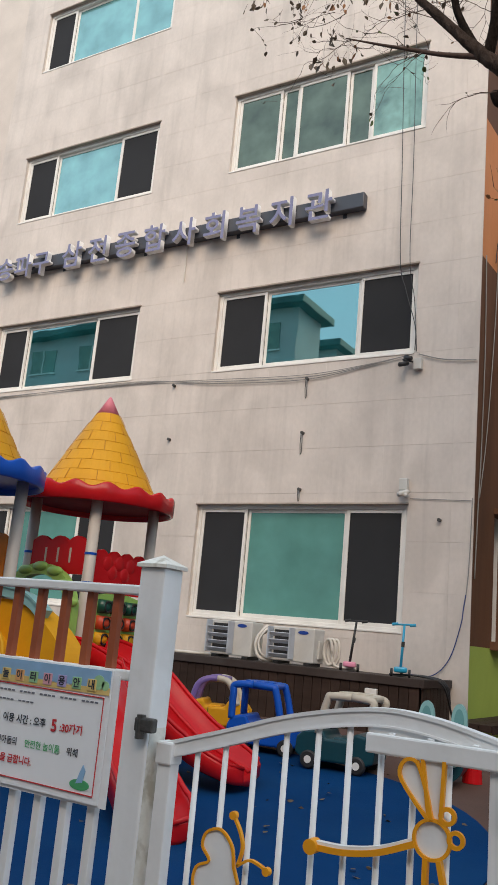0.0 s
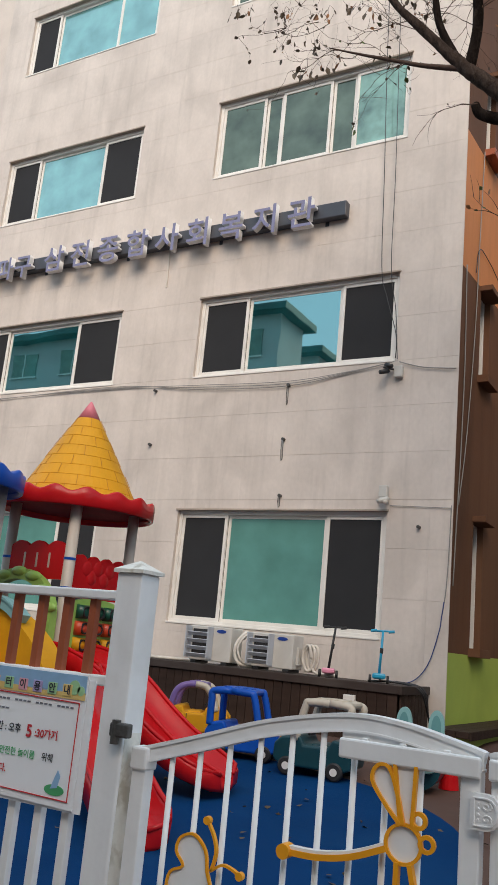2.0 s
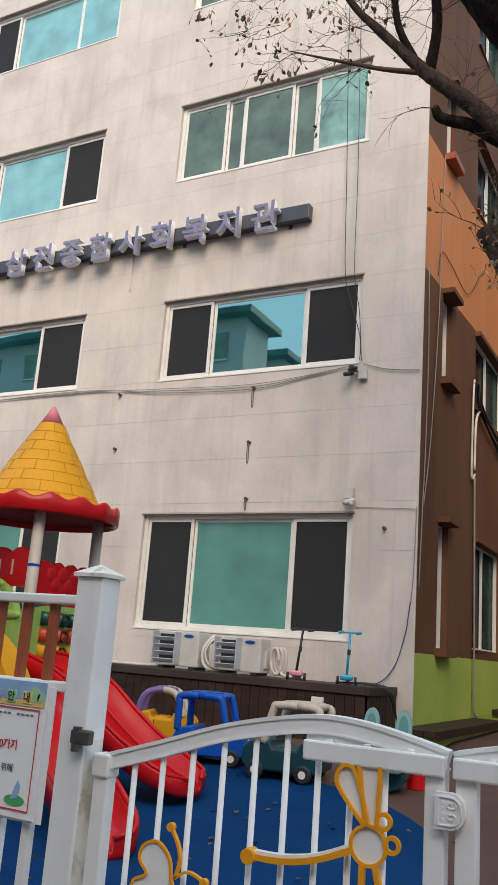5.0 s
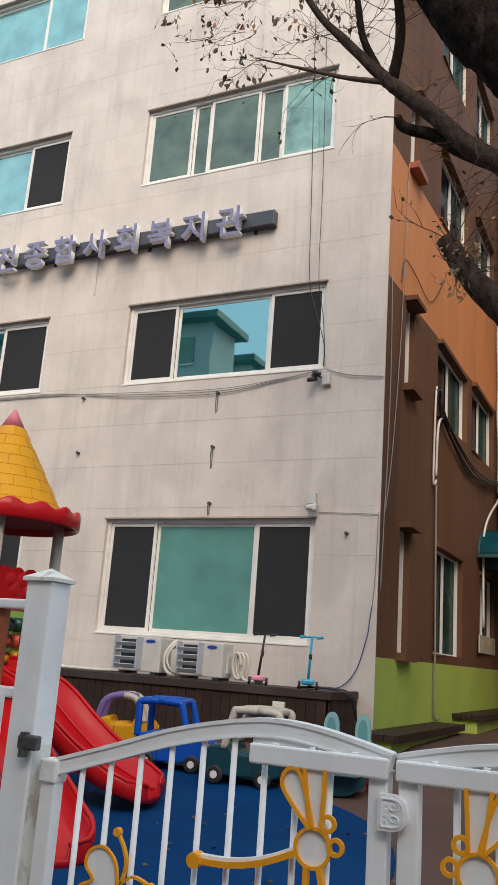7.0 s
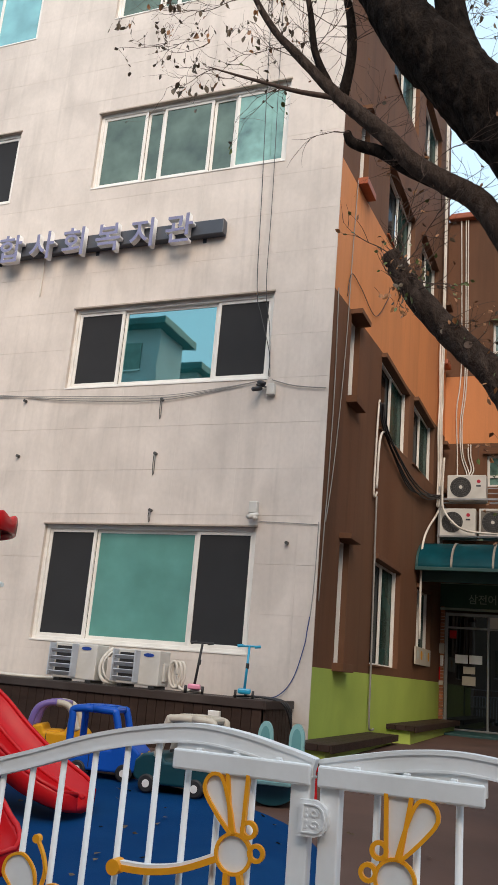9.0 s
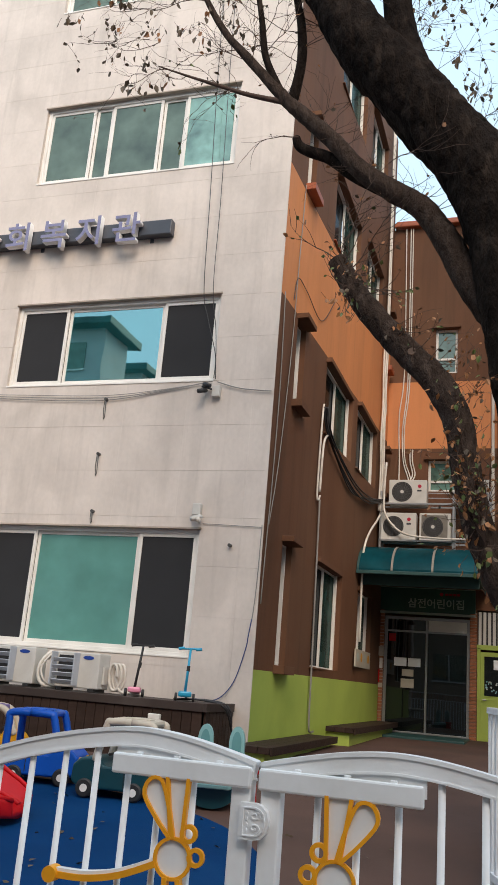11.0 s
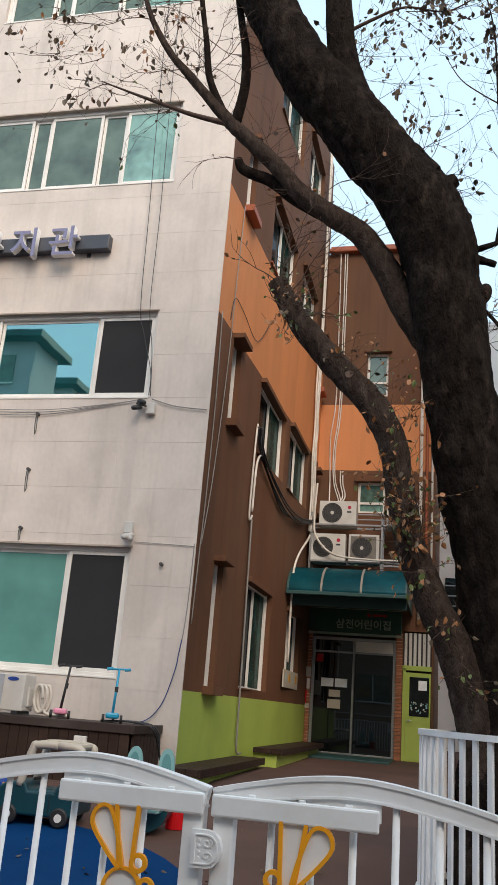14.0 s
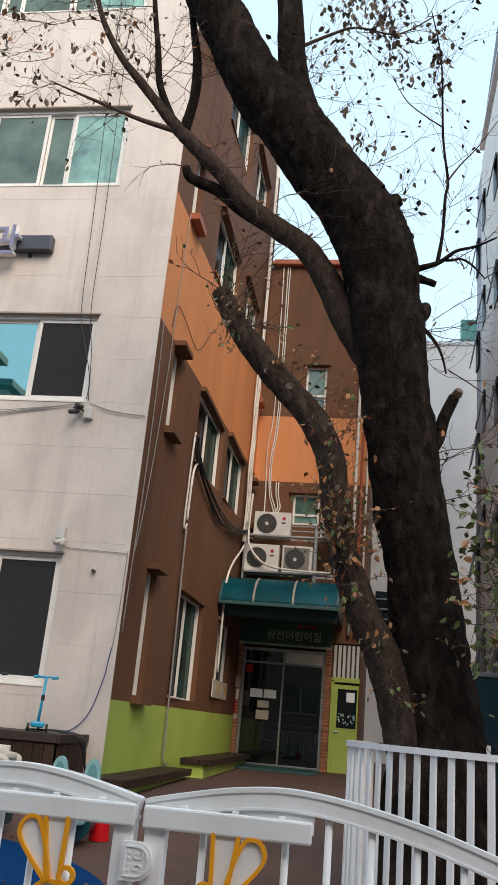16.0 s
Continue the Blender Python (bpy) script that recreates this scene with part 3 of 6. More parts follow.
def gate_post(x, label):
    p = thing("gate_post", label, "post", (x, GY, GZ), "posts of the gate")
    h = 0.955 - GZ
    part("shaft", box(B(), -0.0425, 0.0425, -0.0425, 0.0425, 0, h, 0.005), M_STEEL, p)
    bm = B()
    v = [bm.verts.new(c) for c in ((-0.051, -0.051, h), (0.051, -0.051, h), (0.051, 0.051, h), (-0.051, 0.051, h))]
    w = [bm.verts.new((c.co.x, c.co.y, h + 0.010)) for c in v]
    tip = bm.verts.new((0, 0, h + 0.038))
    bm.faces.new(v[::-1])
    for i in range(4):
        bm.faces.new((v[i], v[(i + 1) % 4], w[(i + 1) % 4], w[i]))
        bm.faces.new((w[i], w[(i + 1) % 4], tip))
    part("cap", bm, M_PEEL, p, "peaked cap with peeling paint")
    part("grime_streak", box(B(), 0.0427, 0.0433, -0.034, 0.036, h - 0.82, h - 0.42), M_PEEL, p, "yellowed grime on the post")
    return p


M_HINGE = material("worn grey hinge", (0.10, 0.095, 0.09), 0.5, 0.3, 20, 80, 0.2, metal=0.5)
post = gate_post(1.580, "square white steel gate post with a peaked cap")
hz = 0.545 - GZ
part("hinge", box(B(), 0.015, 0.075, -0.070, -0.045, hz - 0.018, hz + 0.018, 0.005), M_HINGE, post, "dark grey worn steel hinge")
part("hinge_pin", tube(B(), [(0.030, -0.060, hz - 0.036), (0.030, -0.060, hz + 0.024)], 0.012, 12), M_HINGE, post)
gate_post(3.60, "square white steel post carrying the far gate leaf")

fence = thing("yard_fence", "white steel fence with red-brown upper bars beside the gate", "fence", (0, GY, GZ))
part("top_rail", box(B(), -1.6, 1.534, -0.03, 0.03, 0.878 - GZ, 0.905 - GZ, 0.005), M_STEEL, fence)
part("middle_rail", box(B(), -1.6, 1.534, -0.022, 0.022, 0.645 - GZ, 0.672 - GZ, 0.004), M_STEEL, fence)
part("bottom_rail", box(B(), -1.6, 1.534, -0.02, 0.02, 0.06, 0.1, 0.004), M_STEEL, fence)
for k in range(31):
    x = 1.438 - 0.0985 * k
    part("upper_bar", box(B(), x - 0.012, x + 0.012, -0.012, 0.012, 0.668 - GZ, 0.882 - GZ, 0.003), M_RUST, fence)
    part("lower_bar", box(B(), x - 0.014, x + 0.014, -0.012, 0.012, 0.09, 0.65 - GZ, 0.003), M_STEEL, fence)
part("end_post", box(B(), -1.66, -1.6, -0.03, 0.03, 0, 0.92 - GZ, 0.005), M_STEEL, fence)

# curved guard round the tree
GC, GR, GT = (4.12, -4.05), 1.24, 0.735
guard = thing("tree_guard", "white steel picket guard curving round the tree", "fence", (*GC, ground_z(-4)))
gz0 = ground_z(-4)
arc = [radians(100 + 4 * k) for k in range(63)]
for name, z0, z1 in (("top_rail", GT - 0.03, GT + 0.005), ("bottom_rail", gz0 + 0.1, gz0 + 0.14)):
    bm = B()
    prev = None
    for a in arc:
        ring = [bm.verts.new(((GR + r) * math.cos(a), (GR + r) * math.sin(a), z - gz0)) for r, z in ((-0.02, z0), (0.02, z0), (0.02, z1), (-0.02, z1))]
        if prev:
            for k in range(4):
                bm.faces.new((prev[k], prev[(k + 1) % 4], ring[(k + 1) % 4], ring[k]))
        else:
            bm.faces.new(ring)
        prev = ring
    bm.faces.new(prev[::-1])
    bmesh.ops.recalc_face_normals(bm, faces=bm.faces[:])
    part(name, bm, M_STEEL, guard)
picket = B()
box(picket, -0.019, 0.019, -0.009, 0.009, -0.36 - gz0, GT - 0.028 - gz0, 0.003)
me = bpy.data.meshes.new("picket")
picket.to_mesh(me)
me.materials.append(M_STEEL)
for k in range(49):
    a = radians(101 + 5.05 * k)
    ob = new("picket", me)
    ob.parent = guard
    ob.matrix_basis = Matrix.Translation((GR * math.cos(a), GR * math.sin(a), 0)) @ Matrix.Rotation(a + math.pi / 2, 4, "Z")
bm = B()
box(bm, -0.03, 0.03, -0.03, 0.03, 0, GT + 0.05 - gz0, 0.004)
ob = part("end_post", bm, M_STEEL, guard)
ob.matrix_basis = Matrix.Translation((GR * math.cos(arc[0]), GR * math.sin(arc[0]), 0))

# ---- tree ----
TY = -3.3
tree = thing("street_tree", "old leaning tree with dark rough bark and few autumn leaves", "tree", (3.5, TY, ground_z(TY)))


def bough(name, pts, y=TY, segs=14, n=6, rough=0.07, mat=None, drift=0.0, parent=tree):
    """A tapered limb through points (x, z, radius); drift lets it lean in depth along its length."""
    P = [(x - 3.5, y - TY + drift * i / max(1, len(pts) - 1), z - ground_z(TY)) for i, (x, z, r) in enumerate(pts)]
    path, rad = smooth_path(P, [r for *_, r in pts], n)
    return part(name, tube(B(), path, rad, segs, rough), mat or M_BARK, parent, smooth=True)


trunk = bough("trunk", [(3.56, -0.35, 0.56), (3.54, 0.0, 0.48), (3.52, 0.45, 0.40), (3.49, 0.83, 0.34), (3.42, 1.44, 0.30), (3.36, 1.99, 0.279), (3.25, 2.54, 0.287), (3.18, 3.02, 0.289), (3.08, 3.7, 0.294), (3.0, 4.31, 0.312), (2.93, 4.73, 0.333), (2.81, 5.09, 0.339), (2.61, 5.42, 0.324), (2.26, 5.91, 0.31), (1.98, 6.32, 0.306), (1.71, 6.66, 0.289), (1.43, 7.19, 0.261), (1.23, 7.59, 0.255), (0.83, 8.39, 0.235), (0.38, 9.39, 0.20), (-0.07, 10.59, 0.15)], segs=84, n=24, rough=0.075)
bough("limb", [(2.25, 6.05, 0.20), (2.13, 6.4, 0.17), (2.01, 6.86, 0.15), (1.95, 7.42, 0.135), (1.87, 8.24, 0.12), (1.85, 9.6, 0.08)], segs=18)
bough("limb", [(3.46, -0.2, 0.22), (3.34, 0.44, 0.18), (3.25, 0.85, 0.168), (3.09, 1.32, 0.142), (2.91, 1.68, 0.13), (2.75, 2.11, 0.121), (2.67, 2.51, 0.116), (2.59, 2.93, 0.118), (2.42, 3.24, 0.125), (2.22, 3.46, 0.112), (2.01, 3.69, 0.108), (1.79, 3.98, 0.104), (1.68, 4.14, 0.10), (1.56, 4.38, 0.082)], y=TY - 0.15, segs=36, n=16, rough=0.12, mat=M_LIMB)
bough("limb", [(2.95, 3.85, 0.16), (2.8, 4.01, 0.146), (2.64, 4.28, 0.136), (2.41, 4.73, 0.12), (2.21, 5.0, 0.107), (1.97, 5.18, 0.098), (1.68, 5.42, 0.089), (1.4, 5.77, 0.08), (1.12, 6.07, 0.078), (0.91, 6.29, 0.07), (0.68, 6.58, 0.055), (0.4, 6.94, 0.046), (0.18, 7.23, 0.037), (-0.07, 7.69, 0.031), (-0.23, 8.16, 0.026), (-0.4, 8.8, 0.015)], y=TY + 0.1, segs=28, n=14, rough=0.1, mat=M_LIMB)
bough("branch", [(0.95, 6.24, 0.06), (1.02, 6.71, 0.049), (1.0, 7.13, 0.047), (0.93, 7.5, 0.04), (0.85, 7.95, 0.034), (0.77, 8.6, 0.02)], y=TY + 0.1, segs=12)
bough("branch", [(0.82, 6.42, 0.046), (0.64, 6.86, 0.036), (0.57, 7.29, 0.031), (0.45, 7.97, 0.026), (0.38, 8.7, 0.015)], y=TY + 0.1, segs=10)
bough("branch", [(1.90, 5.25, 0.08), (1.62, 5.43, 0.072), (1.36, 5.64, 0.060), (1.16, 5.74, 0.056), (1.04, 5.82, 0.052), (1.0, 5.92, 0.042)], y=TY + 0.18, segs=14)
bough("branch", [(0.9, 6.28, 0.034), (0.5, 6.43, 0.024), (0.21, 6.57, 0.021), (-0.14, 6.74, 0.015), (-0.55, 6.95, 0.006)], y=TY + 0.1, segs=8, mat=M_TWIG)
bough("branch", [(3.0, 4.62, 0.045), (3.26, 4.70, 0.030), (3.45, 4.77, 0.022), (3.59, 4.88, 0.016), (3.76, 4.93, 0.012), (3.94, 5.02, 0.008)], segs=8)
bough("branch", [(3.43, 4.76, 0.020), (3.47, 5.05, 0.015), (3.49, 5.43, 0.014), (3.51, 5.61, 0.013), (3.46, 6.09, 0.011), (3.43, 6.97, 0.008), (3.33, 7.56, 0.005)], segs=8)
bough("branch", [(3.50, 4.79, 0.014), (3.55, 4.79, 0.013), (3.64, 4.80, 0.011), (3.73, 4.74, 0.010), (3.83, 4.62, 0.005)], segs=8)
bough("branch", [(3.51, 5.61, 0.010), (3.62, 5.78, 0.008), (3.78, 5.98, 0.006), (3.98, 6.3, 0.004)], segs=6, mat=M_TWIG)
bough("branch", [(3.45, 6.2, 0.007), (3.3, 6.32, 0.006), (3.12, 6.5, 0.005), (2.98, 6.78, 0.003)], segs=6, mat=M_TWIG)
bough("branch", [(3.3, 2.9, 0.065), (3.45, 3.1, 0.056), (3.51, 3.31, 0.05), (3.59, 3.5, 0.046)], segs=12)
bough("branch", [(3.15, 4.3, 0.03), (3.31, 4.14, 0.018), (3.43, 3.99, 0.014), (3.49, 3.85, 0.011), (3.52, 3.71, 0.007)], segs=8)
bough("branch", [(3.54, 3.74, 0.006), (3.72, 3.62, 0.005), (3.98, 3.42, 0.003)], segs=6, mat=M_TWIG)

for pts in ([(2.86, 5.26, 0.10), (3.0, 5.36, 0.085), (3.08, 5.42, 0.06)], [(3.2, 4.2, 0.10), (3.32, 4.28, 0.07), (3.34, 4.36, 0.03)], [(3.2, 4.62, 0.05), (3.34, 4.58, 0.036), (3.42, 4.55, 0.03)], [(3.06, 4.98, 0.09), (3.17, 5.02, 0.06), (3.2, 5.05, 0.03)], [(2.36, 5.75, 0.09), (2.52, 6.02, 0.06), (2.56, 6.06, 0.03)]):
    bough("knot", pts, segs=16, n=5, rough=0.2)


# ---- lettering ----
def letters(parent, text, size, at, mats, depth=0.0, name="letter", turn=(90, 0, 0), align="CENTER", bold=0.0):
    """Raised or flat writing with the built-in font, one mesh for each call."""
    cu = bpy.data.curves.new(name, "FONT")
    cu.body, cu.size, cu.align_x = text, size, align
    cu.extrude, cu.offset = depth, bold
    tmp = bpy.data.objects.new(name, cu)
    me = bpy.data.meshes.new_from_object(tmp)
    bpy.data.objects.remove(tmp)
    me.materials.clear()
    for m in mats:
        me.materials.append(m)
    if len(mats) > 1:
        for p in me.polygons:
            p.material_index = 0 if p.normal.z > 0.9 else 1
    ob = new(name, me)
    ob.parent = parent
    ob.matrix_basis = pose(*at, *turn)
    return ob


sign = thing("wall_sign", "dark slate sign rail with raised lilac Korean letters", "sign", (0, -0.01, 6.9))
part("rail", box(B(), -9.6, -1.66, -0.13, 0, -0.10, 0.13, 0.012), M_SIGN, sign)
for x in (-9.2, -7.4, -5.6, -3.8, -2.0):
    part("bracket", box(B(), x - 0.03, x + 0.03, -0.0, 0.012, -0.16, 0.18, 0.004), M_SIGN, sign)
for k, c in enumerate("삼전종합사회복지관"):
    letters(sign, c, 0.50, (-7.03 + 0.590 * k, -0.20, -0.20), [M_LETTER, M_LETTERS], 0.05, bold=0.006)
for k, c in enumerate("송파구"):
    letters(sign, c, 0.46, (-8.62 + 0.44 * k, -0.20, -0.22), [M_LETTER, M_LETTERS], 0.05, bold=0.006)
part("hanging_wire", tube(B(), [(-4.75, -0.02, -0.1), (-4.74, -0.01, -0.75)], 0.012, 6), M_PIPE, sign)

# ---- timber deck along the front wall ----
M_DECK = material("dark decking", (0.040, 0.026, 0.021), 0.6, 0.2, 2.5, 50, 0.15, stain=(0.10, 0.08, 0.07), amount=0.4)
deck = thing("timber_deck", "dark brown slatted timber platform along the front wall", "deck", (0, 0, 0))
part("top_edge", box(B(), -9.5, -0.22, -1.0, -0.955, 0.42, 0.512, 0.006), M_DECK, deck)
part("end_edge", box(B(), -0.22, -0.175, -1.0, -0.03, 0.42, 0.512, 0.006), M_DECK, deck)
for k in range(7):
    y = -0.945 + 0.131 * k
    part("deck_board", box(B(), -9.5, -0.225, y, y + 0.124, 0.475, 0.504, 0.004), M_DECK, deck)
bm = B()
box(bm, -0.055, 0.055, -0.012, 0.012, -0.12, 0.418, 0.003)
slat = bpy.data.meshes.new("slat")
bm.to_mesh(slat)
slat.materials.append(M_WOODD)
for k in range(80):
    ob = new("slat", slat)
    ob.parent = deck
    ob.location = (-0.29 - 0.116 * k, -0.965, 0)
for k in range(8):
    ob = new("slat", slat)
    ob.parent = deck
    ob.matrix_basis = Matrix.Translation((-0.205, -0.9 + 0.116 * k, 0)) @ Matrix.Rotation(math.pi / 2, 4, "Z")
part("frame", box(B(), -9.4, -0.26, -0.94, -0.05, -0.1, 0.40), M_WOODD, deck)

# ---- air conditioners ----
M_ACW = material("pale grey casing", (0.60, 0.59, 0.56), 0.45, 0.06, 4, 60, 0.02, stain=(0.4, 0.38, 0.34), amount=0.4)
M_ACL = material("blue grey louvre", (0.46, 0.49, 0.54), 0.5, 0.08, 4, 60, 0.02)
M_DARK = material("black grille", (0.02, 0.02, 0.022), 0.6, 0.2, 8, 60, 0.05)
M_DUST = material("dusty grille panel", (0.20, 0.185, 0.16), 0.8, 0.25, 8, 60, 0.1)
M_GRILLE = material("dull grey grille wire", (0.13, 0.13, 0.13), 0.6, 0.1, 8, 60, 0.0)
M_BLUEB = material("blue badge", (0.02, 0.06, 0.30), 0.3, 0.05, 8, 60, 0.0)
M_REDB = material("crimson badge", (0.45, 0.02, 0.05), 0.3, 0.05, 8, 60, 0.0)


def wall_ac(x, y, z, label, w=0.80, h=0.46):
    a = thing("air_conditioner", label, "air conditioner", (x, y, z), "outdoor units on the deck")
    part("casing", box(B(), -w / 2, w / 2, 0, 0.28, 0.035, h, 0.012), M_ACW, a)
    part("fan_grille", box(B(), -w / 2 + 0.04, w / 2 - 0.28, -0.006, 0.0, 0.07, h - 0.04, 0.002), M_DARK, a)
    guide = part("air_guide", box(B(), -w / 2 + 0.01, -w / 2 + 0.025, -0.14, -0.006, 0.06, h - 0.01, 0.003), M_ACL, a, "slatted grey air guide")
    part("guide_cheek", box(B(), w / 2 - 0.275, w / 2 - 0.26, -0.14, -0.006, 0.06, h - 0.01, 0.003), M_ACL, guide)
    for k in range(4):
        z0 = 0.075 + k * (h - 0.11) / 4
        bm = box(B(), -w / 2 + 0.025, w / 2 - 0.275, -0.006, 0.006, 0, 0.055, 0.003)
        bmesh.ops.rotate(bm, verts=bm.verts[:], cent=(0, 0, 0), matrix=Matrix.Rotation(radians(38), 3, "X"))
        bmesh.ops.translate(bm, verts=bm.verts[:], vec=(0, -0.08, z0))
        part("guide_slat", bm, M_ACL, guide)
    pts = [(w / 2 - 0.15 + 0.07 * math.cos(k * math.pi / 10), h - 0.055 + 0.022 * math.sin(k * math.pi / 10)) for k in range(20)]
    part("badge", slab(B(), pts, -0.005, 0.0), M_BLUEB, a, "blue oval badge")
    for s in (0.08 - w / 2, w / 2 - 0.08):
        part("foot", box(B(), s - 0.04, s + 0.04, -0.01, 0.29, 0, 0.035, 0.004), M_DARK, a)
    part("side_valve_cover", box(B(), w / 2, w / 2 + 0.025, 0.10, 0.24, 0.09, 0.30, 0.006), M_ACW, a)
    return a


wall_ac(-2.82, -0.72, 0.512, "pale grey outdoor air conditioner with a slatted air guide", 0.61, 0.46)
wall_ac(-1.95, -0.70, 0.512, "pale grey outdoor air conditioner beside coiled white hoses", 0.58, 0.44)


def hose(name, label, pts, r, mat, group="", cat="hose", n=6, segs=8):
    P, _ = smooth_path(pts, [1] * len(pts), n)
    ob = link(name, tube(B(), P, r, segs), mat, True)
    return tagged(ob, label, cat, group)


coil = []
for k in range(26):
    a = k * 0.62
    coil.append((-1.54 + 0.065 * math.cos(a) + 0.003 * k, -0.58 + 0.004 * k, 0.70 + 0.15 * math.sin(a)))
hose("coiled_hose", "white wrapped refrigerant hose coiled beside the units", coil + [(-1.44, -0.55, 0.55), (-1.30, -0.5, 0.533), (-1.18, -0.45, 0.533)], 0.018, M_PIPE, "white hoses", n=3)
hose("coiled_hose", "white wrapped hose looping between the two units", [(-2.46, -0.5, 0.86), (-2.36, -0.62, 0.94), (-2.44, -0.70, 0.80), (-2.44, -0.72, 0.64), (-2.34, -0.70, 0.54), (-2.2, -0.38, 0.54)], 0.022, M_PIPE, "white hoses")
hose("coiled_hose", "thin white hose loop between the two units", [(-2.42, -0.45, 0.84), (-2.33, -0.68, 0.9), (-2.40, -0.74, 0.74), (-2.33, -0.72, 0.58), (-2.24, -0.5, 0.53)], 0.014, M_PIPE, "white hoses")
for k in range(3):
    hose("deck_pipe", "white pipe lying along the deck to the unit", [(-5.6, -0.62 - 0.06 * k, 0.53 + 0.02 * (k == 1)), (-4.4, -0.6 - 0.055 * k, 0.53), (-3.6, -0.55 - 0.07 * k, 0.525), (-3.2, -0.5, 0.53)], 0.02, M_PIPE, "white pipes on the deck", "pipe")

# ---- scooters ----
M_CYAN = material("cyan plastic", (0.02, 0.33, 0.55), 0.35, 0.06, 8, 50, 0.0)
M_PINK = material("pink plastic", (0.75, 0.28, 0.42), 0.4, 0.06, 8, 50, 0.0)
M_BLACKP = material("black rubber", (0.018, 0.018, 0.02), 0.6, 0.15, 8, 60, 0.05)


def scooter(x, y, main, stem, label, lean=0.0):
    s = thing("kick_scooter", label, "scooter", (x, y, 0.504), "scooters on the deck", turn=19)
    part("deck_plate", box(B(), -0.055, 0.055, 0.02, 0.42, 0.045, 0.068, 0.01), main, s)
    part("front_fork", box(B(), -0.075, 0.075, -0.05, 0.05, 0.05, 0.11, 0.018), main, s)
    part("stem", tube(B(), [(0, 0, 0.09), (0.02 + lean, 0.035, 0.58)], [0.016, 0.013], 10), stem, s, smooth=True)
    part("stem_clamp", tube(B(), [(0.012 + lean * 0.6, 0.022, 0.33), (0.014 + lean * 0.7, 0.025, 0.39)], 0.02, 10), M_BLACKP, s)
    bar = part("handlebar", tube(B(), [(-0.09 + lean, 0.035, 0.578), (0.13 + lean, 0.035, 0.588)], 0.011, 10), stem, s, smooth=True)
    for a, b in ((-0.12, -0.05), (0.08, 0.15)):
        part("grip", tube(B(), [(a + lean, 0.035, 0.576), (b + lean, 0.035, 0.588)], 0.017, 10), main if main is M_CYAN else M_BLACKP, bar)
    for dx, dy in ((-0.10, 0), (0.10, 0), (0, 0.44)):
        part("wheel", tube(B(), [(dx - 0.014, dy, 0.045), (dx + 0.014, dy, 0.045)], 0.045 if dy == 0 else 0.038, 16), M_BLACKP, s)
    return s


scooter(-0.59, -0.62, M_CYAN, M_CYAN, "cyan three-wheeled kick scooter standing on the deck")
scooter(-1.22, -0.62, M_PINK, M_BLACKP, "black and pink three-wheeled kick scooter standing on the deck", 0.03)

# ---- playground tower ----
M_YELL = material("yellow moulded plastic", (0.68, 0.33, 0.012), 0.5, 0.08, 3, 50, 0.04, stain=(0.50, 0.22, 0.012), amount=0.4, spec=0.22)
M_RED = material("red moulded plastic", (0.52, 0.010, 0.014), 0.26, 0.10, 3, 50, 0.03, stain=(0.35, 0.012, 0.012), amount=0.4, spec=0.25)
# same plastic as M_RED, darkened for the shade under the roof
M_REDU = material("red plastic darkened for shade", (0.24, 0.010, 0.012), 0.75, 0.25, 6, 50, 0.03, spec=0.1)
M_BLUEP = material("blue moulded plastic", (0.008, 0.085, 0.46), 0.35, 0.10, 3, 50, 0.03, spec=0.25)
M_GREENP = material("green moulded plastic", (0.29, 0.50, 0.11), 0.45, 0.10, 3, 50, 0.04)
M_PINKT = material("faded pink plastic", (0.72, 0.20, 0.25), 0.5, 0.08, 4, 50, 0.03)
M_CREAM = material("cream plastic", (0.52, 0.47, 0.39), 0.5, 0.08, 4, 50, 0.03, stain=(0.38, 0.33, 0.27), amount=0.4)
M_PURPLE = material("purple plastic", (0.17, 0.11, 0.33), 0.4, 0.08, 4, 50, 0.03)
M_TEALP = material("dark teal plastic", (0.007, 0.052, 0.070), 0.35, 0.10, 4, 50, 0.03)
M_AQUA = material("pale aqua plastic", (0.24, 0.46, 0.47), 0.45, 0.08, 4, 50, 0.03)
M_POST = material("beige post", (0.55, 0.49, 0.43), 0.5, 0.08, 4, 50, 0.03)
M_ORANGEP = material("orange plastic", (0.70, 0.20, 0.02), 0.45, 0.08, 4, 50, 0.03)
M_CLEAR = glass("hazy clear plastic", (0.6, 0.65, 0.65), (0.35, 0.38, 0.36), 0.12, 0.2)
M_GROOVE = material("darker yellow joint", (0.50, 0.22, 0.010), 0.6, 0.1, 4, 50, 0.0)
M_BOTTLE = material("bottle green plastic", (0.006, 0.07, 0.045), 0.35, 0.08, 4, 50, 0.03)
M_REDO = material("orange red plastic", (0.55, 0.06, 0.02), 0.4, 0.08, 4, 50, 0.03)
M_WHITEP = material("white plastic", (0.75, 0.74, 0.72), 0.45, 0.06, 4, 50, 0.02)


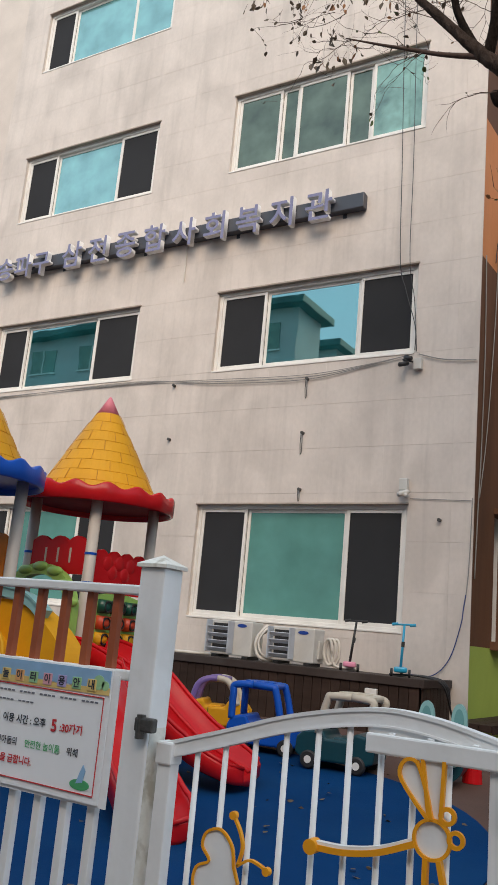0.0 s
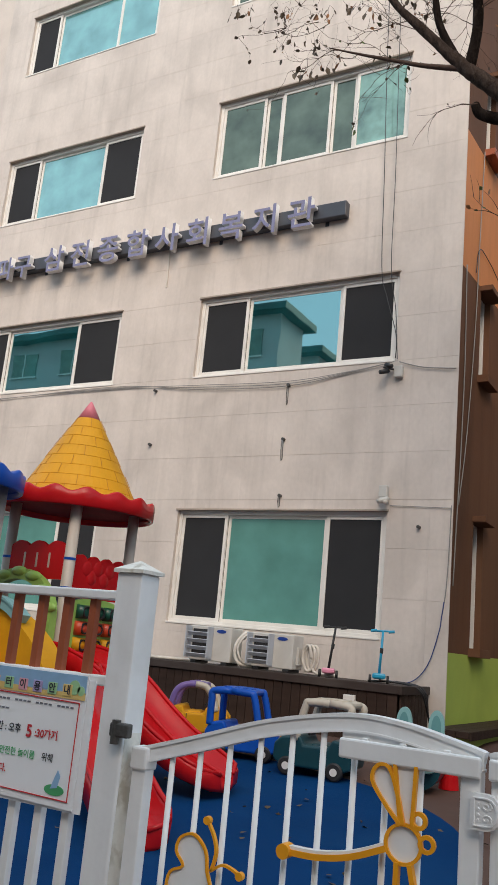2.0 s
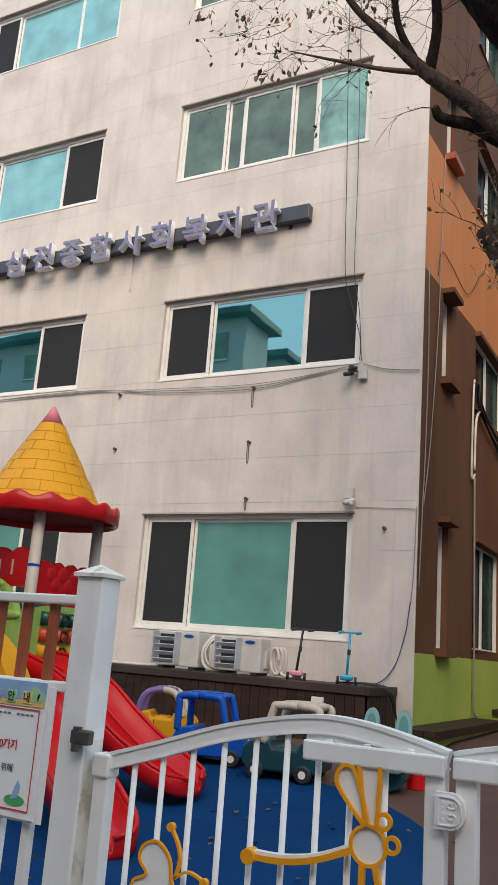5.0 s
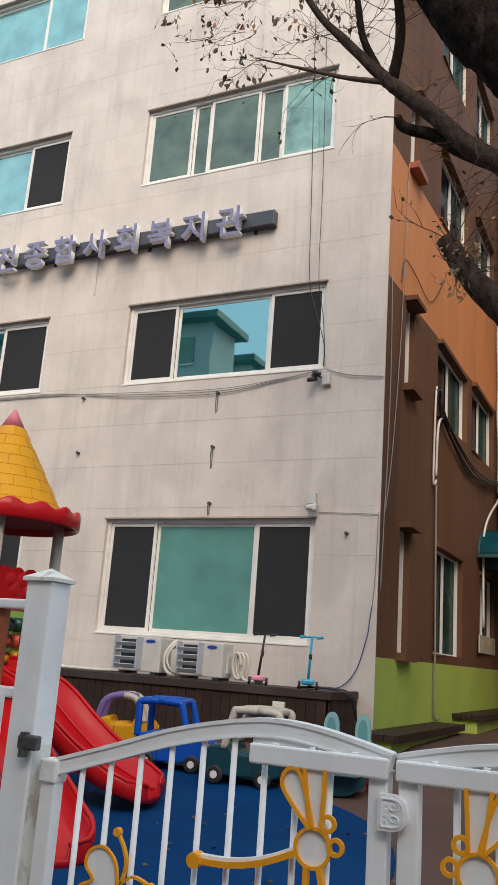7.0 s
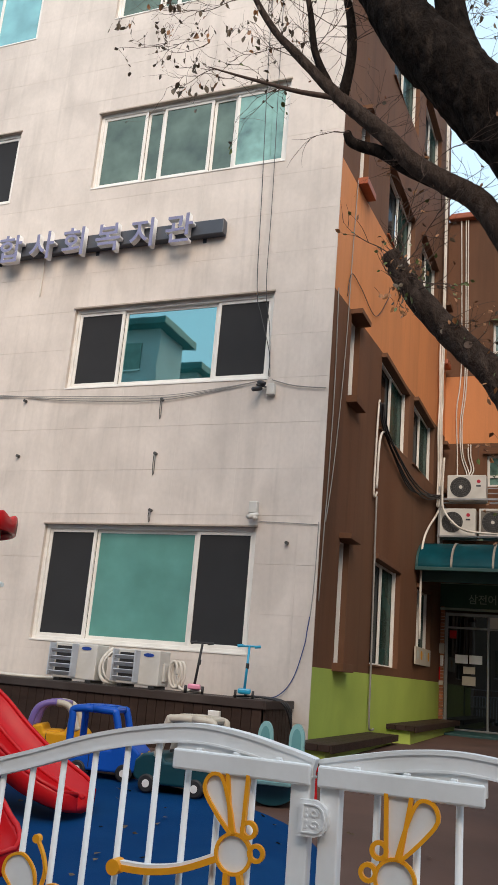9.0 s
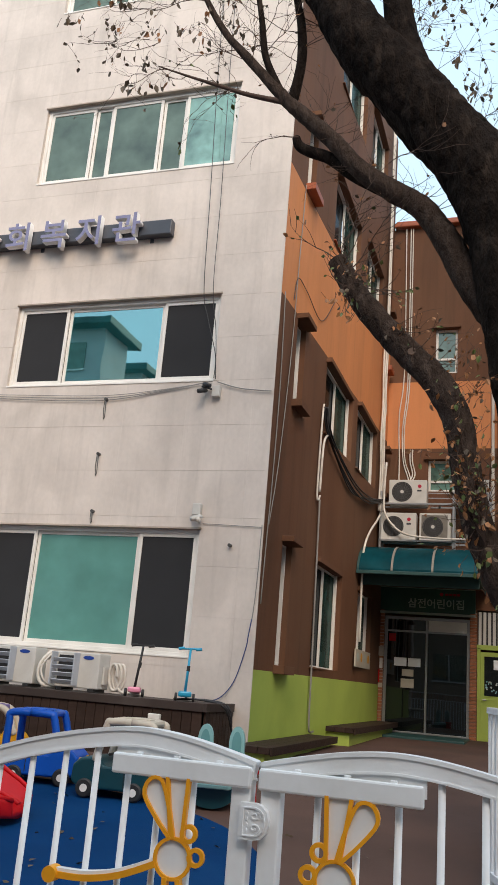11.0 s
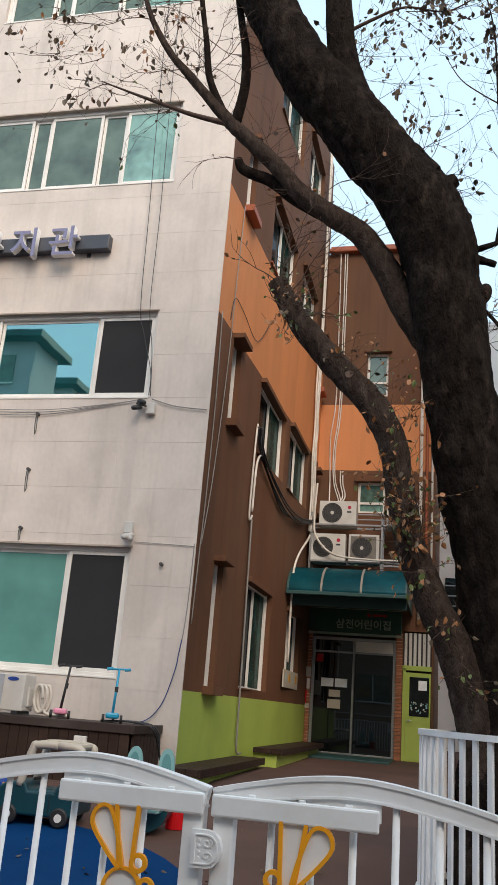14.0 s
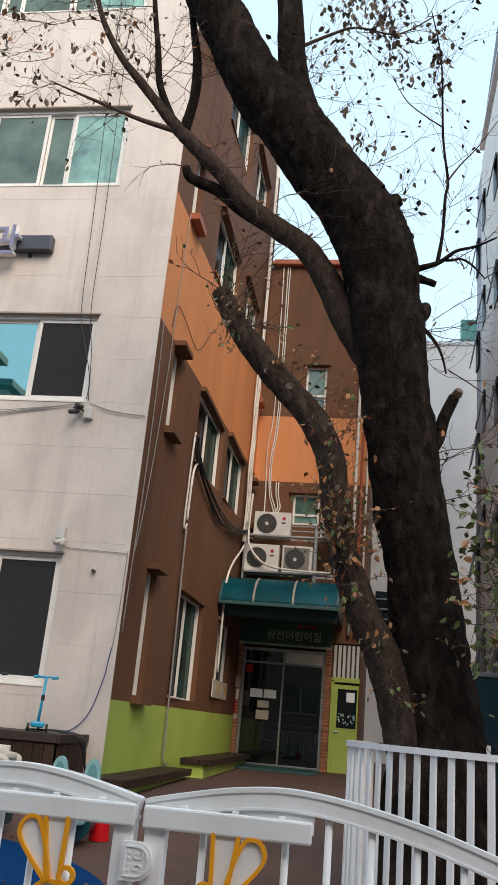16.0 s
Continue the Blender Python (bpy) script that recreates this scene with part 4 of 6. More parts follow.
def castle_roof(parent, cone_mat, eave_mat, z, r=0.69, h=1.02):
    """A moulded cone with brick courses, a scalloped eave and a coloured tip."""
    rows, seg = 8, 44
    cone = B()
    rings = []
    r0 = r * 0.80
    for i in range(rows):
        for t, push in ((0.0, 0.001), (0.04, 0.006), (0.96, 0.006), (1.0, 0.001)):
            u = (i + t) / rows * 0.82
            rad = r0 * (1 - u) ** 0.97 + push - 0.005
            rings.append([cone.verts.new((rad * math.cos(2 * math.pi * k / seg), rad * math.sin(2 * math.pi * k / seg), z + h * u)) for k in range(seg)])
    for a, b in zip(rings, rings[1:]):
        for k in range(seg):
            cone.faces.new((a[k], a[(k + 1) % seg], b[(k + 1) % seg], b[k]))
    roof = part("roof_cone", cone, cone_mat, parent, "moulded yellow brick-patterned cone")
    joints = B()
    for i in range(rows):
        u0, u1 = i / rows * 0.82, (i + 1) / rows * 0.82
        n = max(5, 12 - i)
        for k in range(n):
            a = 2 * math.pi * (k + 0.5 * (i % 2)) / n
            p = [((r0 * (1 - u) ** 0.97 + 0.0065) * math.cos(a), (r0 * (1 - u) ** 0.97 + 0.0065) * math.sin(a), z + h * u) for u in (u0, u1)]
            tube(joints, p, 0.0028, 5)
    tagged(part("brick_joints", joints, M_GROOVE, roof), kind="stuff")
    rt = r0 * (1 - 0.82) ** 0.97 + 0.002
    part("roof_tip", tube(B(), [(0, 0, z + h * 0.818), (0, 0, z + h * 0.99), (0, 0, z + h)], [rt, 0.016, 0.004], 24), M_PINKT, roof, "faded pink tip", True)
    eave = B()
    n = 144
    prof = []
    for k in range(n):
        a = 2 * math.pi * k / n
        wave = 0.024 * math.sin(16 * a)
        prof.append([eave.verts.new((q * math.cos(a), q * math.sin(a), z + dz)) for q, dz in
                     ((r0 - 0.02, 0.02), (r - 0.035, 0.045 + wave), (r - 0.012, 0.05 + wave), (r + 0.004, 0.035 + wave), (r + 0.0, -0.095), (r - 0.012, -0.105), (r - 0.03, -0.10), (r - 0.035, -0.05))])
    for k in range(n):
        a, b = prof[k], prof[(k + 1) % n]
        for j in range(7):
            eave.faces.new((a[j], b[j], b[j + 1], a[j + 1]))
    bmesh.ops.recalc_face_normals(eave, faces=eave.faces[:])
    part("eave", eave, eave_mat, parent, "scalloped moulded eave", True)
    lid = B()
    v = [lid.verts.new(((r - 0.032) * math.cos(2 * math.pi * k / 40), (r - 0.032) * math.sin(2 * math.pi * k / 40), z - 0.05)) for k in range(40)]
    lid.faces.new(v)
    part("roof_underside", lid, M_REDU if eave_mat is M_RED else eave_mat, parent)


TP = (-2.585, -3.80, ground_z(-3.80))
tower = thing("play_tower", "plastic playground tower with yellow cone roof and red panels", "play tower", TP, turn=-3)
gz = TP[2]
castle_roof(tower, M_YELL, M_RED, 1.96 - gz, 0.755, 1.05)
H = 0.40
for sx in (-1, 1):
    for sy in (-1, 1):
        p = part("post", tube(B(), [(sx * H, sy * H, 0), (sx * H, sy * H, 1.94 - gz)], 0.052, 16), M_POST, tower, smooth=True)
        for zz in (0.62, 1.12, 1.38):
            part("clamp", tube(B(), [(sx * H, sy * H, zz - gz), (sx * H, sy * H, zz + 0.022 - gz)], 0.056, 12), M_BLUEP, p)
part("platform", box(B(), -H - 0.05, H + 0.05, -H - 0.05, H + 0.05, 0.50 - gz, 0.57 - gz, 0.01), M_BLUEP, tower)


def panel_outline(w, z0, z1, bumps):
    pts = [(-w, z0), (w, z0)]
    for k in range(25):
        u = 1 - 2 * k / 24
        pts.append((w * u, z1 + 0.05 * abs(math.sin(bumps * math.pi * (k / 24)))))
    return pts


def tower_panel(side_turn, mat, z0, z1, bumps, name="panel", parent=tower, w=0.35, off=H):
    bm = slab(B(), panel_outline(w, z0 - gz, z1 - gz, bumps), -0.02, 0.02)
    ob = part(name, bm, mat, parent)
    ob.matrix_basis = Matrix.Rotation(radians(side_turn), 4, "Z") @ Matrix.Translation((0, -off, 0))
    return ob


def at_panel(ob, bm, name, mat):
    return part(name, bm, mat, ob)


flower = tower_panel(90, M_RED, 1.06, 1.40, 4, "guard_panel")
for cx, cz in ((-0.11, 1.25), (0.06, 1.24), (-0.03, 1.34), (0.13, 1.33), (-0.18, 1.33)):
    bm = B()
    bmesh.ops.create_uvsphere(bm, u_segments=14, v_segments=8, radius=0.075, matrix=Matrix.Translation((cx, -0.012, cz - gz)) @ Matrix.Diagonal((1, 0.25, 1, 1)))
    part("moulded_petal", bm, M_RED, flower, smooth=True)
board = tower_panel(90, M_GREENP, 0.52, 1.02, 1, "noughts_board", w=0.34)
for r_, mat in enumerate((M_BOTTLE, M_REDO, M_YELL)):
    for c_ in range(3):
        cx, cz = -0.18 + 0.18 * c_, 0.94 - 0.145 * r_ - gz
        drum = part("drum", tube(B(), [(cx - 0.07, -0.03, cz), (cx + 0.07, -0.03, cz)], 0.062, 16), mat, board, smooth=True)
        ring = B()
        loop = [(cx + 0.045 * math.cos(k * math.pi / 7), cz + 0.045 * math.sin(k * math.pi / 7)) for k in range(14)]
        strip(ring, loop, -0.097, -0.07, 0.011, True)
        part("drum_mark", ring, M_BLACKP, drum)
back = tower_panel(0, M_RED, 1.20, 1.50, 3, "guard_panel")
for cx in (-0.16, 0.0, 0.16):
    part("slot", box(B(), cx - 0.014, cx + 0.014, -0.024, 0.024, 1.30 - gz, 1.44 - gz, 0.008), M_CREAM, back)
# green arch and the tube behind it
arch = B()
loop = [(-0.08 + 0.43 * math.cos(k * math.pi / 20), 0.86 + 0.37 * math.sin(k * math.pi / 20) - gz) for k in range(21)]
loop = [(0.35, 0.40 - gz)] + loop + [(-0.51, 0.40 - gz)]
strip(arch, loop, -0.04, 0.04, 0.10)
ob = part("tunnel_arch", arch, M_GREENP, tower, "green moulded arch with leaf bumps")
ob.matrix_basis = Matrix.Translation((0, -H - 0.10, 0))
for k in range(7):
    bm = B()
    a = (k + 0.5) * math.pi / 7
    bmesh.ops.create_uvsphere(bm, u_segments=12, v_segments=8, radius=0.085, matrix=Matrix.Translation((-0.08 + 0.44 * math.cos(a), -0.03, 0.86 + 0.39 * math.sin(a) - gz)) @ Matrix.Diagonal((1.2, 0.4, 0.55, 1)))
    part("leaf_bump", bm, M_GREENP, ob, smooth=True)

# second roof, only its edge shows
tower2 = thing("play_tower", "plastic playground tower with a yellow cone roof and blue eave", "play tower", (-2.86, -5.31, ground_z(-5.31)), turn=-3)
gz2 = ground_z(-5.31)
castle_roof(tower2, M_YELL, M_BLUEP, 1.96 - gz2, 0.745, 1.05)
for sx in (-1, 1):
    for sy in (-1, 1):
        part("post", tube(B(), [(sx * H, sy * H, 0), (sx * H, sy * H, 1.95 - gz2)], 0.052, 16), M_POST, tower2, smooth=True)
part("platform", box(B(), -H - 0.05, H + 0.05, -H - 0.05, H + 0.05, 0.60 - gz2, 0.67 - gz2, 0.01), M_GREENP, tower2)
for t_, m_, z0_, z1_ in ((0, M_BLUEP, 0.75, 1.40), (180, M_ORANGEP, 0.9, 1.42), (270, M_BLUEP, 0.8, 1.45)):
    bm = slab(B(), panel_outline(0.33, z0_ - gz2, z1_ - gz2, 3), -0.02, 0.02)
    ob = part("guard_panel", bm, m_, tower2)
    ob.matrix_basis = Matrix.Rotation(radians(t_), 4, "Z") @ Matrix.Translation((0, -H, 0))


def slide(name, label, pts, width, mat, ends, lanes=1):
    """A moulded chute: a rounded trough that follows points (x, y, z) with raised edges."""
    path, _ = smooth_path(pts, [1] * len(pts), 8)
    s = thing(name, label, "slide", (path[-1].x, path[-1].y, ground_z(path[-1].y)), "slides of the play tower")
    o = s.matrix_basis.translation
    bm = B()
    rows = []
    n = len(path)
    for i, p in enumerate(path):
        d = path[min(i + 1, n - 1)] - path[max(i - 1, 0)]
        lat = Vector((d.y, -d.x, 0)).normalized()
        w = width / 2 * (1 + ends * max(0, (i / (n - 1) - 0.8)) * 1.2)
        e = min(1, (n - 1 - i) / 8)
        w *= 0.25 + 0.75 * math.sqrt(max(0.0, 1 - (1 - e) ** 2))
        sec = []
        for u, v in ((-1.06, -0.02), (-1.10, 0.13), (-1.02, 0.16), (-0.93, 0.13), (-0.85, 0.03), (-0.5, 0.0), (0, -0.005), (0.5, 0.0), (0.85, 0.03), (0.93, 0.13), (1.02, 0.16), (1.10, 0.13), (1.06, -0.02), (0.8, -0.05), (0, -0.06), (-0.8, -0.05)):
            v = v + 0.10 if lanes > 1 and u == 0 and v > -0.03 else v
            v2 = v * (0.45 + 0.55 * e) if v > 0 else v
            sec.append(bm.verts.new(p + lat * (w * u) + Vector((0, 0, v2)) - o))
        rows.append(sec)
    for a, b in zip(rows, rows[1:]):
        for k in range(16):
            bm.faces.new((a[k], a[(k + 1) % 16], b[(k + 1) % 16], b[k]))
    bm.faces.new(rows[0])
    bm.faces.new(rows[-1][::-1])
    bmesh.ops.recalc_face_normals(bm, faces=bm.faces[:])
    edges = [[r[k].co.copy() for r in rows[::2]] for k in ((2, 6, 10) if lanes > 1 else (2, 10))]
    chute = part("chute", bm, mat, s, smooth=True)
    for line in edges:
        part("edge_rim", tube(B(), line, 0.017, 8), mat, chute, "rounded moulded rim", True)
    return s


slide("wave_slide", "glossy red moulded wave slide running down to the mat", [(-2.12, -4.24, 0.50), (-1.85, -4.24, 0.47), (-1.45, -4.24, 0.32), (-1.1, -4.24, 0.07), (-0.78, -4.24, -0.12), (-0.36, -4.24, -0.235)], 0.56, M_RED, 1, 2)
slide("wave_slide", "glossy red moulded slide ending near the fence", [(-1.72, -4.55, 0.36), (-1.6, -4.66, 0.33), (-1.38, -4.86, 0.22), (-1.05, -5.10, 0.07), (-0.7, -5.30, -0.12), (-0.40, -5.48, -0.26), (-0.20, -5.62, -0.35), (-0.08, -5.72, -0.39)], 0.40, M_RED, 1)
YELLOW_PATH = [(-3.0, -5.0, 0.76), (-2.54, -4.98, 0.73), (-2.20, -4.97, 0.58), (-1.92, -5.0, 0.34), (-1.74, -5.12, 0.06), (-1.60, -5.3, -0.22)]
slide("tube_slide", "yellow moulded slide under a pale green hood", YELLOW_PATH, 0.60, M_YELL, 1)

hood = thing("slide_hood", "pale green moulded hood over the yellow slide", "slide hood", (-2.86, -5.0, ground_z(-5.0)))
gz3 = ground_z(-5.0)
rim, _ = smooth_path([(x + 2.86, 0, z - gz3) for x, z in ((-3.05, 0.66), (-2.90, 0.82), (-2.70, 0.925), (-2.42, 0.97), (-2.18, 0.955), (-2.0, 0.90), (-1.88, 0.82))], [1] * 7, 5)
part("shell", strip(B(), [(p.x, p.z) for p in rim], -0.10, 0.03, 0.075), M_AQUA, hood)
part("shell_lip", strip(B(), [(p.x, p.z + 0.046) for p in rim], -0.115, -0.08, 0.018), M_AQUA, hood)
dome, _ = smooth_path([(x + 2.86, 0, z - gz3) for x, z in ((-3.0, 0.60), (-2.86, 0.78), (-2.66, 0.875), (-2.42, 0.915), (-2.18, 0.90), (-1.98, 0.83), (-1.78, 0.70), (-1.62, 0.54), (-1.52, 0.36), (-1.47, 0.15))], [1] * 10, 4)
part("slide_cheek", slab(B(), [(p.x, p.z) for p in dome] + [(1.37, -0.1 - gz3), (-0.14, -0.1 - gz3)], -0.06, 0.20), M_YELL, hood, "yellow moulded cheek of the slide")
for sx in (-0.06, 0.28):
    part("hood_leg", tube(B(), [(sx, 0.2, 0), (sx, 0.2, 0.80 - gz3)], 0.03, 10), M_POST, hood, smooth=True)


# ---- ride-on toys ----
def toy_car(label, at, turn, body_mat, roof_mat, pillar_mat, L=0.66, W=0.40, Hh=0.60, boxy=False):
    c = thing("toy_car", label, "toy car", at, "ride-on cars", turn=turn)
    bm = B()
    prof = [(-0.50, 0.10), (-0.52, 0.22), (-0.46, 0.30), (-0.25, 0.33), (-0.20, 0.26), (0.12, 0.26), (0.17, 0.33), (0.42, 0.31), (0.52, 0.25), (0.53, 0.12), (0.42, 0.07), (-0.40, 0.07)]
    a = [bm.verts.new((x * L, -W / 2, z)) for x, z in prof]
    b = [bm.verts.new((x * L, W / 2, z)) for x, z in prof]
    bm.faces.new(a)
    bm.faces.new(b[::-1])
    for i in range(len(a)):
        bm.faces.new((a[i], b[i], b[(i + 1) % len(a)], a[(i + 1) % len(a)]))
    bmesh.ops.recalc_face_normals(bm, faces=bm.faces[:])
    bmesh.ops.bevel(bm, geom=bm.edges[:], offset=0.022, segments=3, affect="EDGES", profile=0.5)
    body = part("body", bm, body_mat, c, smooth=False)
    part("seat", box(B(), -0.18 * L, 0.06 * L, -W * 0.33, W * 0.33, 0.22, 0.275, 0.02), body_mat, c)
    for sy in (-1, 1):
        hoop = [(-0.46 * L, sy * W * 0.45, 0.28), (-0.46 * L, sy * W * 0.44, Hh - 0.12), (-0.42 * L, sy * W * 0.43, Hh - 0.035), (0.06 * L, sy * W * 0.43, Hh - 0.03), (0.14 * L, sy * W * 0.43, Hh - 0.07), (0.24 * L, sy * W * 0.45, 0.29)] if boxy else None
        path, rad = smooth_path(hoop or [(-0.46 * L, sy * W * 0.45, 0.28), (-0.38 * L, sy * W * 0.42, 0.46), (-0.20 * L, sy * W * 0.38, Hh - 0.03), (0.08 * L, sy * W * 0.38, Hh - 0.03), (0.22 * L, sy * W * 0.42, 0.46), (0.34 * L, sy * W * 0.45, 0.29)], [0.034] * 6, 6)
        h_ = len(path) // 2
        part("pillar", tube(B(), path[:h_ + 1], rad[:h_ + 1], 10), roof_mat, c, smooth=True)
        part("pillar", tube(B(), path[h_:], rad[h_:], 10), pillar_mat, c, smooth=True)
        part("door_line", tube(B(), [(-0.16 * L, sy * (W / 2 + 0.001), 0.10), (-0.16 * L, sy * (W / 2 + 0.001), 0.25)], 0.004, 6), M_BLACKP, body)
    part("roof", box(B(), -0.46 * L if boxy else -0.26 * L, 0.14 * L, -W * 0.42, W * 0.42, Hh - 0.055, Hh, 0.024), roof_mat, c)
    part("roof_rib", box(B(), -0.36 * L if boxy else -0.2 * L, 0.06 * L, -W * 0.14, W * 0.14, Hh - 0.004, Hh + 0.008, 0.003), roof_mat, c)
    for sx in (-0.30, 0.33):
        for sy in (-1, 1):
            y = sy * (W / 2 - 0.01)
            wh = part("wheel", tube(B(), [(sx * L, y - 0.032, 0.075), (sx * L, y - 0.022, 0.075), (sx * L, y + 0.022, 0.075), (sx * L, y + 0.032, 0.075)], [0.062, 0.075, 0.075, 0.062], 20), M_BLACKP, c)
            part("rim", tube(B(), [(sx * L, y + sy * 0.03, 0.075), (sx * L, y + sy * 0.037, 0.075)], 0.032, 14), M_WHITEP, wh)
    for sy in (-0.6, 0.6):
        part("headlight", tube(B(), [(0.51 * L, sy * W / 2, 0.22), (0.535 * L, sy * W / 2, 0.22)], 0.03, 12), M_YELL, body)
    part("steering_wheel", tube(B(), [(0.12 * L, -0.08, 0.34), (0.12 * L, 0.08, 0.34)], 0.012, 8), M_BLACKP, c)
    return c


toy_car("blue plastic ride-on car with an open blue cab", (-1.05, -2.75, ground_z(-2.75)), 14, M_BLUEP, M_BLUEP, M_BLUEP, 0.68, 0.44, 0.62, True)
toy_car("yellow ride-on car with purple and cream cab arches", (-1.95, -2.2, ground_z(-2.2)), 24, M_YELL, M_PURPLE, M_CREAM, 0.60, 0.42, 0.56)
toy_car("dark teal ride-on car with a beige roof", (-0.20, -2.95, ground_z(-2.95)), 186, M_TEALP, M_CREAM, M_CREAM, 0.68, 0.42, 0.64, True)

# darker copy of M_AQUA; the shade of the fin recesses is in its colour
M_FINS = material("shaded aqua plastic", (0.12, 0.30, 0.31), 0.5, 0.08, 4, 50, 0.03)
rock = thing("rocking_toy", "pale aqua plastic rocking seat with two upright fins", "rocking toy", (0.62, -2.85, ground_z(-2.85)), turn=8)
for cx in (-0.10, 0.17):
    fin = [(cx + 0.065 * math.cos(k * math.pi / 12), 0.52 + 0.13 * math.sin(k * math.pi / 12)) for k in range(13)] + [(cx - 0.065, 0.2), (cx + 0.065, 0.2)]
    f = part("fin", slab(B(), fin, -0.03, 0.02), M_AQUA, rock)
    inner = [(cx + 0.04 * math.cos(k * math.pi / 12), 0.51 + 0.10 * math.sin(k * math.pi / 12)) for k in range(13)] + [(cx - 0.04, 0.27), (cx + 0.04, 0.27)]
    part("fin_recess", slab(B(), inner, -0.036, -0.028), M_FINS, f)
part("seat", box(B(), -0.2, 0.2, -0.30, 0.06, 0.17, 0.27, 0.03), M_AQUA, rock)
base = [(0.24 * math.cos(math.pi + k * math.pi / 14), 0.2 + 0.195 * math.sin(math.pi + k * math.pi / 14)) for k in range(15)]
part("rocker_base", slab(B(), base, -0.16, 0.16), M_TEALP, rock)
stool = thing("toy_stool", "small red plastic stool on the yard", "stool", (0.84, -2.6, ground_z(-2.6)))
part("seat", tube(B(), [(0, 0, 0.25), (0, 0, 0.27), (0, 0, 0.29)], [0.085, 0.09, 0.08], 20), M_RED, stool)
part("pedestal", tube(B(), [(0, 0, 0), (0, 0, 0.25)], [0.085, 0.065], 18), M_RED, stool)
box_ = thing("socket_box", "small cream electrical box on the deck front", "electrical box", (-0.77, -1.0, 0.26))
part("cover", box(B(), -0.07, 0.07, -0.03, 0.02, 0.0, 0.10, 0.008), M_WHITE, box_)

# ---- notice on the fence ----
M_PAPER = material("laminated paper", (0.92, 0.94, 0.97), 0.22, 0.03, 4, 30, 0.03)
M_INK = material("dark ink", (0.03, 0.035, 0.05), 0.5, 0.05, 8, 50, 0.0)
M_FADED = material("faded ink", (0.16, 0.17, 0.21), 0.5, 0.05, 8, 50, 0.0)
M_REDINK = material("red ink", (0.55, 0.03, 0.04), 0.5, 0.05, 8, 50, 0.0)
M_SKYP = material("printed sky", (0.28, 0.47, 0.70), 0.4, 0.12, 12, 50, 0.0)
M_GREENINK = material("green ink", (0.08, 0.40, 0.16), 0.5, 0.05, 8, 50, 0.0)
NZ = 0.485
notice = thing("notice_board", "laminated paper playground notice hung on the fence", "notice", (1.203, GY - 0.035, NZ + 0.008))
W2, H2 = 0.275, 0.175
part("sheet", slab(B(), [(-W2, -H2 + 0.004), (W2, -H2), (W2, H2), (-W2, H2 + 0.004)], 0.0, 0.003), M_PAPER, notice)
part("backing", slab(B(), [(-W2 + 0.03, -H2 - 0.01), (W2 + 0.022, -H2 - 0.006), (W2 + 0.022, H2 - 0.012), (-W2 + 0.03, H2 - 0.012)], 0.006, 0.010), M_PAPER, notice)
part("printed_header", box(B(), -W2 + 0.004, W2 - 0.004, -0.002, 0, 0.125, H2 - 0.002), M_SKYP, notice)
M_P1 = material("printed pale yellow", (0.75, 0.55, 0.20), 0.4, 0.1, 12, 50, 0.0)
M_P2 = material("printed pale green", (0.35, 0.60, 0.32), 0.4, 0.1, 12, 50, 0.0)
M_P3 = material("printed pale pink", (0.75, 0.38, 0.45), 0.4, 0.1, 12, 50, 0.0)
M_P4 = material("printed lilac", (0.48, 0.40, 0.68), 0.4, 0.1, 12, 50, 0.0)
M_P5 = material("printed apricot", (0.78, 0.42, 0.18), 0.4, 0.1, 12, 50, 0.0)
part("printed_meadow", slab(B(), [(-W2 + 0.004, 0.108), (W2 - 0.004, 0.108), (W2 - 0.004, 0.128), (0.1, 0.121), (-0.05, 0.130), (-W2 + 0.004, 0.12)], -0.0028, -0.0006), M_P1, notice)
for cx, cz, rr, mm in ((0.232, 0.139, 0.020, M_P2), (0.256, 0.132, 0.013, M_P2), (-0.20, 0.143, 0.022, M_P1), (-0.235, 0.135, 0.016, M_P5)):
    part("printed_tree", slab(B(), [(cx + rr * math.cos(k * math.pi / 8), cz + rr * math.sin(k * math.pi / 8)) for k in range(16)], -0.0036, -0.001), mm, notice)
tile_mats = [M_P1, M_P5, M_P2, M_P3, M_P4, M_P2, M_P1]
for k, c in enumerate("놀이터이용안내"):
    x = -0.125 + 0.0555 * k
    t = part("title_tile", box(B(), x - 0.0165, x + 0.0165, -0.005, -0.002, 0.114, 0.146, 0.001), tile_mats[k], notice)
    letters(notice, c, 0.028, (x, -0.006, 0.121), [M_INK], 0, "title_letter", bold=0.0008)
part("border", strip(B(), [(-0.24, 0.105), (0.255, 0.100), (0.255, -0.155), (-0.24, -0.15)], -0.003, 0, 0.003, True), M_REDINK, notice)
for z, x0, x1, h in ((0.082, -0.235, 0.235, 0.009), (0.056, -0.235, 0.02, 0.008), (0.030, -0.235, -0.15, 0.007)):
    n = int((x1 - x0) / 0.016)
    for k in range(n):
        if k % 5 == 4:
            continue
        x = x0 + 0.012 + k * 0.016
        part("writing_bar", box(B(), x, x + 0.0105, -0.002, 0, z + 0.001, z + h * 0.62), M_FADED, notice)
letters(notice, "이용 시간 : 오후", 0.026, (0.056, -0.003, 0.0), [M_INK], 0, "writing", align="RIGHT", bold=0.0006)
letters(notice, "5", 0.046, (0.088, -0.003, -0.008), [M_REDINK], 0, "writing", bold=0.0012)
letters(notice, ":30까지", 0.028, (0.110, -0.003, -0.004), [M_REDINK], 0, "writing", align="LEFT", bold=0.0008)
letters(notice, "어린이집 원아들의", 0.0235, (-0.223, -0.003, -0.062), [M_INK], 0, "writing", align="LEFT", bold=0.0004)
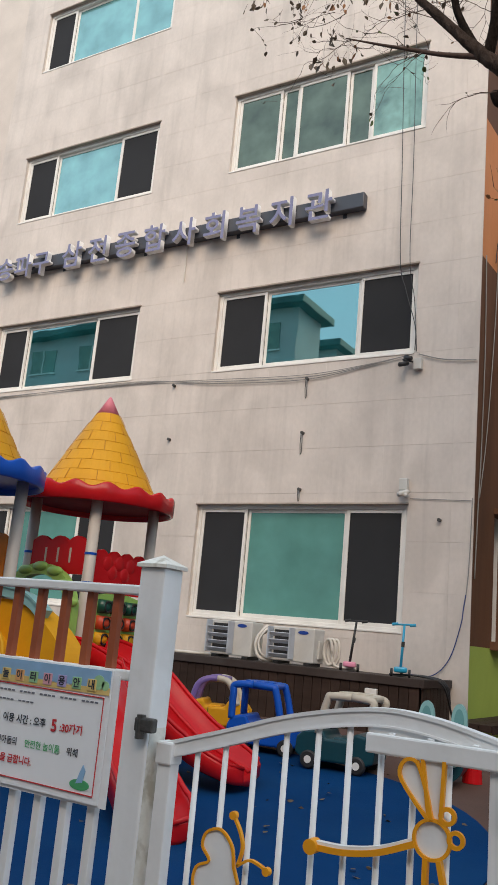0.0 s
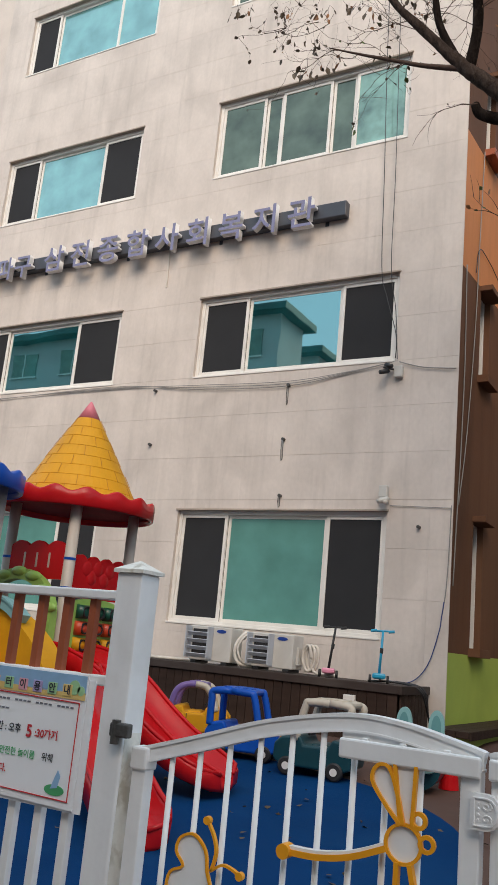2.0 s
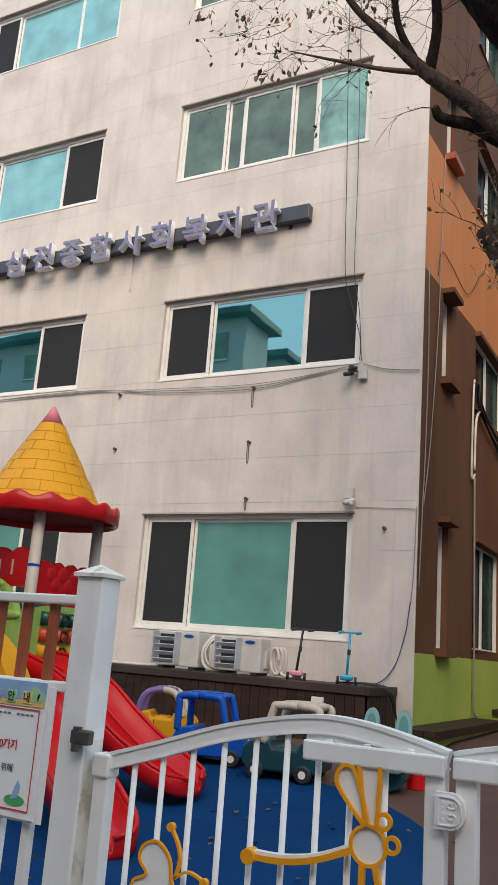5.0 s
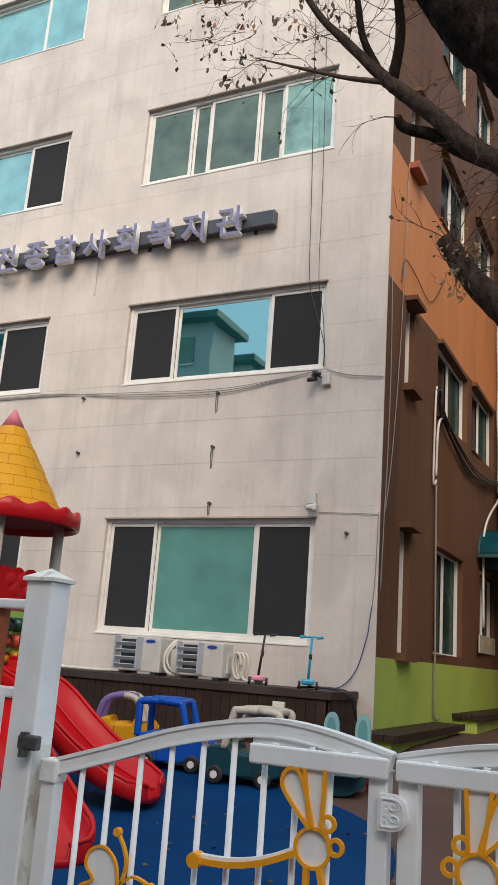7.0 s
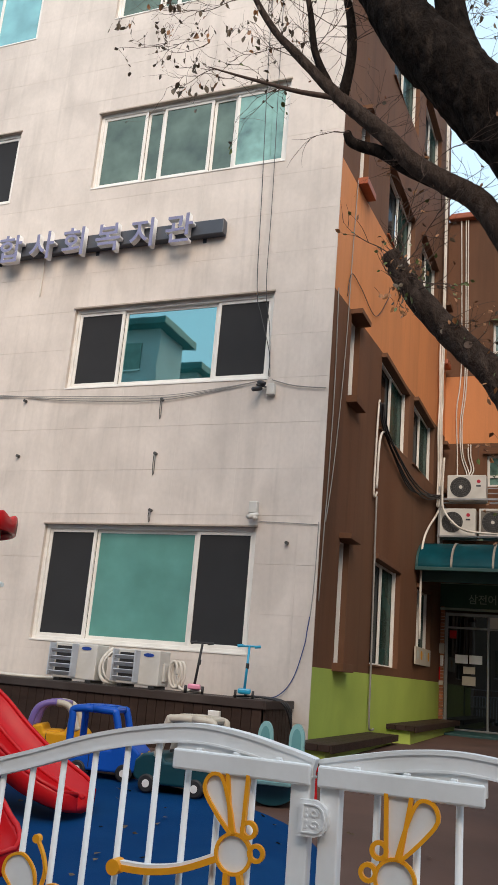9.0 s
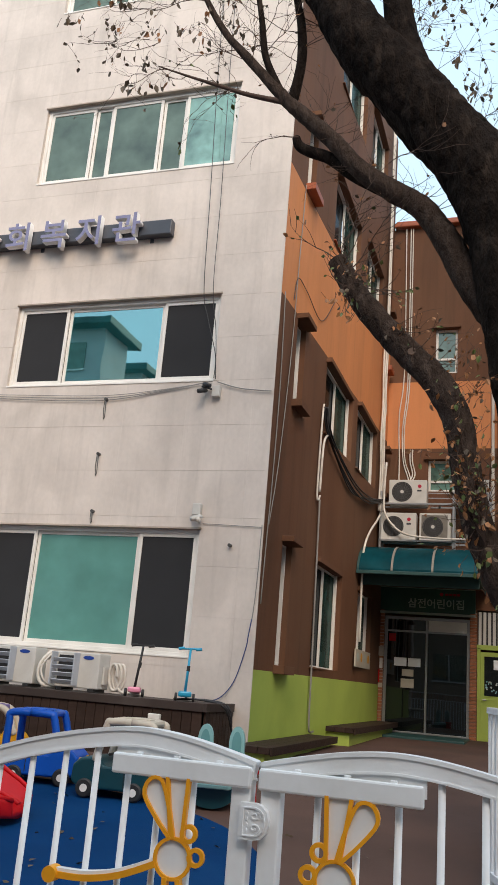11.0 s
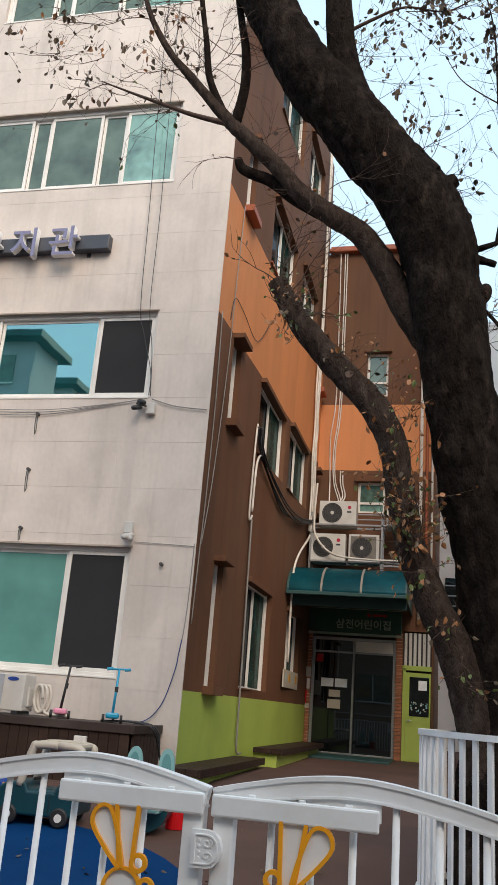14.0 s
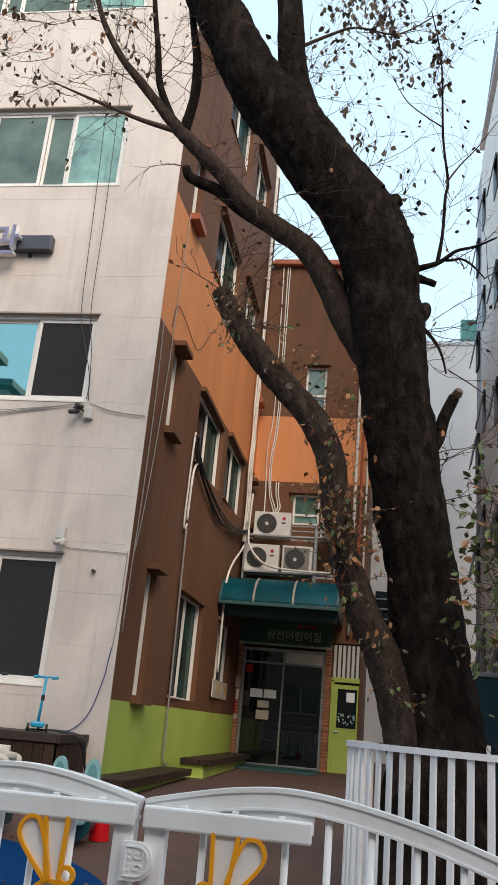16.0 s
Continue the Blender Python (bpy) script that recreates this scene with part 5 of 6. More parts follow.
letters(notice, "안전한 놀이를", 0.0235, (-0.015, -0.003, -0.062), [M_GREENINK], 0, "writing", align="LEFT", bold=0.0004)
letters(notice, "위해", 0.0235, (0.146, -0.003, -0.062), [M_INK], 0, "writing", align="LEFT", bold=0.0004)
letters(notice, "외부인 출입을 금합니다.", 0.0245, (-0.223, -0.003, -0.110), [M_REDINK], 0, "writing", align="LEFT", bold=0.0006)
pts = [(0.205 + 0.035 * math.cos(k * math.pi / 10), -0.132 + 0.014 * math.sin(k * math.pi / 10)) for k in range(20)]
part("printed_hill", slab(B(), pts, -0.002, 0), M_GREENINK, notice)
part("printed_shape", slab(B(), [(0.192, -0.13), (0.215, -0.125), (0.222, -0.095), (0.212, -0.08), (0.203, -0.1)], -0.003, -0.001), M_SKYP, notice)


# ---- entrance ----
M_BRICK = material("orange brick slip", (0.34, 0.13, 0.06), 0.75, 0.15, 6, 50, 0.15, piece=0.2)
M_RIB = material("dull rib paint", (0.26, 0.24, 0.21), 0.6, 0.2, 6, 50, 0.05)
M_ALU = material("dull aluminium", (0.36, 0.37, 0.38), 0.35, 0.08, 8, 60, 0.03, metal=0.7)
M_SIGNG = material("dark green sign face", (0.02, 0.075, 0.05), 0.4, 0.2, 3, 40, 0.0)
M_DIMP = material("dulled letter paint", (0.36, 0.42, 0.37), 0.5, 0.06, 8, 40, 0.0)
M_PALE = material("pale paint", (0.45, 0.50, 0.46), 0.5, 0.06, 8, 40, 0.0)
EY = ENDY
board = thing("entrance_sign", "dark green fascia sign with pale Korean letters over the door", "sign", (1.235, EY - 0.05, 2.565))
part("board", box(B(), -0.93, 0.93, 0, 0.12, -0.26, 0.26, 0.01), M_SIGNG, board)
part("lower_strip", box(B(), -0.93, 0.93, -0.008, 0.0, -0.26, -0.215, 0.003), M_DIMP, board)
part("edge_frame", strip(B(), [(-0.925, -0.255), (0.925, -0.255), (0.925, 0.255), (-0.925, 0.255)], -0.014, -0.008, 0.012, True), M_DIMP, board)
letters(board, "삼전어린이집", 0.20, (0.18, -0.006, -0.11), [M_DIMP], 0.002, bold=0.002)
part("red_mark", tube(B(), [(0.28, -0.006, 0.15), (0.28, 0, 0.15)], 0.035, 12), M_RED, board)
for k in range(4):
    part("writing_bar", box(B(), 0.35 + 0.075 * k, 0.41 + 0.075 * k, -0.005, 0, 0.13, 0.17, 0.002), M_RED, board)

door = thing("door_1", "dark glass double door in an aluminium frame, closed", "door", (0.196, EY + 0.06, 0.05), kind="structure")
door.scale = (0.932, 1, 0.945)
for a in ((0.24, 0.30, 0, 2.34), (1.94, 2.0, 0, 2.34), (0.30, 1.94, 2.28, 2.34), (1.10, 1.14, 0.05, 2.28), (0.30, 1.94, 0, 0.05)):
    part("door_frame", box(B(), a[0], a[1], -0.04, 0.06, a[2], a[3], 0.004), M_ALU, door)
part("transom", box(B(), 0.30, 1.94, -0.02, 0.04, 2.02, 2.06, 0.004), M_ALU, door)
for x0, x1 in ((0.30, 1.09), (1.15, 1.94)):
    leaf = part("door_leaf", box(B(), x0, x1, 0.0, 0.02, 0.05, 2.02), M_DARKGLASS, door)
    # right pane is plain white in place of the sky it mirrors
    part("transom_pane", box(B(), x0, x1, 0.0, 0.02, 2.06, 2.28), M_WHITE if x0 > 1 else M_DARKGLASS, door)
    for x, z, w, h in (((0.45, 1.33, 0.26, 0.17), (0.74, 1.33, 0.26, 0.17), (0.62, 1.13, 0.24, 0.14), (0.60, 0.90, 0.27, 0.18)) if x0 < 1 else ()):
        part("paper", box(B(), x, x + w, -0.006, 0, z, z + h), M_PAPER if z > 1.2 else M_CREAM, leaf)
    if x0 < 1:
        part("sticker", box(B(), 0.33, 0.47, -0.006, 0, 1.82, 1.98), M_RED, leaf)
# near-black sheet stands in for the unlit lobby
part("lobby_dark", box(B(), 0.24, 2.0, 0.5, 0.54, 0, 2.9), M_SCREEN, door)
mat_ = tagged(link("door_mat", box(B(), 0.42, 2.08, EY - 1.5, EY - 0.05, 0.02, 0.07, 0.01), M_TEALD), "dark green door mat before the entrance", "door mat")


def brick_pier(x0, x1, label):
    p = thing("brick_pier", label, "pier", (x0, EY - 0.04, 0.05), "piers beside the door")
    part("core", box(B(), 0.003, x1 - x0 - 0.003, 0.006, 0.05, 0, 2.34), M_JOINT, p)
    bm = box(B(), 0, x1 - x0, -0.012, 0.006, 0, 0.054, 0.003)
    me_ = bpy.data.meshes.new("brick")
    bm.to_mesh(me_)
    me_.materials.append(M_BRICK)
    for k in range(36):
        ob_ = new("brick", me_)
        ob_.parent = p
        ob_.location = (0, 0, 0.004 + 0.0645 * k)


brick_pier(0.335, 0.415, "orange brick pier beside the glass door")
brick_pier(2.065, 2.185, "narrow orange brick pier beside the lime door")
phone = thing("intercom", "white door intercom with a red tag on the brick pier", "intercom", (0.375, EY - 0.055, 1.25))
part("plate", box(B(), -0.05, 0.05, -0.025, 0, 0.22, 0.40, 0.006), M_CREAM, phone)
part("handset", box(B(), -0.025, 0.035, -0.04, 0, -0.02, 0.18, 0.01), M_WHITE, phone)
part("red_tag", box(B(), -0.045, -0.02, -0.015, 0, -0.28, -0.04, 0.002), M_RED, phone)
part("switch_box", box(B(), -0.045, 0.045, -0.02, 0, -0.38, -0.30, 0.004), M_CREAM, phone)
lime = thing("door_2", "lime green side door with a dark window, closed", "door", (2.2, EY + 0.02, 0.05), kind="structure")
part("door_leaf", box(B(), 0.0, 0.53, 0, 0.05, 0, 1.62, 0.006), M_LIME, lime)
part("door_frame", box(B(), 0.0, 0.06, -0.03, 0.0, 0, 1.70, 0.004), M_LIME, lime)
part("door_window", box(B(), 0.13, 0.50, -0.012, 0, 0.82, 1.54, 0.004), M_DARKGLASS, lime)
part("paper", box(B(), 0.30, 0.46, -0.017, -0.012, 1.30, 1.48), M_PAPER, lime)
part("door_handle", tube(B(), [(0.10, -0.04, 0.74), (0.17, -0.04, 0.74)], 0.012, 8), M_ALU, lime)
random.seed(5)
for k in range(22):
    x, z = random.uniform(0.16, 0.47), random.uniform(0.88, 1.08)
    part("window_sticker", tube(B(), [(x, -0.016, z), (x, -0.012, z)], random.uniform(0.012, 0.022), 7), M_AQUA if k % 3 else M_PALE, lime)
shut = thing("slatted_shutter", "grey slatted shutter above the lime door", "shutter", (2.2, EY + 0.02, 1.80))
part("backing", box(B(), 0, 0.54, 0.03, 0.05, 0, 0.62), M_DARK, shut)
for k in range(6):
    part("slat", box(B(), 0.02 + 0.088 * k, 0.075 + 0.088 * k, 0, 0.03, 0, 0.62, 0.003), M_ACW, shut)
part("rail", box(B(), -0.01, 0.54, -0.03, 0.05, -0.09, 0.0, 0.004), M_LIME, shut)

# canopy
canopy = thing("entrance_canopy", "curved teal sheet canopy on white ribs over the entrance", "canopy", (0, 0, 0))
prof = [(EY, 3.40), (5.8, 3.36), (5.5, 3.31), (5.25, 3.20), (5.08, 3.05), (5.0, 2.9), (4.99, 2.83)]


def barrel(bm, x0, x1, lift, thick):
    P, _ = smooth_path([(0, y, z) for y, z in prof], [1] * 7, 3)
    up = [bm.verts.new((x0, p.y - lift * 0.7, p.z + lift)) for p in P], [bm.verts.new((x1, p.y - lift * 0.7, p.z + lift)) for p in P]
    dn = [bm.verts.new((x0, p.y + 0.01, p.z - thick)) for p in P], [bm.verts.new((x1, p.y + 0.01, p.z - thick)) for p in P]
    for i in range(len(P) - 1):
        bm.faces.new((up[0][i], up[0][i + 1], up[1][i + 1], up[1][i]))
        bm.faces.new((dn[0][i], dn[1][i], dn[1][i + 1], dn[0][i + 1]))
        for s in (0, 1):
            bm.faces.new((up[s][i], dn[s][i], dn[s][i + 1], up[s][i + 1]))
    bm.faces.new((up[0][-1], dn[0][-1], dn[1][-1], up[1][-1]))
    bmesh.ops.recalc_face_normals(bm, faces=bm.faces[:])
    return bm


RIBS = (0.26, 0.86, 1.56, 2.34)
for a, b in zip(RIBS, RIBS[1:]):
    part("sheet", barrel(B(), a + 0.01, b - 0.01, 0.0, 0.01), M_TEAL, canopy)
for k, x in enumerate(RIBS):
    part("rib", barrel(B(), x - 0.018, x + 0.018, 0.014, 0.02), M_RIB if 0 < k < 3 else M_TEALD, canopy)
part("gutter", box(B(), 0.24, 2.38, 4.95, 5.02, 2.77, 2.83, 0.008), M_TEALD, canopy)
part("side_cheek", box(B(), 2.34, 2.36, 5.05, EY - 0.01, 2.75, 3.1), M_TEALD, canopy)
part("soffit", box(B(), 0.36, 2.33, 5.1, EY - 0.06, 2.84, 2.87), M_TEALD, canopy)
part("front_board", box(B(), 0.30, 2.33, 5.35, 5.4, 2.62, 2.84, 0.004), M_TEALD, canopy)


# outdoor units on a rack above the canopy
def round_ac(x, z, label, w=0.76, h=0.52, badge=True, fan=0.0):
    a = thing("air_conditioner", label, "air conditioner", (x, 6.55, z), "outdoor units over the canopy")
    part("casing", box(B(), -w / 2, w / 2, 0, 0.30, 0, h, 0.015), M_ACW, a)
    cx = -w / 2 + 0.26 + fan
    ring = [(cx + 0.20 * math.cos(k * math.pi / 16), h / 2 + 0.20 * math.sin(k * math.pi / 16)) for k in range(32)]
    g = part("fan_opening", slab(B(), ring, -0.006, 0.0), M_DARK, a, "dark round fan grille")
    for q in (0.06, 0.10, 0.14, 0.18, 0.20):
        loop = [(cx + q * math.cos(k * math.pi / 14), h / 2 + q * math.sin(k * math.pi / 14)) for k in range(28)]
        part("grille_ring", strip(B(), loop, -0.011, -0.006, 0.003, True), M_GRILLE, g)
    for k in range(18):
        t = k * math.pi / 9
        part("grille_spoke", tube(B(), [(cx + 0.04 * math.cos(t), -0.010, h / 2 + 0.04 * math.sin(t)), (cx + 0.2 * math.cos(t + 0.5), -0.010, h / 2 + 0.2 * math.sin(t + 0.5))], 0.0018, 5), M_GRILLE, g)
    part("fan_hub", tube(B(), [(cx, -0.016, h / 2), (cx, -0.006, h / 2)], 0.035, 14), M_ACW, g)
    if not badge:
        part("dusty_panel", box(B(), -w / 2 + 0.04, w / 2 - 0.06, -0.005, 0.0, 0.04, h - 0.04, 0.002), M_DUST, a, "dusty grey grille panel")
    if badge:
        part("badge", tube(B(), [(w / 2 - 0.14, -0.006, h - 0.13), (w / 2 - 0.14, 0, h - 0.13)], 0.036, 16), M_REDB, a, "round crimson badge")
        part("badge_bar", box(B(), w / 2 - 0.185, w / 2 - 0.10, -0.005, 0, h - 0.235, h - 0.205), M_INK, a)
    return a


round_ac(0.89, 4.37, "pale outdoor air conditioner on the upper shelf of the rack", 0.74, 0.49)
round_ac(0.72, 3.655, "pale outdoor air conditioner on the lower shelf of the rack", 0.70, 0.54)
round_ac(1.43, 3.655, "dusty outdoor air conditioner at the end of the rack", 0.60, 0.54, False)
round_ac(2.15, 4.37, "outdoor air conditioner half hidden behind the tree", 0.6, 0.5, False)
rack = thing("equipment_rack", "grey steel two-tier rack fixed above the canopy", "rack", (0.1, 6.5, 3.62))
for z in (0.0, 0.73):
    for y in (0.0, 0.34):
        part("shelf_beam", box(B(), 0.25, 2.4, y, y + 0.04, z - 0.0, z + 0.035, 0.003), M_ALU, rack)
for x in (0.26, 1.66, 2.34):
    for y in (0.0, 0.34):
        part("upright", box(B(), x, x + 0.04, y, y + 0.04, -0.38, 1.0, 0.003), M_ALU, rack)
    part("wall_arm", box(B(), x, x + 0.04, 0.38, 0.79, 0.70, 0.735, 0.003), M_ALU, rack)
for z in (0.85, 0.95):
    part("guard_bar", box(B(), 1.2, 2.4, 0.0, 0.02, z, z + 0.02, 0.002), M_ALU, rack)


def end_window(n, x0, x1, z0, z1, label, glazing):
    w = thing("window_%d" % n, label, "window", (0, EY + 0.07, 0), kind="structure")
    f = 0.05
    for a in ((x0, x0 + f, z0, z1), (x1 - f, x1, z0, z1), (x0 + f, x1 - f, z1 - f, z1), (x0 + f, x1 - f, z0, z0 + f), (x0 + f, x1 - f, (z0 * 2 + z1) / 3 - 0.025, (z0 * 2 + z1) / 3 + 0.025)):
        part("window_frame", box(B(), a[0], a[1], 0, 0.08, a[2], a[3], 0.004), M_WHITE, w)
    part("pane", box(B(), x0 + f, x1 - f, 0.03, 0.04, z0 + f, z1 - f), glazing, w)
    part("lintel_drip", box(B(), x0 - 0.07, x1 + 0.07, -0.16, -0.07, z1, z1 + 0.07, 0.005), M_BROWN, w)


end_window(30, *END[2], "white framed window with pale green glass over the rack", M_PALEG)
end_window(31, *END[3], "white framed window with dull green glass high on the wing", M_GLASSG)

panel_ = thing("wall_board", "faded cream printed board on the side wall", "board", (SK * 5.8, 5.0, 1.17))
part("board", box(B(), 0.004, 0.03, 0, 1.55, 0, 0.30, 0.004), M_CREAM, panel_)
for k in range(4):
    part("printed_patch", tube(B(), [(0.03, 0.2 + 0.35 * k, 0.17), (0.034, 0.2 + 0.35 * k, 0.17)], 0.08, 12), M_YELL if k % 2 else M_PALE, panel_)

# benches along the side wall
for y0, y1, z1, label in ((-0.9, 2.5, 0.125, "low dark timber bench slab along the side wall"), (2.7, 7.1, 0.25, "dark timber bench slab on a lime green plinth")):
    b = thing("wall_bench", label, "bench", (SK * y1 - 0.05, y0, 0.05), "benches along the wall")
    L_ = y1 - y0
    for k in range(3):
        part("board", box(B(), 0.06 + 0.137 * k, 0.192 + 0.137 * k, 0, L_, z1 - 0.12, z1 - 0.05, 0.005), M_WOODD, b)
    part("fascia", box(B(), 0.472, 0.495, 0, L_, z1 - 0.135, z1 - 0.046, 0.004), M_WOODD, b)
    part("plinth", box(B(), 0.05, 0.40, 0.06, L_ - 0.03, -0.12, z1 - 0.122), M_LIME, b, "lime green painted plinth")

# ---- pipes and cables ----
def side_line(name, label, pts, r, mat, out=0.04, group="cables on the side wall", cat="cable"):
    return hose(name, label, [(SK * y + out, y, z) for y, z in pts], r, mat, group, cat)


random.seed(3)
for k in range(6):
    j = lambda s: random.uniform(-s, s)
    side_line("cable", "black cable sagging in a bundle across the brown wall", [(2.24 + j(.05), 4.95), (2.42 + j(.08), 4.66 + j(.05)), (3.05 + j(.1), 4.36 + j(.07)), (4.3 + j(.1), 4.14 + j(.08)), (5.6, 4.22 + j(.06)), (6.95, 4.50 + j(.05))], 0.013, M_CABLE, 0.05 + 0.012 * k)
side_line("conduit", "white wrapped pipe bent down the brown wall", [(2.62, 4.62), (2.42, 4.5), (2.32, 4.25), (2.28, 3.62)], 0.019, M_PIPE, cat="pipe")
side_line("conduit", "white wrapped pipe dropping from the cable bundle", [(2.24, 5.0), (2.20, 4.8), (2.16, 4.2), (2.14, 3.55), (2.22, 3.48), (2.3, 3.56)], 0.016, M_PIPE, cat="pipe")
side_line("conduit", "thin pale conduit running down to the bench", [(2.3, 3.5), (2.34, 2.2), (2.38, 1.0), (2.40, 0.27), (2.5, 0.15), (2.65, 0.16)], 0.015, M_GREYC, cat="pipe")
for k, (y, top) in enumerate(((6.42, 8.4), (6.49, 12.9), (6.56, 13.1), (6.63, 13.1), (6.70, 9.6))):
    side_line("conduit", "tall white wrapped pipe up the side wall", [(y, 4.2), (y + 0.05, 5.0), (y - 0.03, 5.7 + 0.1 * k), (y + 0.04, 6.4), (y - 0.03, 7.2 - 0.15 * k), (y + 0.02, 8.0), (y, top)], 0.019, M_PIPE, 0.06 + 0.02 * (k % 2), cat="pipe")
side_line("conduit", "white hose from the rack down beside the canopy", [(6.9, 4.45), (6.4, 4.05), (5.7, 3.65), (5.3, 3.3), (5.2, 2.9), (5.22, 1.6)], 0.021, M_PIPE, 0.07, cat="pipe")
for pts in ([(0.60, 10.83), (0.65, 7.47), (0.57, 6.41), (0.60, 5.5), (0.66, 4.95)], [(0.70, 10.83), (0.73, 7.35), (0.65, 6.14), (0.68, 5.45), (0.79, 5.08), (0.86, 4.95)], [(0.75, 10.83), (0.77, 7.3), (0.69, 6.2), (0.71, 5.5), (0.82, 5.14), (0.92, 4.95)]):
    hose("conduit", "thin white pipe wavering down the end wall to the rack", [(x, EY - 0.045, z) for x, z in pts[:-1]] + [(pts[-1][0], EY - 0.4, pts[-1][1] - 0.1)], 0.013, M_PIPE, "pipes on the end wall", "pipe")
for dx in (0.0, 0.05):
    hose("conduit", "short white pipe hooked out of the end wall", [(0.82 + dx, EY - 0.01, 5.66), (0.82 + dx, EY - 0.07, 5.64), (0.83 + dx, EY - 0.08, 5.4), (0.89 + dx, EY - 0.1, 5.12), (0.84 + dx, EY - 0.4, 4.88)], 0.014, M_PIPE, "pipes on the end wall", "pipe")
hose("conduit", "white pipe looping in front of the units", [(0.46, 6.5, 5.2), (0.44, 6.48, 4.5), (0.50, 6.44, 4.1), (0.85, 6.42, 3.76), (1.5, 6.42, 3.68), (2.1, 6.45, 3.68)], 0.021, M_PIPE, "pipes on the end wall", "pipe")
for k, x in enumerate((2.48, 2.60, 2.71)):
    hose("drain_pipe", "pale drain pipe at the corner of the wing", [(x, EY - 0.06, 10.6 - 2 * k), (x, EY - 0.06, 6), (x, EY - 0.06, 2.6)], 0.035 - 0.006 * k, M_PIPE if k != 1 else M_RUST, "pipes at the corner", "pipe", n=2, segs=10)
side_line("cable", "grey cable down the corner of the side wall", [(0.12, 5.9), (0.18, 4.6), (0.15, 3.3), (0.10, 2.6), (0.05, 1.7)], 0.008, M_GREYC, 0.02)
side_line("cable", "thin grey cable on the side wall", [(0.7, 7.9), (0.62, 6.6), (0.55, 5.2), (0.35, 3.6), (0.14, 2.7)], 0.007, M_GREYC, 0.02)
side_line("cable", "loop of black cable over the orange band", [(0.5, 5.95), (0.62, 6.35), (1.1, 6.35), (1.9, 6.25), (2.6, 6.9)], 0.006, M_CABLE, 0.02)


def front_line(label, pts, r, mat, out=0.03):
    return hose("cable", label, [(x, -out, z) for x, z in pts], r, mat, "cables on the front wall", "cable")


front_line("black cable hanging from the roof down the front wall", [(-1.30, 14.4), (-1.24, 10.1), (-1.15, 7.4), (-1.10, 5.95), (-1.0, 5.5), (-0.84, 4.95), (-0.83, 4.62)], 0.0055, M_CABLE, 0.05)
front_line("thin black cable hanging from the roof", [(-1.12, 14.4), (-1.05, 10.1), (-0.98, 7.4), (-0.96, 5.95), (-0.86, 5.3), (-0.80, 4.6)], 0.005, M_CABLE, 0.06)
for k in range(3):
    front_line("grey cable slung below the upper windows", [(-9.2, 4.50 - 0.02 * k), (-5.54, 4.52 + 0.015 * k), (-4.0, 4.47 - 0.03 * k), (-2.45, 4.42 - 0.035 * k), (-1.5, 4.49 - 0.01 * k), (-0.85, 4.58)], 0.005, M_GREYC, 0.03)
front_line("grey cable running to the corner", [(-0.78, 4.57), (-0.45, 4.47), (-0.02, 4.42)], 0.008, M_GREYC)
front_line("thin grey cable from the camera to the corner", [(-0.80, 2.66), (-0.4, 2.645), (-0.02, 2.63)], 0.0045, M_GREYC, 0.02)
front_line("grey cable down the corner edge", [(-0.01, 2.66), (-0.02, 2.0), (-0.04, 1.6), (-0.07, 1.35)], 0.006, M_GREYC, 0.03)
front_line("blue cable curving down to the deck", [(-0.052, 1.5), (-0.075, 1.32), (-0.10, 1.14), (-0.22, 0.75), (-0.42, 0.54), (-0.7, 0.53)], 0.0065, M_BLUEC, 0.034)
for k in range(3):
    hose("cable", "black cable lying over the end of the deck", [(-0.75, -0.45 - 0.05 * k, 0.52), (-0.4, -0.3 - 0.1 * k, 0.53), (-0.14, -0.35 - 0.08 * k, 0.47), (-0.10, -0.3, 0.2), (-0.08, -0.25, 0.07)], 0.011, M_CABLE, "cables on the deck", "cable")


def wall_camera(x, z, label, dark):
    c = thing("security_camera", label, "camera", (x, 0, z), "cameras on the front wall")
    bx, bz = (0.03, -0.03) if dark else (0.0, 0.0)
    part("junction_box", box(B(), bx - 0.06, bx + 0.05, -0.085, -0.004, bz, bz + 0.15, 0.008), M_ACW, c)
    for dx, dz, turn_ in ((-0.30, 0.15, 50), (-0.16, 0.06, -20)) if dark else ((-0.11, -0.03, 50), (0.14, -0.02, -30)):
        bm = tube(B(), [(0, -0.02, 0), (0, -0.05, -0.005), (0, -0.19, -0.06)], [0.016, 0.032, 0.030], 14)
        bmesh.ops.rotate(bm, verts=bm.verts[:], cent=(0, 0, 0), matrix=Matrix.Rotation(radians(turn_), 3, "Z"))
        bmesh.ops.translate(bm, verts=bm.verts[:], vec=(dx * 0.6, -0.04, dz))
        b_ = part("camera_body", bm, M_CABLE if dark else M_ACW, c, smooth=True)
    part("bracket", tube(B(), [(-0.03, -0.03, 0.03), (-0.03, -0.05, -0.04)] if not dark else [(-0.2, -0.004, 0.14), (-0.1, -0.05, 0.10), (-0.02, -0.03, 0.08)], 0.014, 8), M_ACW if not dark else M_CABLE, c)


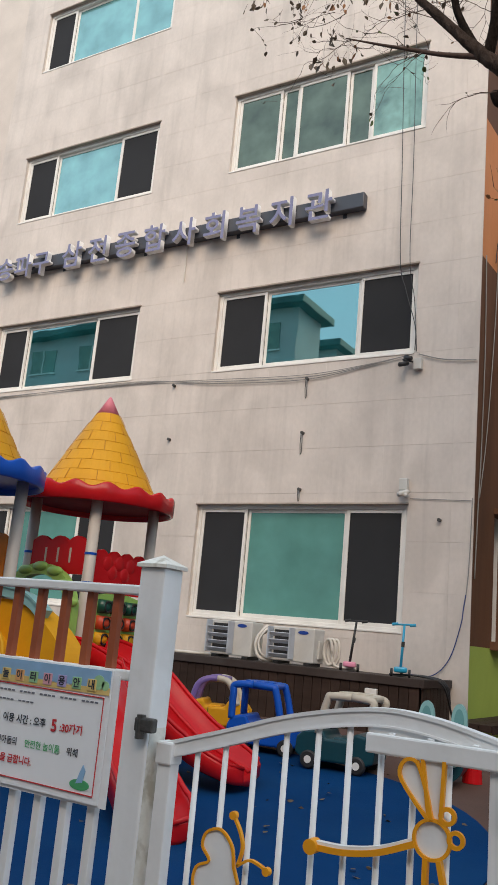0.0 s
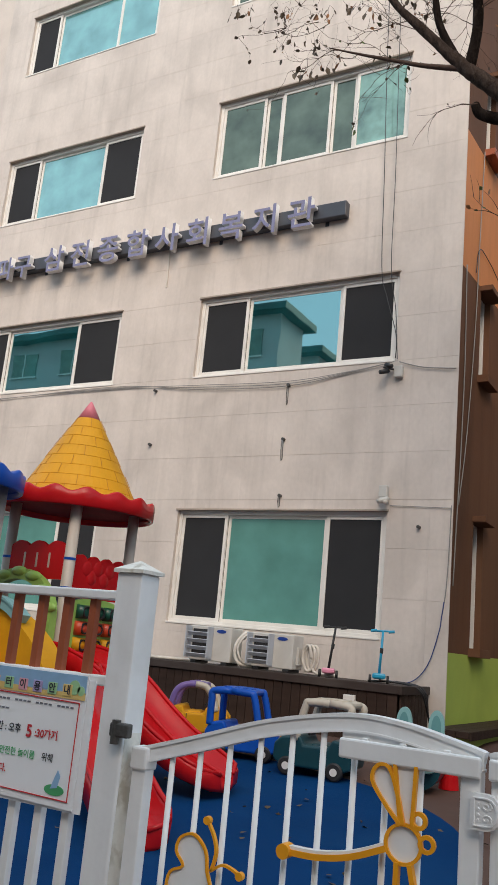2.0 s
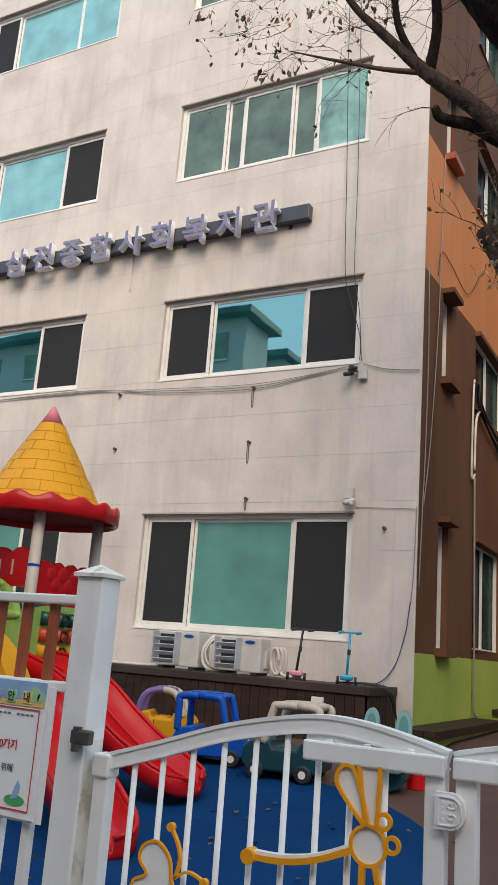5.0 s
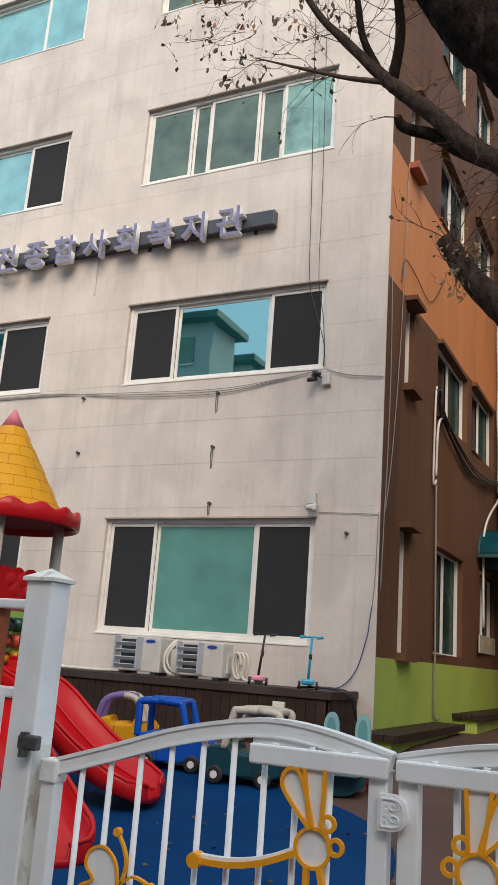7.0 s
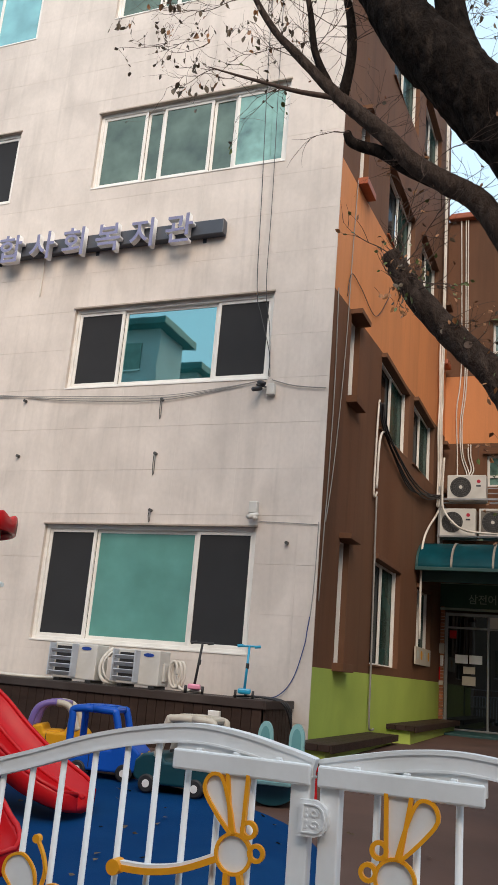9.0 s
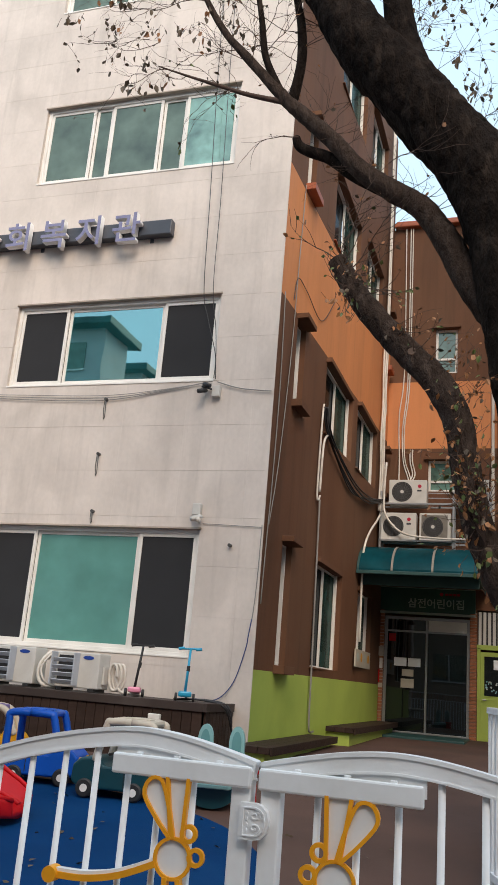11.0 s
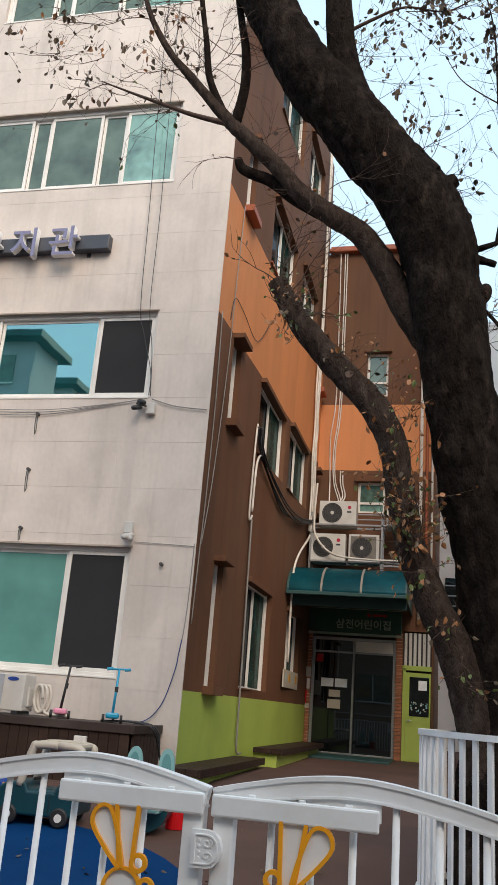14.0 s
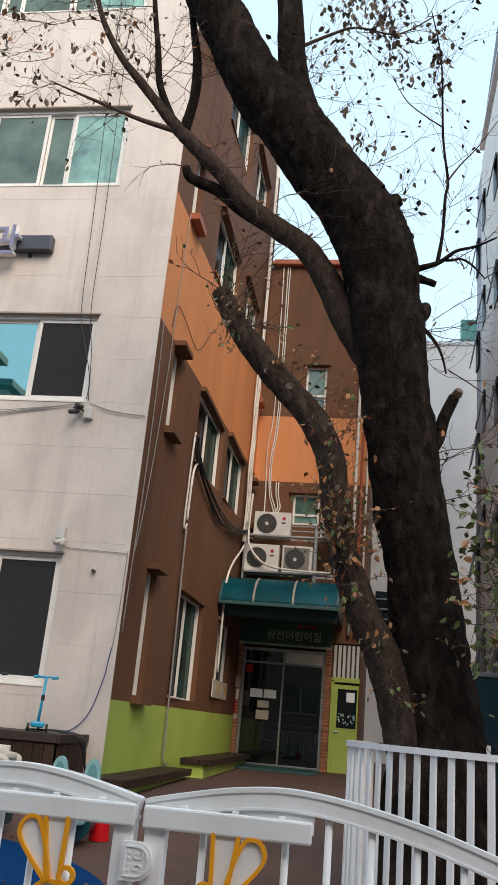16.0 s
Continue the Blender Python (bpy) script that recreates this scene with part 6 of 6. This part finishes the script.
wall_camera(-0.88, 2.76, "white twin security cameras with a junction box", False)
wall_camera(-0.80, 4.38, "dark security cameras with a white junction box", True)
for x, z, s in ((-2.40, 3.58, 0.30), (-2.39, 4.36, 0.28), (-2.38, 2.79, 0.16), (-0.41, 2.39, 0.02), (-4.67, 3.58, 0.02), (-4.69, 4.43, 0.02)):
    a = thing("wall_anchor", "rusty anchor bolt in the front wall", "anchor bolt", (x, 0, z), "anchors in the front wall")
    part("bolt", tube(B(), [(0, 0.0, 0), (0, -0.06, 0)], 0.022, 10), M_HINGE, a)
    if s > 0.1:
        part("wire_loop", tube(B(), [(-0.01, -0.05, 0), (-0.03, -0.02, -s * 0.5), (-0.02, -0.012, -s), (0.0, -0.02, -s * 0.9), (0.01, -0.05, 0)], 0.005, 6), M_HINGE, a)

# ---- neighbours ----
M_SLATE = material("slate roofing", (0.17, 0.175, 0.20), 0.7, 0.15, 2, 30, 0.1)
nb = thing("neighbour_building", "pale plaster building beyond the yard", "building", (1.9, 16.3, 0.05))
part("wall", box(B(), 0, 9, 0, 6, -0.1, 13.15), M_PALEW, nb)
part("coping", box(B(), -0.04, 9, -0.04, 0.3, 13.15, 13.28, 0.01), M_WHITE, nb)
win = part("window", box(B(), 1.05, 1.6, -0.02, 0.02, 3.8, 4.9), M_DARKGLASS, nb)
for k in range(3):
    part("window_bar", box(B(), 1.02, 1.63, -0.05, -0.02, 4.05 + 0.3 * k, 4.09 + 0.3 * k), M_ALU, win)
part("roof_shed", box(B(), 3.55, 4.2, 0.4, 0.8, 13.28, 14.3, 0.01), M_FILM, nb, "green glazed roof shed")
tall = thing("neighbour_building", "tall grey clad building with tilted open windows and a sloping top", "building", (5.35, 0.4, 0.05))
part("wall", slab(B(), [(0, -0.1), (5, -0.1), (5, 16.9), (0.24, 16.9), (0.0, 15.45)], 0, 10.7), M_DGREY, tall)
part("roof", slab(B(), [(0.10, 17.0), (5.1, 17.0), (5.1, 21.5), (0.60, 21.5)], -0.1, 10.8), M_SLATE, tall, "dark slate sloping roof")
part("soffit", slab(B(), [(0.06, 16.9), (5.1, 16.9), (5.1, 17.0), (0.06, 17.0)], -0.1, 10.8), M_PALEW, tall)
part("pale_bay", slab(B(), [(-0.03, -0.1), (0.004, -0.1), (0.004, 15.45), (-0.03, 15.45)], 1.0, 9.45), M_PALEW, tall)
for s_ in range(5):
    for y in (2.0, 4.2, 6.4, 8.6, 9.95):
        z = 1.6 + 2.75 * s_ + (0.6 if y == 8.6 else 0)
        w_ = part("window", box(B(), -0.05, -0.002, y, y + 0.6, z, z + 0.9, 0.004), M_DARKGLASS, tall)
        part("window_frame", slab(B(), [(-0.05, z + 0.9), (-0.08, z + 0.9), (-0.22, z + 0.1), (-0.19, z + 0.1)], y, y + 0.55), M_SIGN, w_, "dark top-hung sash tilted open")
shed = thing("storage_box", "dark teal storage cabinet behind the tree", "cabinet", (4.45, 6.0, ground_z(6.0)))
part("body", box(B(), 0, 0.85, 0, 0.8, 0, 1.9, 0.01), M_TEALP, shed)
part("lid", box(B(), -0.04, 0.89, -0.04, 0.84, 1.9, 1.98, 0.01), M_ALU, shed)
low = thing("garden_wall", "low brown wall behind the tree guard", "wall", (3.2, -1.2, 0.0))
part("body", box(B(), 0, 4.5, 0, 0.18, -0.2, 0.35, 0.01), M_BROWN, low)


def house(x, y, w, d, h, mat, roof_mat, label, turn=0, ridge=True):
    """A block across the street with storeys of windows and a projecting roof."""
    b = thing("house", label, "house", (x, y, -0.93), "houses across the street", turn=turn)
    part("wall", box(B(), -w / 2, w / 2, -d, 0, 0, h), mat, b)
    part("roof", box(B(), -w / 2 - 0.5, w / 2 + 0.5, -d - 0.5, 0.6, h, h + 0.35, 0.03), roof_mat, b)
    if ridge:
        bm = slab(B(), [(-w / 2 - 0.3, h + 0.35), (w / 2 + 0.3, h + 0.35), (w / 2 - 2, h + 1.3), (-w / 2 + 2, h + 1.3)], -d, 0.2)
        part("roof_ridge", bm, roof_mat, b)
    n, m = int(w / 3.2), int(h / 3)
    for i in range(n):
        for j in range(m):
            x0, z0 = -w / 2 + w * (i + 0.5) / n - 0.85, 1.1 + (h - 3 * m) + 3.0 * j
            wd = part("window", box(B(), x0, x0 + 1.7, 0.0, 0.05, z0, z0 + 1.3), M_GLASSG, b)
            part("window_frame", box(B(), x0 - 0.06, x0 + 1.76, 0.0, 0.09, z0 - 0.07, z0), M_WHITE, wd)
            part("window_bar", box(B(), x0 + 0.82, x0 + 0.88, 0.05, 0.08, z0, z0 + 1.3), M_WHITE, wd)
    return b


M_TAN = material("tan brick house", (0.30, 0.22, 0.15), 0.8, 0.15, 2, 30, 0.1)
house(-23.0, -21, 17, 2.2, 16.2, M_GREYW, M_TEALD, "grey house with a dark projecting roof", 0, False)
house(-19.2, -27, 7.4, 5, 16.4, M_GREYW, M_TEALD, "grey rear house with a flat roof", 0, False)
house(-39, -22, 12, 9, 14.9, M_GREYW, M_TEALD, "grey plaster house across the street")
house(-8.5, -22, 10, 9, 10.4, M_GREYW, M_RUST, "low grey house across the street")
# three added out of view; the first two are sized to shade wall and yard
house(3, -21, 11, 9, 13.4, M_TAN, M_TEALD, "unseen tan brick house added behind the viewer for shade")
house(16, -22, 12, 9, 15.8, M_GREYW, M_TEALD, "unseen grey plaster house added at the corner for shade")
house(25, -8, 14, 9, 11.5, M_TAN, M_TEALD, "unseen tan house added down the side street", 90)

# ---- twigs and leaves ----
random.seed(11)


class Crown:
    def __init__(self):
        self.v, self.f = [], []
        self.leaves = {0: ([], []), 1: ([], []), 2: ([], [])}

    def twig(self, a, b, r0, r1):
        d = (b - a).normalized()
        s = d.orthogonal().normalized()
        u = d.cross(s)
        n = len(self.v)
        for p, r in ((a, r0), (b, r1)):
            for k in range(4):
                t = k * math.pi / 2
                self.v.append(p + (s * math.cos(t) + u * math.sin(t)) * r)
        for k in range(4):
            self.f.append((n + k, n + (k + 1) % 4, n + 4 + (k + 1) % 4, n + 4 + k))

    def leaf(self, p, d, size, kind):
        v, f = self.leaves[kind]
        d = (d + Vector((random.uniform(-1, 1), random.uniform(-1, 1), random.uniform(-1.3, 0.5)))).normalized()
        s = d.cross(Vector((random.uniform(-1, 1), random.uniform(-1, 1), random.uniform(-1, 1)))).normalized()
        up = d.cross(s)
        w = size * random.uniform(0.26, 0.36)
        n = len(v)
        curl = random.uniform(-0.15, 0.35) * size
        v += [p, p + d * size * 0.35 + s * w + up * curl * 0.6, p + d * size * 0.4, p + d * size * 0.35 - s * w + up * curl * 0.6, p + d * size * 0.75 + s * w * 0.7 + up * curl * 0.4, p + d * size * 0.75 - s * w * 0.7 + up * curl * 0.4, p + d * size - up * curl * 0.5]
        f += [(n, n + 1, n + 2), (n, n + 2, n + 3), (n + 2, n + 1, n + 4), (n + 2, n + 5, n + 3), (n + 2, n + 4, n + 6), (n + 2, n + 6, n + 5)]

    def grow(self, p, d, length, r, level, leafy, size, kinds, wander=0.35, lift=0.12):
        steps = max(3, int(length / 0.07))
        for i in range(steps):
            q = p + d * (length / steps)
            self.twig(p, q, r * (1 - 0.7 * i / steps), r * (1 - 0.7 * (i + 1) / steps))
            p = q
            d = (d + Vector((random.uniform(-1, 1), random.uniform(-0.8, 0.8), random.uniform(-1, 1))) * wander + Vector((0, 0, lift * 0.3))).normalized()
            if level > 0 and random.random() < 0.52 and i > 0:
                e = (d + Vector((random.uniform(-1.2, 1.2), random.uniform(-0.8, 0.8), random.uniform(-0.8, 1.0)))).normalized()
                self.grow(p.copy(), e, length * random.uniform(0.3, 0.6), r * 0.6, level - 1, leafy, size, kinds, wander, lift)
            if random.random() < leafy * (0.4 + (i / steps)):
                self.leaf(p, d, size * random.uniform(0.6, 1.25), random.choice(kinds))

    def put(self, parent, origin):
        me_ = bpy.data.meshes.new("twig_mass")
        me_.from_pydata([tuple(a - origin) for a in self.v], [], self.f)
        me_.materials.append(M_TWIG)
        t_ = new("twig_mass", me_)
        t_.parent = parent
        tagged(t_, "fine bare twigs", kind="stuff")
        for kind, mat in ((0, M_LEAFD), (1, M_LEAFR), (2, M_LEAFG)):
            v, f = self.leaves[kind]
            if not f:
                continue
            me_ = bpy.data.meshes.new("foliage")
            me_.from_pydata([tuple(a - origin) for a in v], [], f)
            me_.materials.append(mat)
            l_ = new("foliage", me_)
            l_.parent = parent
            tagged(l_, ("dull brown leaves", "russet autumn leaves", "green leaves")[kind], kind="stuff")


crown = Crown()


def along(pts, y, count, length, r, level, leafy, size, kinds, aim, spread=0.8, wander=0.3):
    size *= 0.8
    path, _ = smooth_path([(x, y, z) for x, z in pts], [1] * len(pts), 6)
    for k in range(count):
        p = path[random.randrange(len(path))]
        d = Vector((aim[0] + random.uniform(-spread, spread), aim[1] + random.uniform(-spread, spread) * 0.6, aim[2] + random.uniform(-spread, spread))).normalized()
        crown.grow(p.copy(), d, length * random.uniform(0.6, 1.2), r, level, leafy, size, kinds, wander)


T = TY + 0.1
along([(0.68, 6.58), (0.4, 6.94), (0.18, 7.23), (-0.07, 7.69), (-0.3, 8.4)], T, 13, 0.9, 0.005, 2, 0.10, 0.075, (0, 0, 0, 1), (-0.8, 0, 0.25), 0.8, 0.42)
along([(0.5, 6.43), (0.21, 6.57), (-0.14, 6.74), (-0.5, 6.93)], T, 9, 0.7, 0.004, 2, 0.15, 0.075, (0, 0, 0, 2), (-0.9, 0, 0.35), 0.8, 0.42)
along([(-0.3, 7.1), (-0.9, 7.4), (-1.2, 7.3)], T, 4, 0.6, 0.004, 2, 0.22, 0.085, (0, 0, 0), (-0.8, 0, 0.0))
along([(0.64, 6.86), (0.57, 7.29), (0.45, 7.97), (0.4, 8.5)], T, 9, 0.75, 0.005, 2, 0.07, 0.07, (0, 0, 1), (0, 0, 0.4), 1.0)
along([(1.02, 6.71), (1.0, 7.13), (0.93, 7.5), (0.85, 8.1)], T, 9, 0.8, 0.005, 2, 0.05, 0.07, (0, 1), (0.2, 0, 0.4), 1.0)
along([(2.21, 5.0), (1.97, 5.18), (1.68, 5.42), (1.4, 5.77), (1.12, 6.07)], T, 20, 0.58, 0.0038, 2, 0.04, 0.06, (0, 1), (0.1, 0, 0.6), 1.0)
along([(2.6, 4.35), (2.41, 4.73), (2.21, 5.0)], T, 8, 0.6, 0.005, 2, 0.03, 0.06, (0, 1), (0.3, 0, 0.8), 0.7)
along([(1.02, 5.9), (1.1, 5.8)], T, 2, 0.5, 0.005, 1, 0.03, 0.06, (0,), (-0.9, 0, 0.25), 0.4)
along([(1.56, 4.38), (1.68, 4.14), (1.79, 3.98)], TY - 0.2, 14, 0.45, 0.006, 1, 0.5, 0.06, (2, 2, 0, 1), (0.1, -0.2, 0.5), 0.9)
along([(1.6, 4.4), (1.66, 4.2)], TY - 0.2, 5, 0.9, 0.006, 2, 0.05, 0.07, (1, 0), (0.5, 0, 1.0), 0.5)
along([(2.01, 3.69), (2.22, 3.46), (2.42, 3.24), (2.59, 2.93)], TY - 0.25, 20, 0.42, 0.004, 1, 0.55, 0.055, (1, 1, 1, 0, 2), (0.6, -0.1, 0.3), 0.8)
along([(2.6, 2.9), (2.68, 2.5), (2.75, 2.11), (2.85, 1.85)], TY - 0.3, 18, 0.36, 0.004, 1, 0.6, 0.055, (1, 1, 1, 2, 0), (0.0, -0.3, 0.5), 0.7)
along([(2.8, 1.95), (2.82, 1.9)], TY - 0.3, 14, 0.5, 0.006, 1, 0.7, 0.06, (1, 1, 1, 2), (-0.25, -0.2, 1.0), 0.35, 0.15)
along([(2.91, 1.68), (3.09, 1.32), (3.2, 1.0)], TY - 0.34, 12, 0.22, 0.004, 0, 0.8, 0.065, (1, 2, 0), (0.1, -0.4, 0.1), 0.8)
along([(3.55, 4.8), (3.79, 4.63), (3.95, 4.5)], TY, 8, 0.7, 0.005, 2, 0.05, 0.07, (0, 1), (0.4, 0, 0.5), 1.0)
along([(3.46, 4.74), (3.52, 5.26), (3.52, 5.61), (3.46, 6.04), (3.46, 6.49), (3.47, 7.08), (3.33, 7.8)], TY, 17, 0.6, 0.0032, 2, 0.08, 0.07, (0, 0, 0), (0.0, 0, 0.5), 0.9, 0.22)
along([(2.93, 4.9), (2.8, 5.3), (2.6, 5.7)], TY, 12, 0.7, 0.004, 2, 0.12, 0.07, (0, 0, 0), (0.7, 0, 0.6), 0.6)
along([(2.4, 6.1), (2.1, 6.5), (2.05, 7.0)], TY, 9, 0.7, 0.0032, 2, 0.13, 0.07, (0, 0, 0), (0.7, 0, 0.4), 0.7, 0.22)
along([(2.0, 7.2), (2.6, 7.35), (3.0, 7.3), (3.3, 7.5)], TY, 14, 0.6, 0.004, 2, 0.42, 0.08, (0, 0, 0, 0), (0.4, 0, -0.2), 0.9)
along([(3.0, 3.4), (3.3, 4.0), (3.4, 4.2)], TY, 9, 0.7, 0.004, 2, 0.05, 0.07, (0, 1), (0.8, 0, 0.1), 0.6)
along([(3.45, 3.0), (3.5, 2.6)], TY, 7, 0.6, 0.005, 1, 0.25, 0.07, (0, 1, 0), (0.6, -0.2, 0.2), 0.6)


def clump(x, z, count, spread, size, kinds=(0,), y=TY):
    for k in range(count):
        p = Vector((x + random.gauss(0, spread), y + random.gauss(0, spread), z + random.gauss(0, spread * 0.8)))
        d = Vector((random.uniform(-0.6, 0.6), random.uniform(-0.6, 0.6), -1))
        crown.twig(p + Vector((random.uniform(-0.05, 0.05), 0, 0.06)), p, 0.002, 0.002)
        crown.leaf(p, d, size * random.uniform(0.65, 1.2), random.choice(kinds))


for x, z, count, spread in ((2.64, 7.63, 60, 0.13), (2.45, 7.62, 36, 0.12), (2.86, 7.55, 40, 0.10), (2.93, 7.31, 34, 0.07), (3.0, 7.02, 22, 0.07), (3.36, 7.29, 14, 0.05), (3.40, 7.0, 20, 0.06), (3.45, 6.7, 12, 0.06), (2.39, 7.13, 14, 0.07), (2.29, 6.86, 9, 0.07), (3.18, 6.89, 12, 0.08), (2.71, 6.15, 9, 0.09), (2.84, 5.96, 9, 0.09), (2.62, 6.4, 8, 0.1), (2.51, 5.95, 8, 0.08)):
    clump(x, z, count, spread, 0.075)
for x, z, count, spread in ((-1.80, 7.78, 4, 0.05), (-1.63, 7.78, 4, 0.05), (-1.18, 7.58, 7, 0.05), (-1.08, 7.49, 5, 0.05), (-0.60, 7.36, 8, 0.05), (-0.34, 7.34, 7, 0.05), (-0.72, 7.04, 7, 0.05), (-0.74, 6.76, 6, 0.05), (-0.48, 6.70, 4, 0.05), (-0.10, 7.19, 5, 0.05), (-0.87, 6.74, 4, 0.05), (0.36, 7.20, 4, 0.05), (0.35, 7.67, 6, 0.05), (0.16, 7.41, 4, 0.05), (-0.04, 7.47, 4, 0.05), (-0.47, 7.86, 5, 0.05), (-1.11, 7.91, 6, 0.05), (-0.73, 7.60, 4, 0.05)):
    clump(x, z, count, spread, 0.085, (0, 0, 0, 1), T)
for x, z, count, spread in ((2.70, 2.75, 10, 0.12), (2.76, 2.4, 16, 0.12), (2.80, 2.08, 18, 0.10), (2.62, 3.05, 8, 0.12), (3.0, 1.5, 6, 0.08)):
    clump(x, z, count, spread, 0.062, (1, 1, 1, 2), TY - 0.34)
for x, z, count, spread in ((1.64, 3.95, 14, 0.06), (1.71, 3.8, 12, 0.06), (1.74, 4.25, 12, 0.06), (1.87, 4.14, 10, 0.06), (2.14, 3.62, 6, 0.06), (2.71, 3.33, 10, 0.06), (2.76, 3.04, 12, 0.06), (2.74, 2.58, 10, 0.06), (2.69, 2.22, 12, 0.06), (2.67, 1.96, 14, 0.06), (2.77, 1.75, 14, 0.06), (3.02, 1.48, 6, 0.06), (3.62, 1.45, 6, 0.06)):
    clump(x, z, count, spread, 0.06, (1, 1, 0, 2), TY - 0.34)
crown.put(tree, Vector((3.5, TY, ground_z(TY))))
bough("branch", [(2.0, 7.15, 0.022), (2.3, 7.3, 0.017), (2.6, 7.4, 0.012), (3.0, 7.3, 0.008), (3.35, 7.5, 0.006)], segs=7, mat=M_TWIG)

M_SCAR = material("weathered cut wood", (0.12, 0.08, 0.06), 0.8, 0.3, 20, 60, 0.3)
for x, y, z, rr in ((2.24, TY - 0.262, 3.45, 0.042), (3.612, TY, 3.53, 0.043)):
    bm = tube(B(), [(x - 3.5, y - TY + 0.03, z - ground_z(TY)), (x - 3.5 - (0 if x < 3 else -0.02), y - TY - 0.005, z - ground_z(TY) + (0 if x < 3 else 0.03))], [rr, rr * 0.8], 14, 0.15)
    part("cut_scar", bm, M_SCAR, tree, "pale healed cut")

crown = Crown()
shrub = thing("shrub", "leafy green shrub with yellowing leaves beside the trunk", "shrub", (3.95, -3.9, ground_z(-3.9)))
for k in range(7):
    d = Vector((random.uniform(-0.12, 0.3), random.uniform(-0.2, 0.2), 1)).normalized()
    crown.grow(Vector((4.45, -3.75, ground_z(-3.9) + 0.02)), d, random.uniform(1.6, 2.7), 0.012, 1, 0.10, 0.09, (2, 2, 2, 0), 0.10)
for k in range(150):
    p = Vector((random.uniform(3.74, 4.2), random.uniform(-4.1, -3.8), random.uniform(1.3, 2.55)))
    crown.grow(p, Vector((random.uniform(-1, 0.5), random.uniform(-0.6, 0.3), random.uniform(-0.3, 0.6))).normalized(), 0.26, 0.004, 0, 1.3, 0.075, (2, 2, 2, 2, 2, 2, 1), 0.3)
crown.put(shrub, Vector((3.95, -3.9, ground_z(-3.9))))

# fallen leaves on the mat
crown = Crown()
for k in range(120):
    x, y = random.uniform(-2.5, 2.4), random.uniform(-7.4, -1.5)
    crown.leaf(Vector((x, y, ground_z(y) + 0.022)), Vector((1, 0, 0.4)), 0.05, random.choice((0, 1)))
v, f = [], []
for kind in (0, 1):
    n = len(v)
    v += [Vector((a.x, a.y, max(ground_z(a.y) + 0.014, min(a.z, ground_z(a.y) + 0.03)))) for a in crown.leaves[kind][0]]
    f += [tuple(i + n for i in q) for q in crown.leaves[kind][1]]
me = bpy.data.meshes.new("fallen_leaves")
me.from_pydata([tuple(a) for a in v], [], f)
me.materials.append(M_LEAFD)
tagged(new("fallen_leaves", me), "dry fallen leaves scattered over the yard", "leaves", kind="stuff")

# ---- stone panels of the front wall ----
memo = {}
rows = [-0.1 + 0.0] + [0.26 + 0.62 * k for k in range(24)]
for j in range(len(rows) - 1):
    z0, z1 = rows[j], min(rows[j + 1], TOP)
    for i in range(11):
        x1 = -0.28 - 0.92 * (i - 1) if i else -0.002
        x0 = -0.28 - 0.92 * i
        for a, b, c, d in cuts((x0 + 0.0006, x1 - 0.0006, z0 + 0.0014, z1 - 0.0014), FRONT):
            if b - a < 0.008 or d - c < 0.008:
                continue
            key = (round(b - a, 3), round(d - c, 3))
            if key not in memo:
                bm = box(B(), -key[0] / 2, key[0] / 2, -0.004, 0.004, -key[1] / 2, key[1] / 2)
                memo[key] = bpy.data.meshes.new("panel")
                bm.to_mesh(memo[key])
                bm.free()
                memo[key].materials.append(M_WALL)
            ob = new("panel", memo[key])
            ob.parent = wall_front
            ob.location = ((a + b) / 2, 0.0, (c + d) / 2)
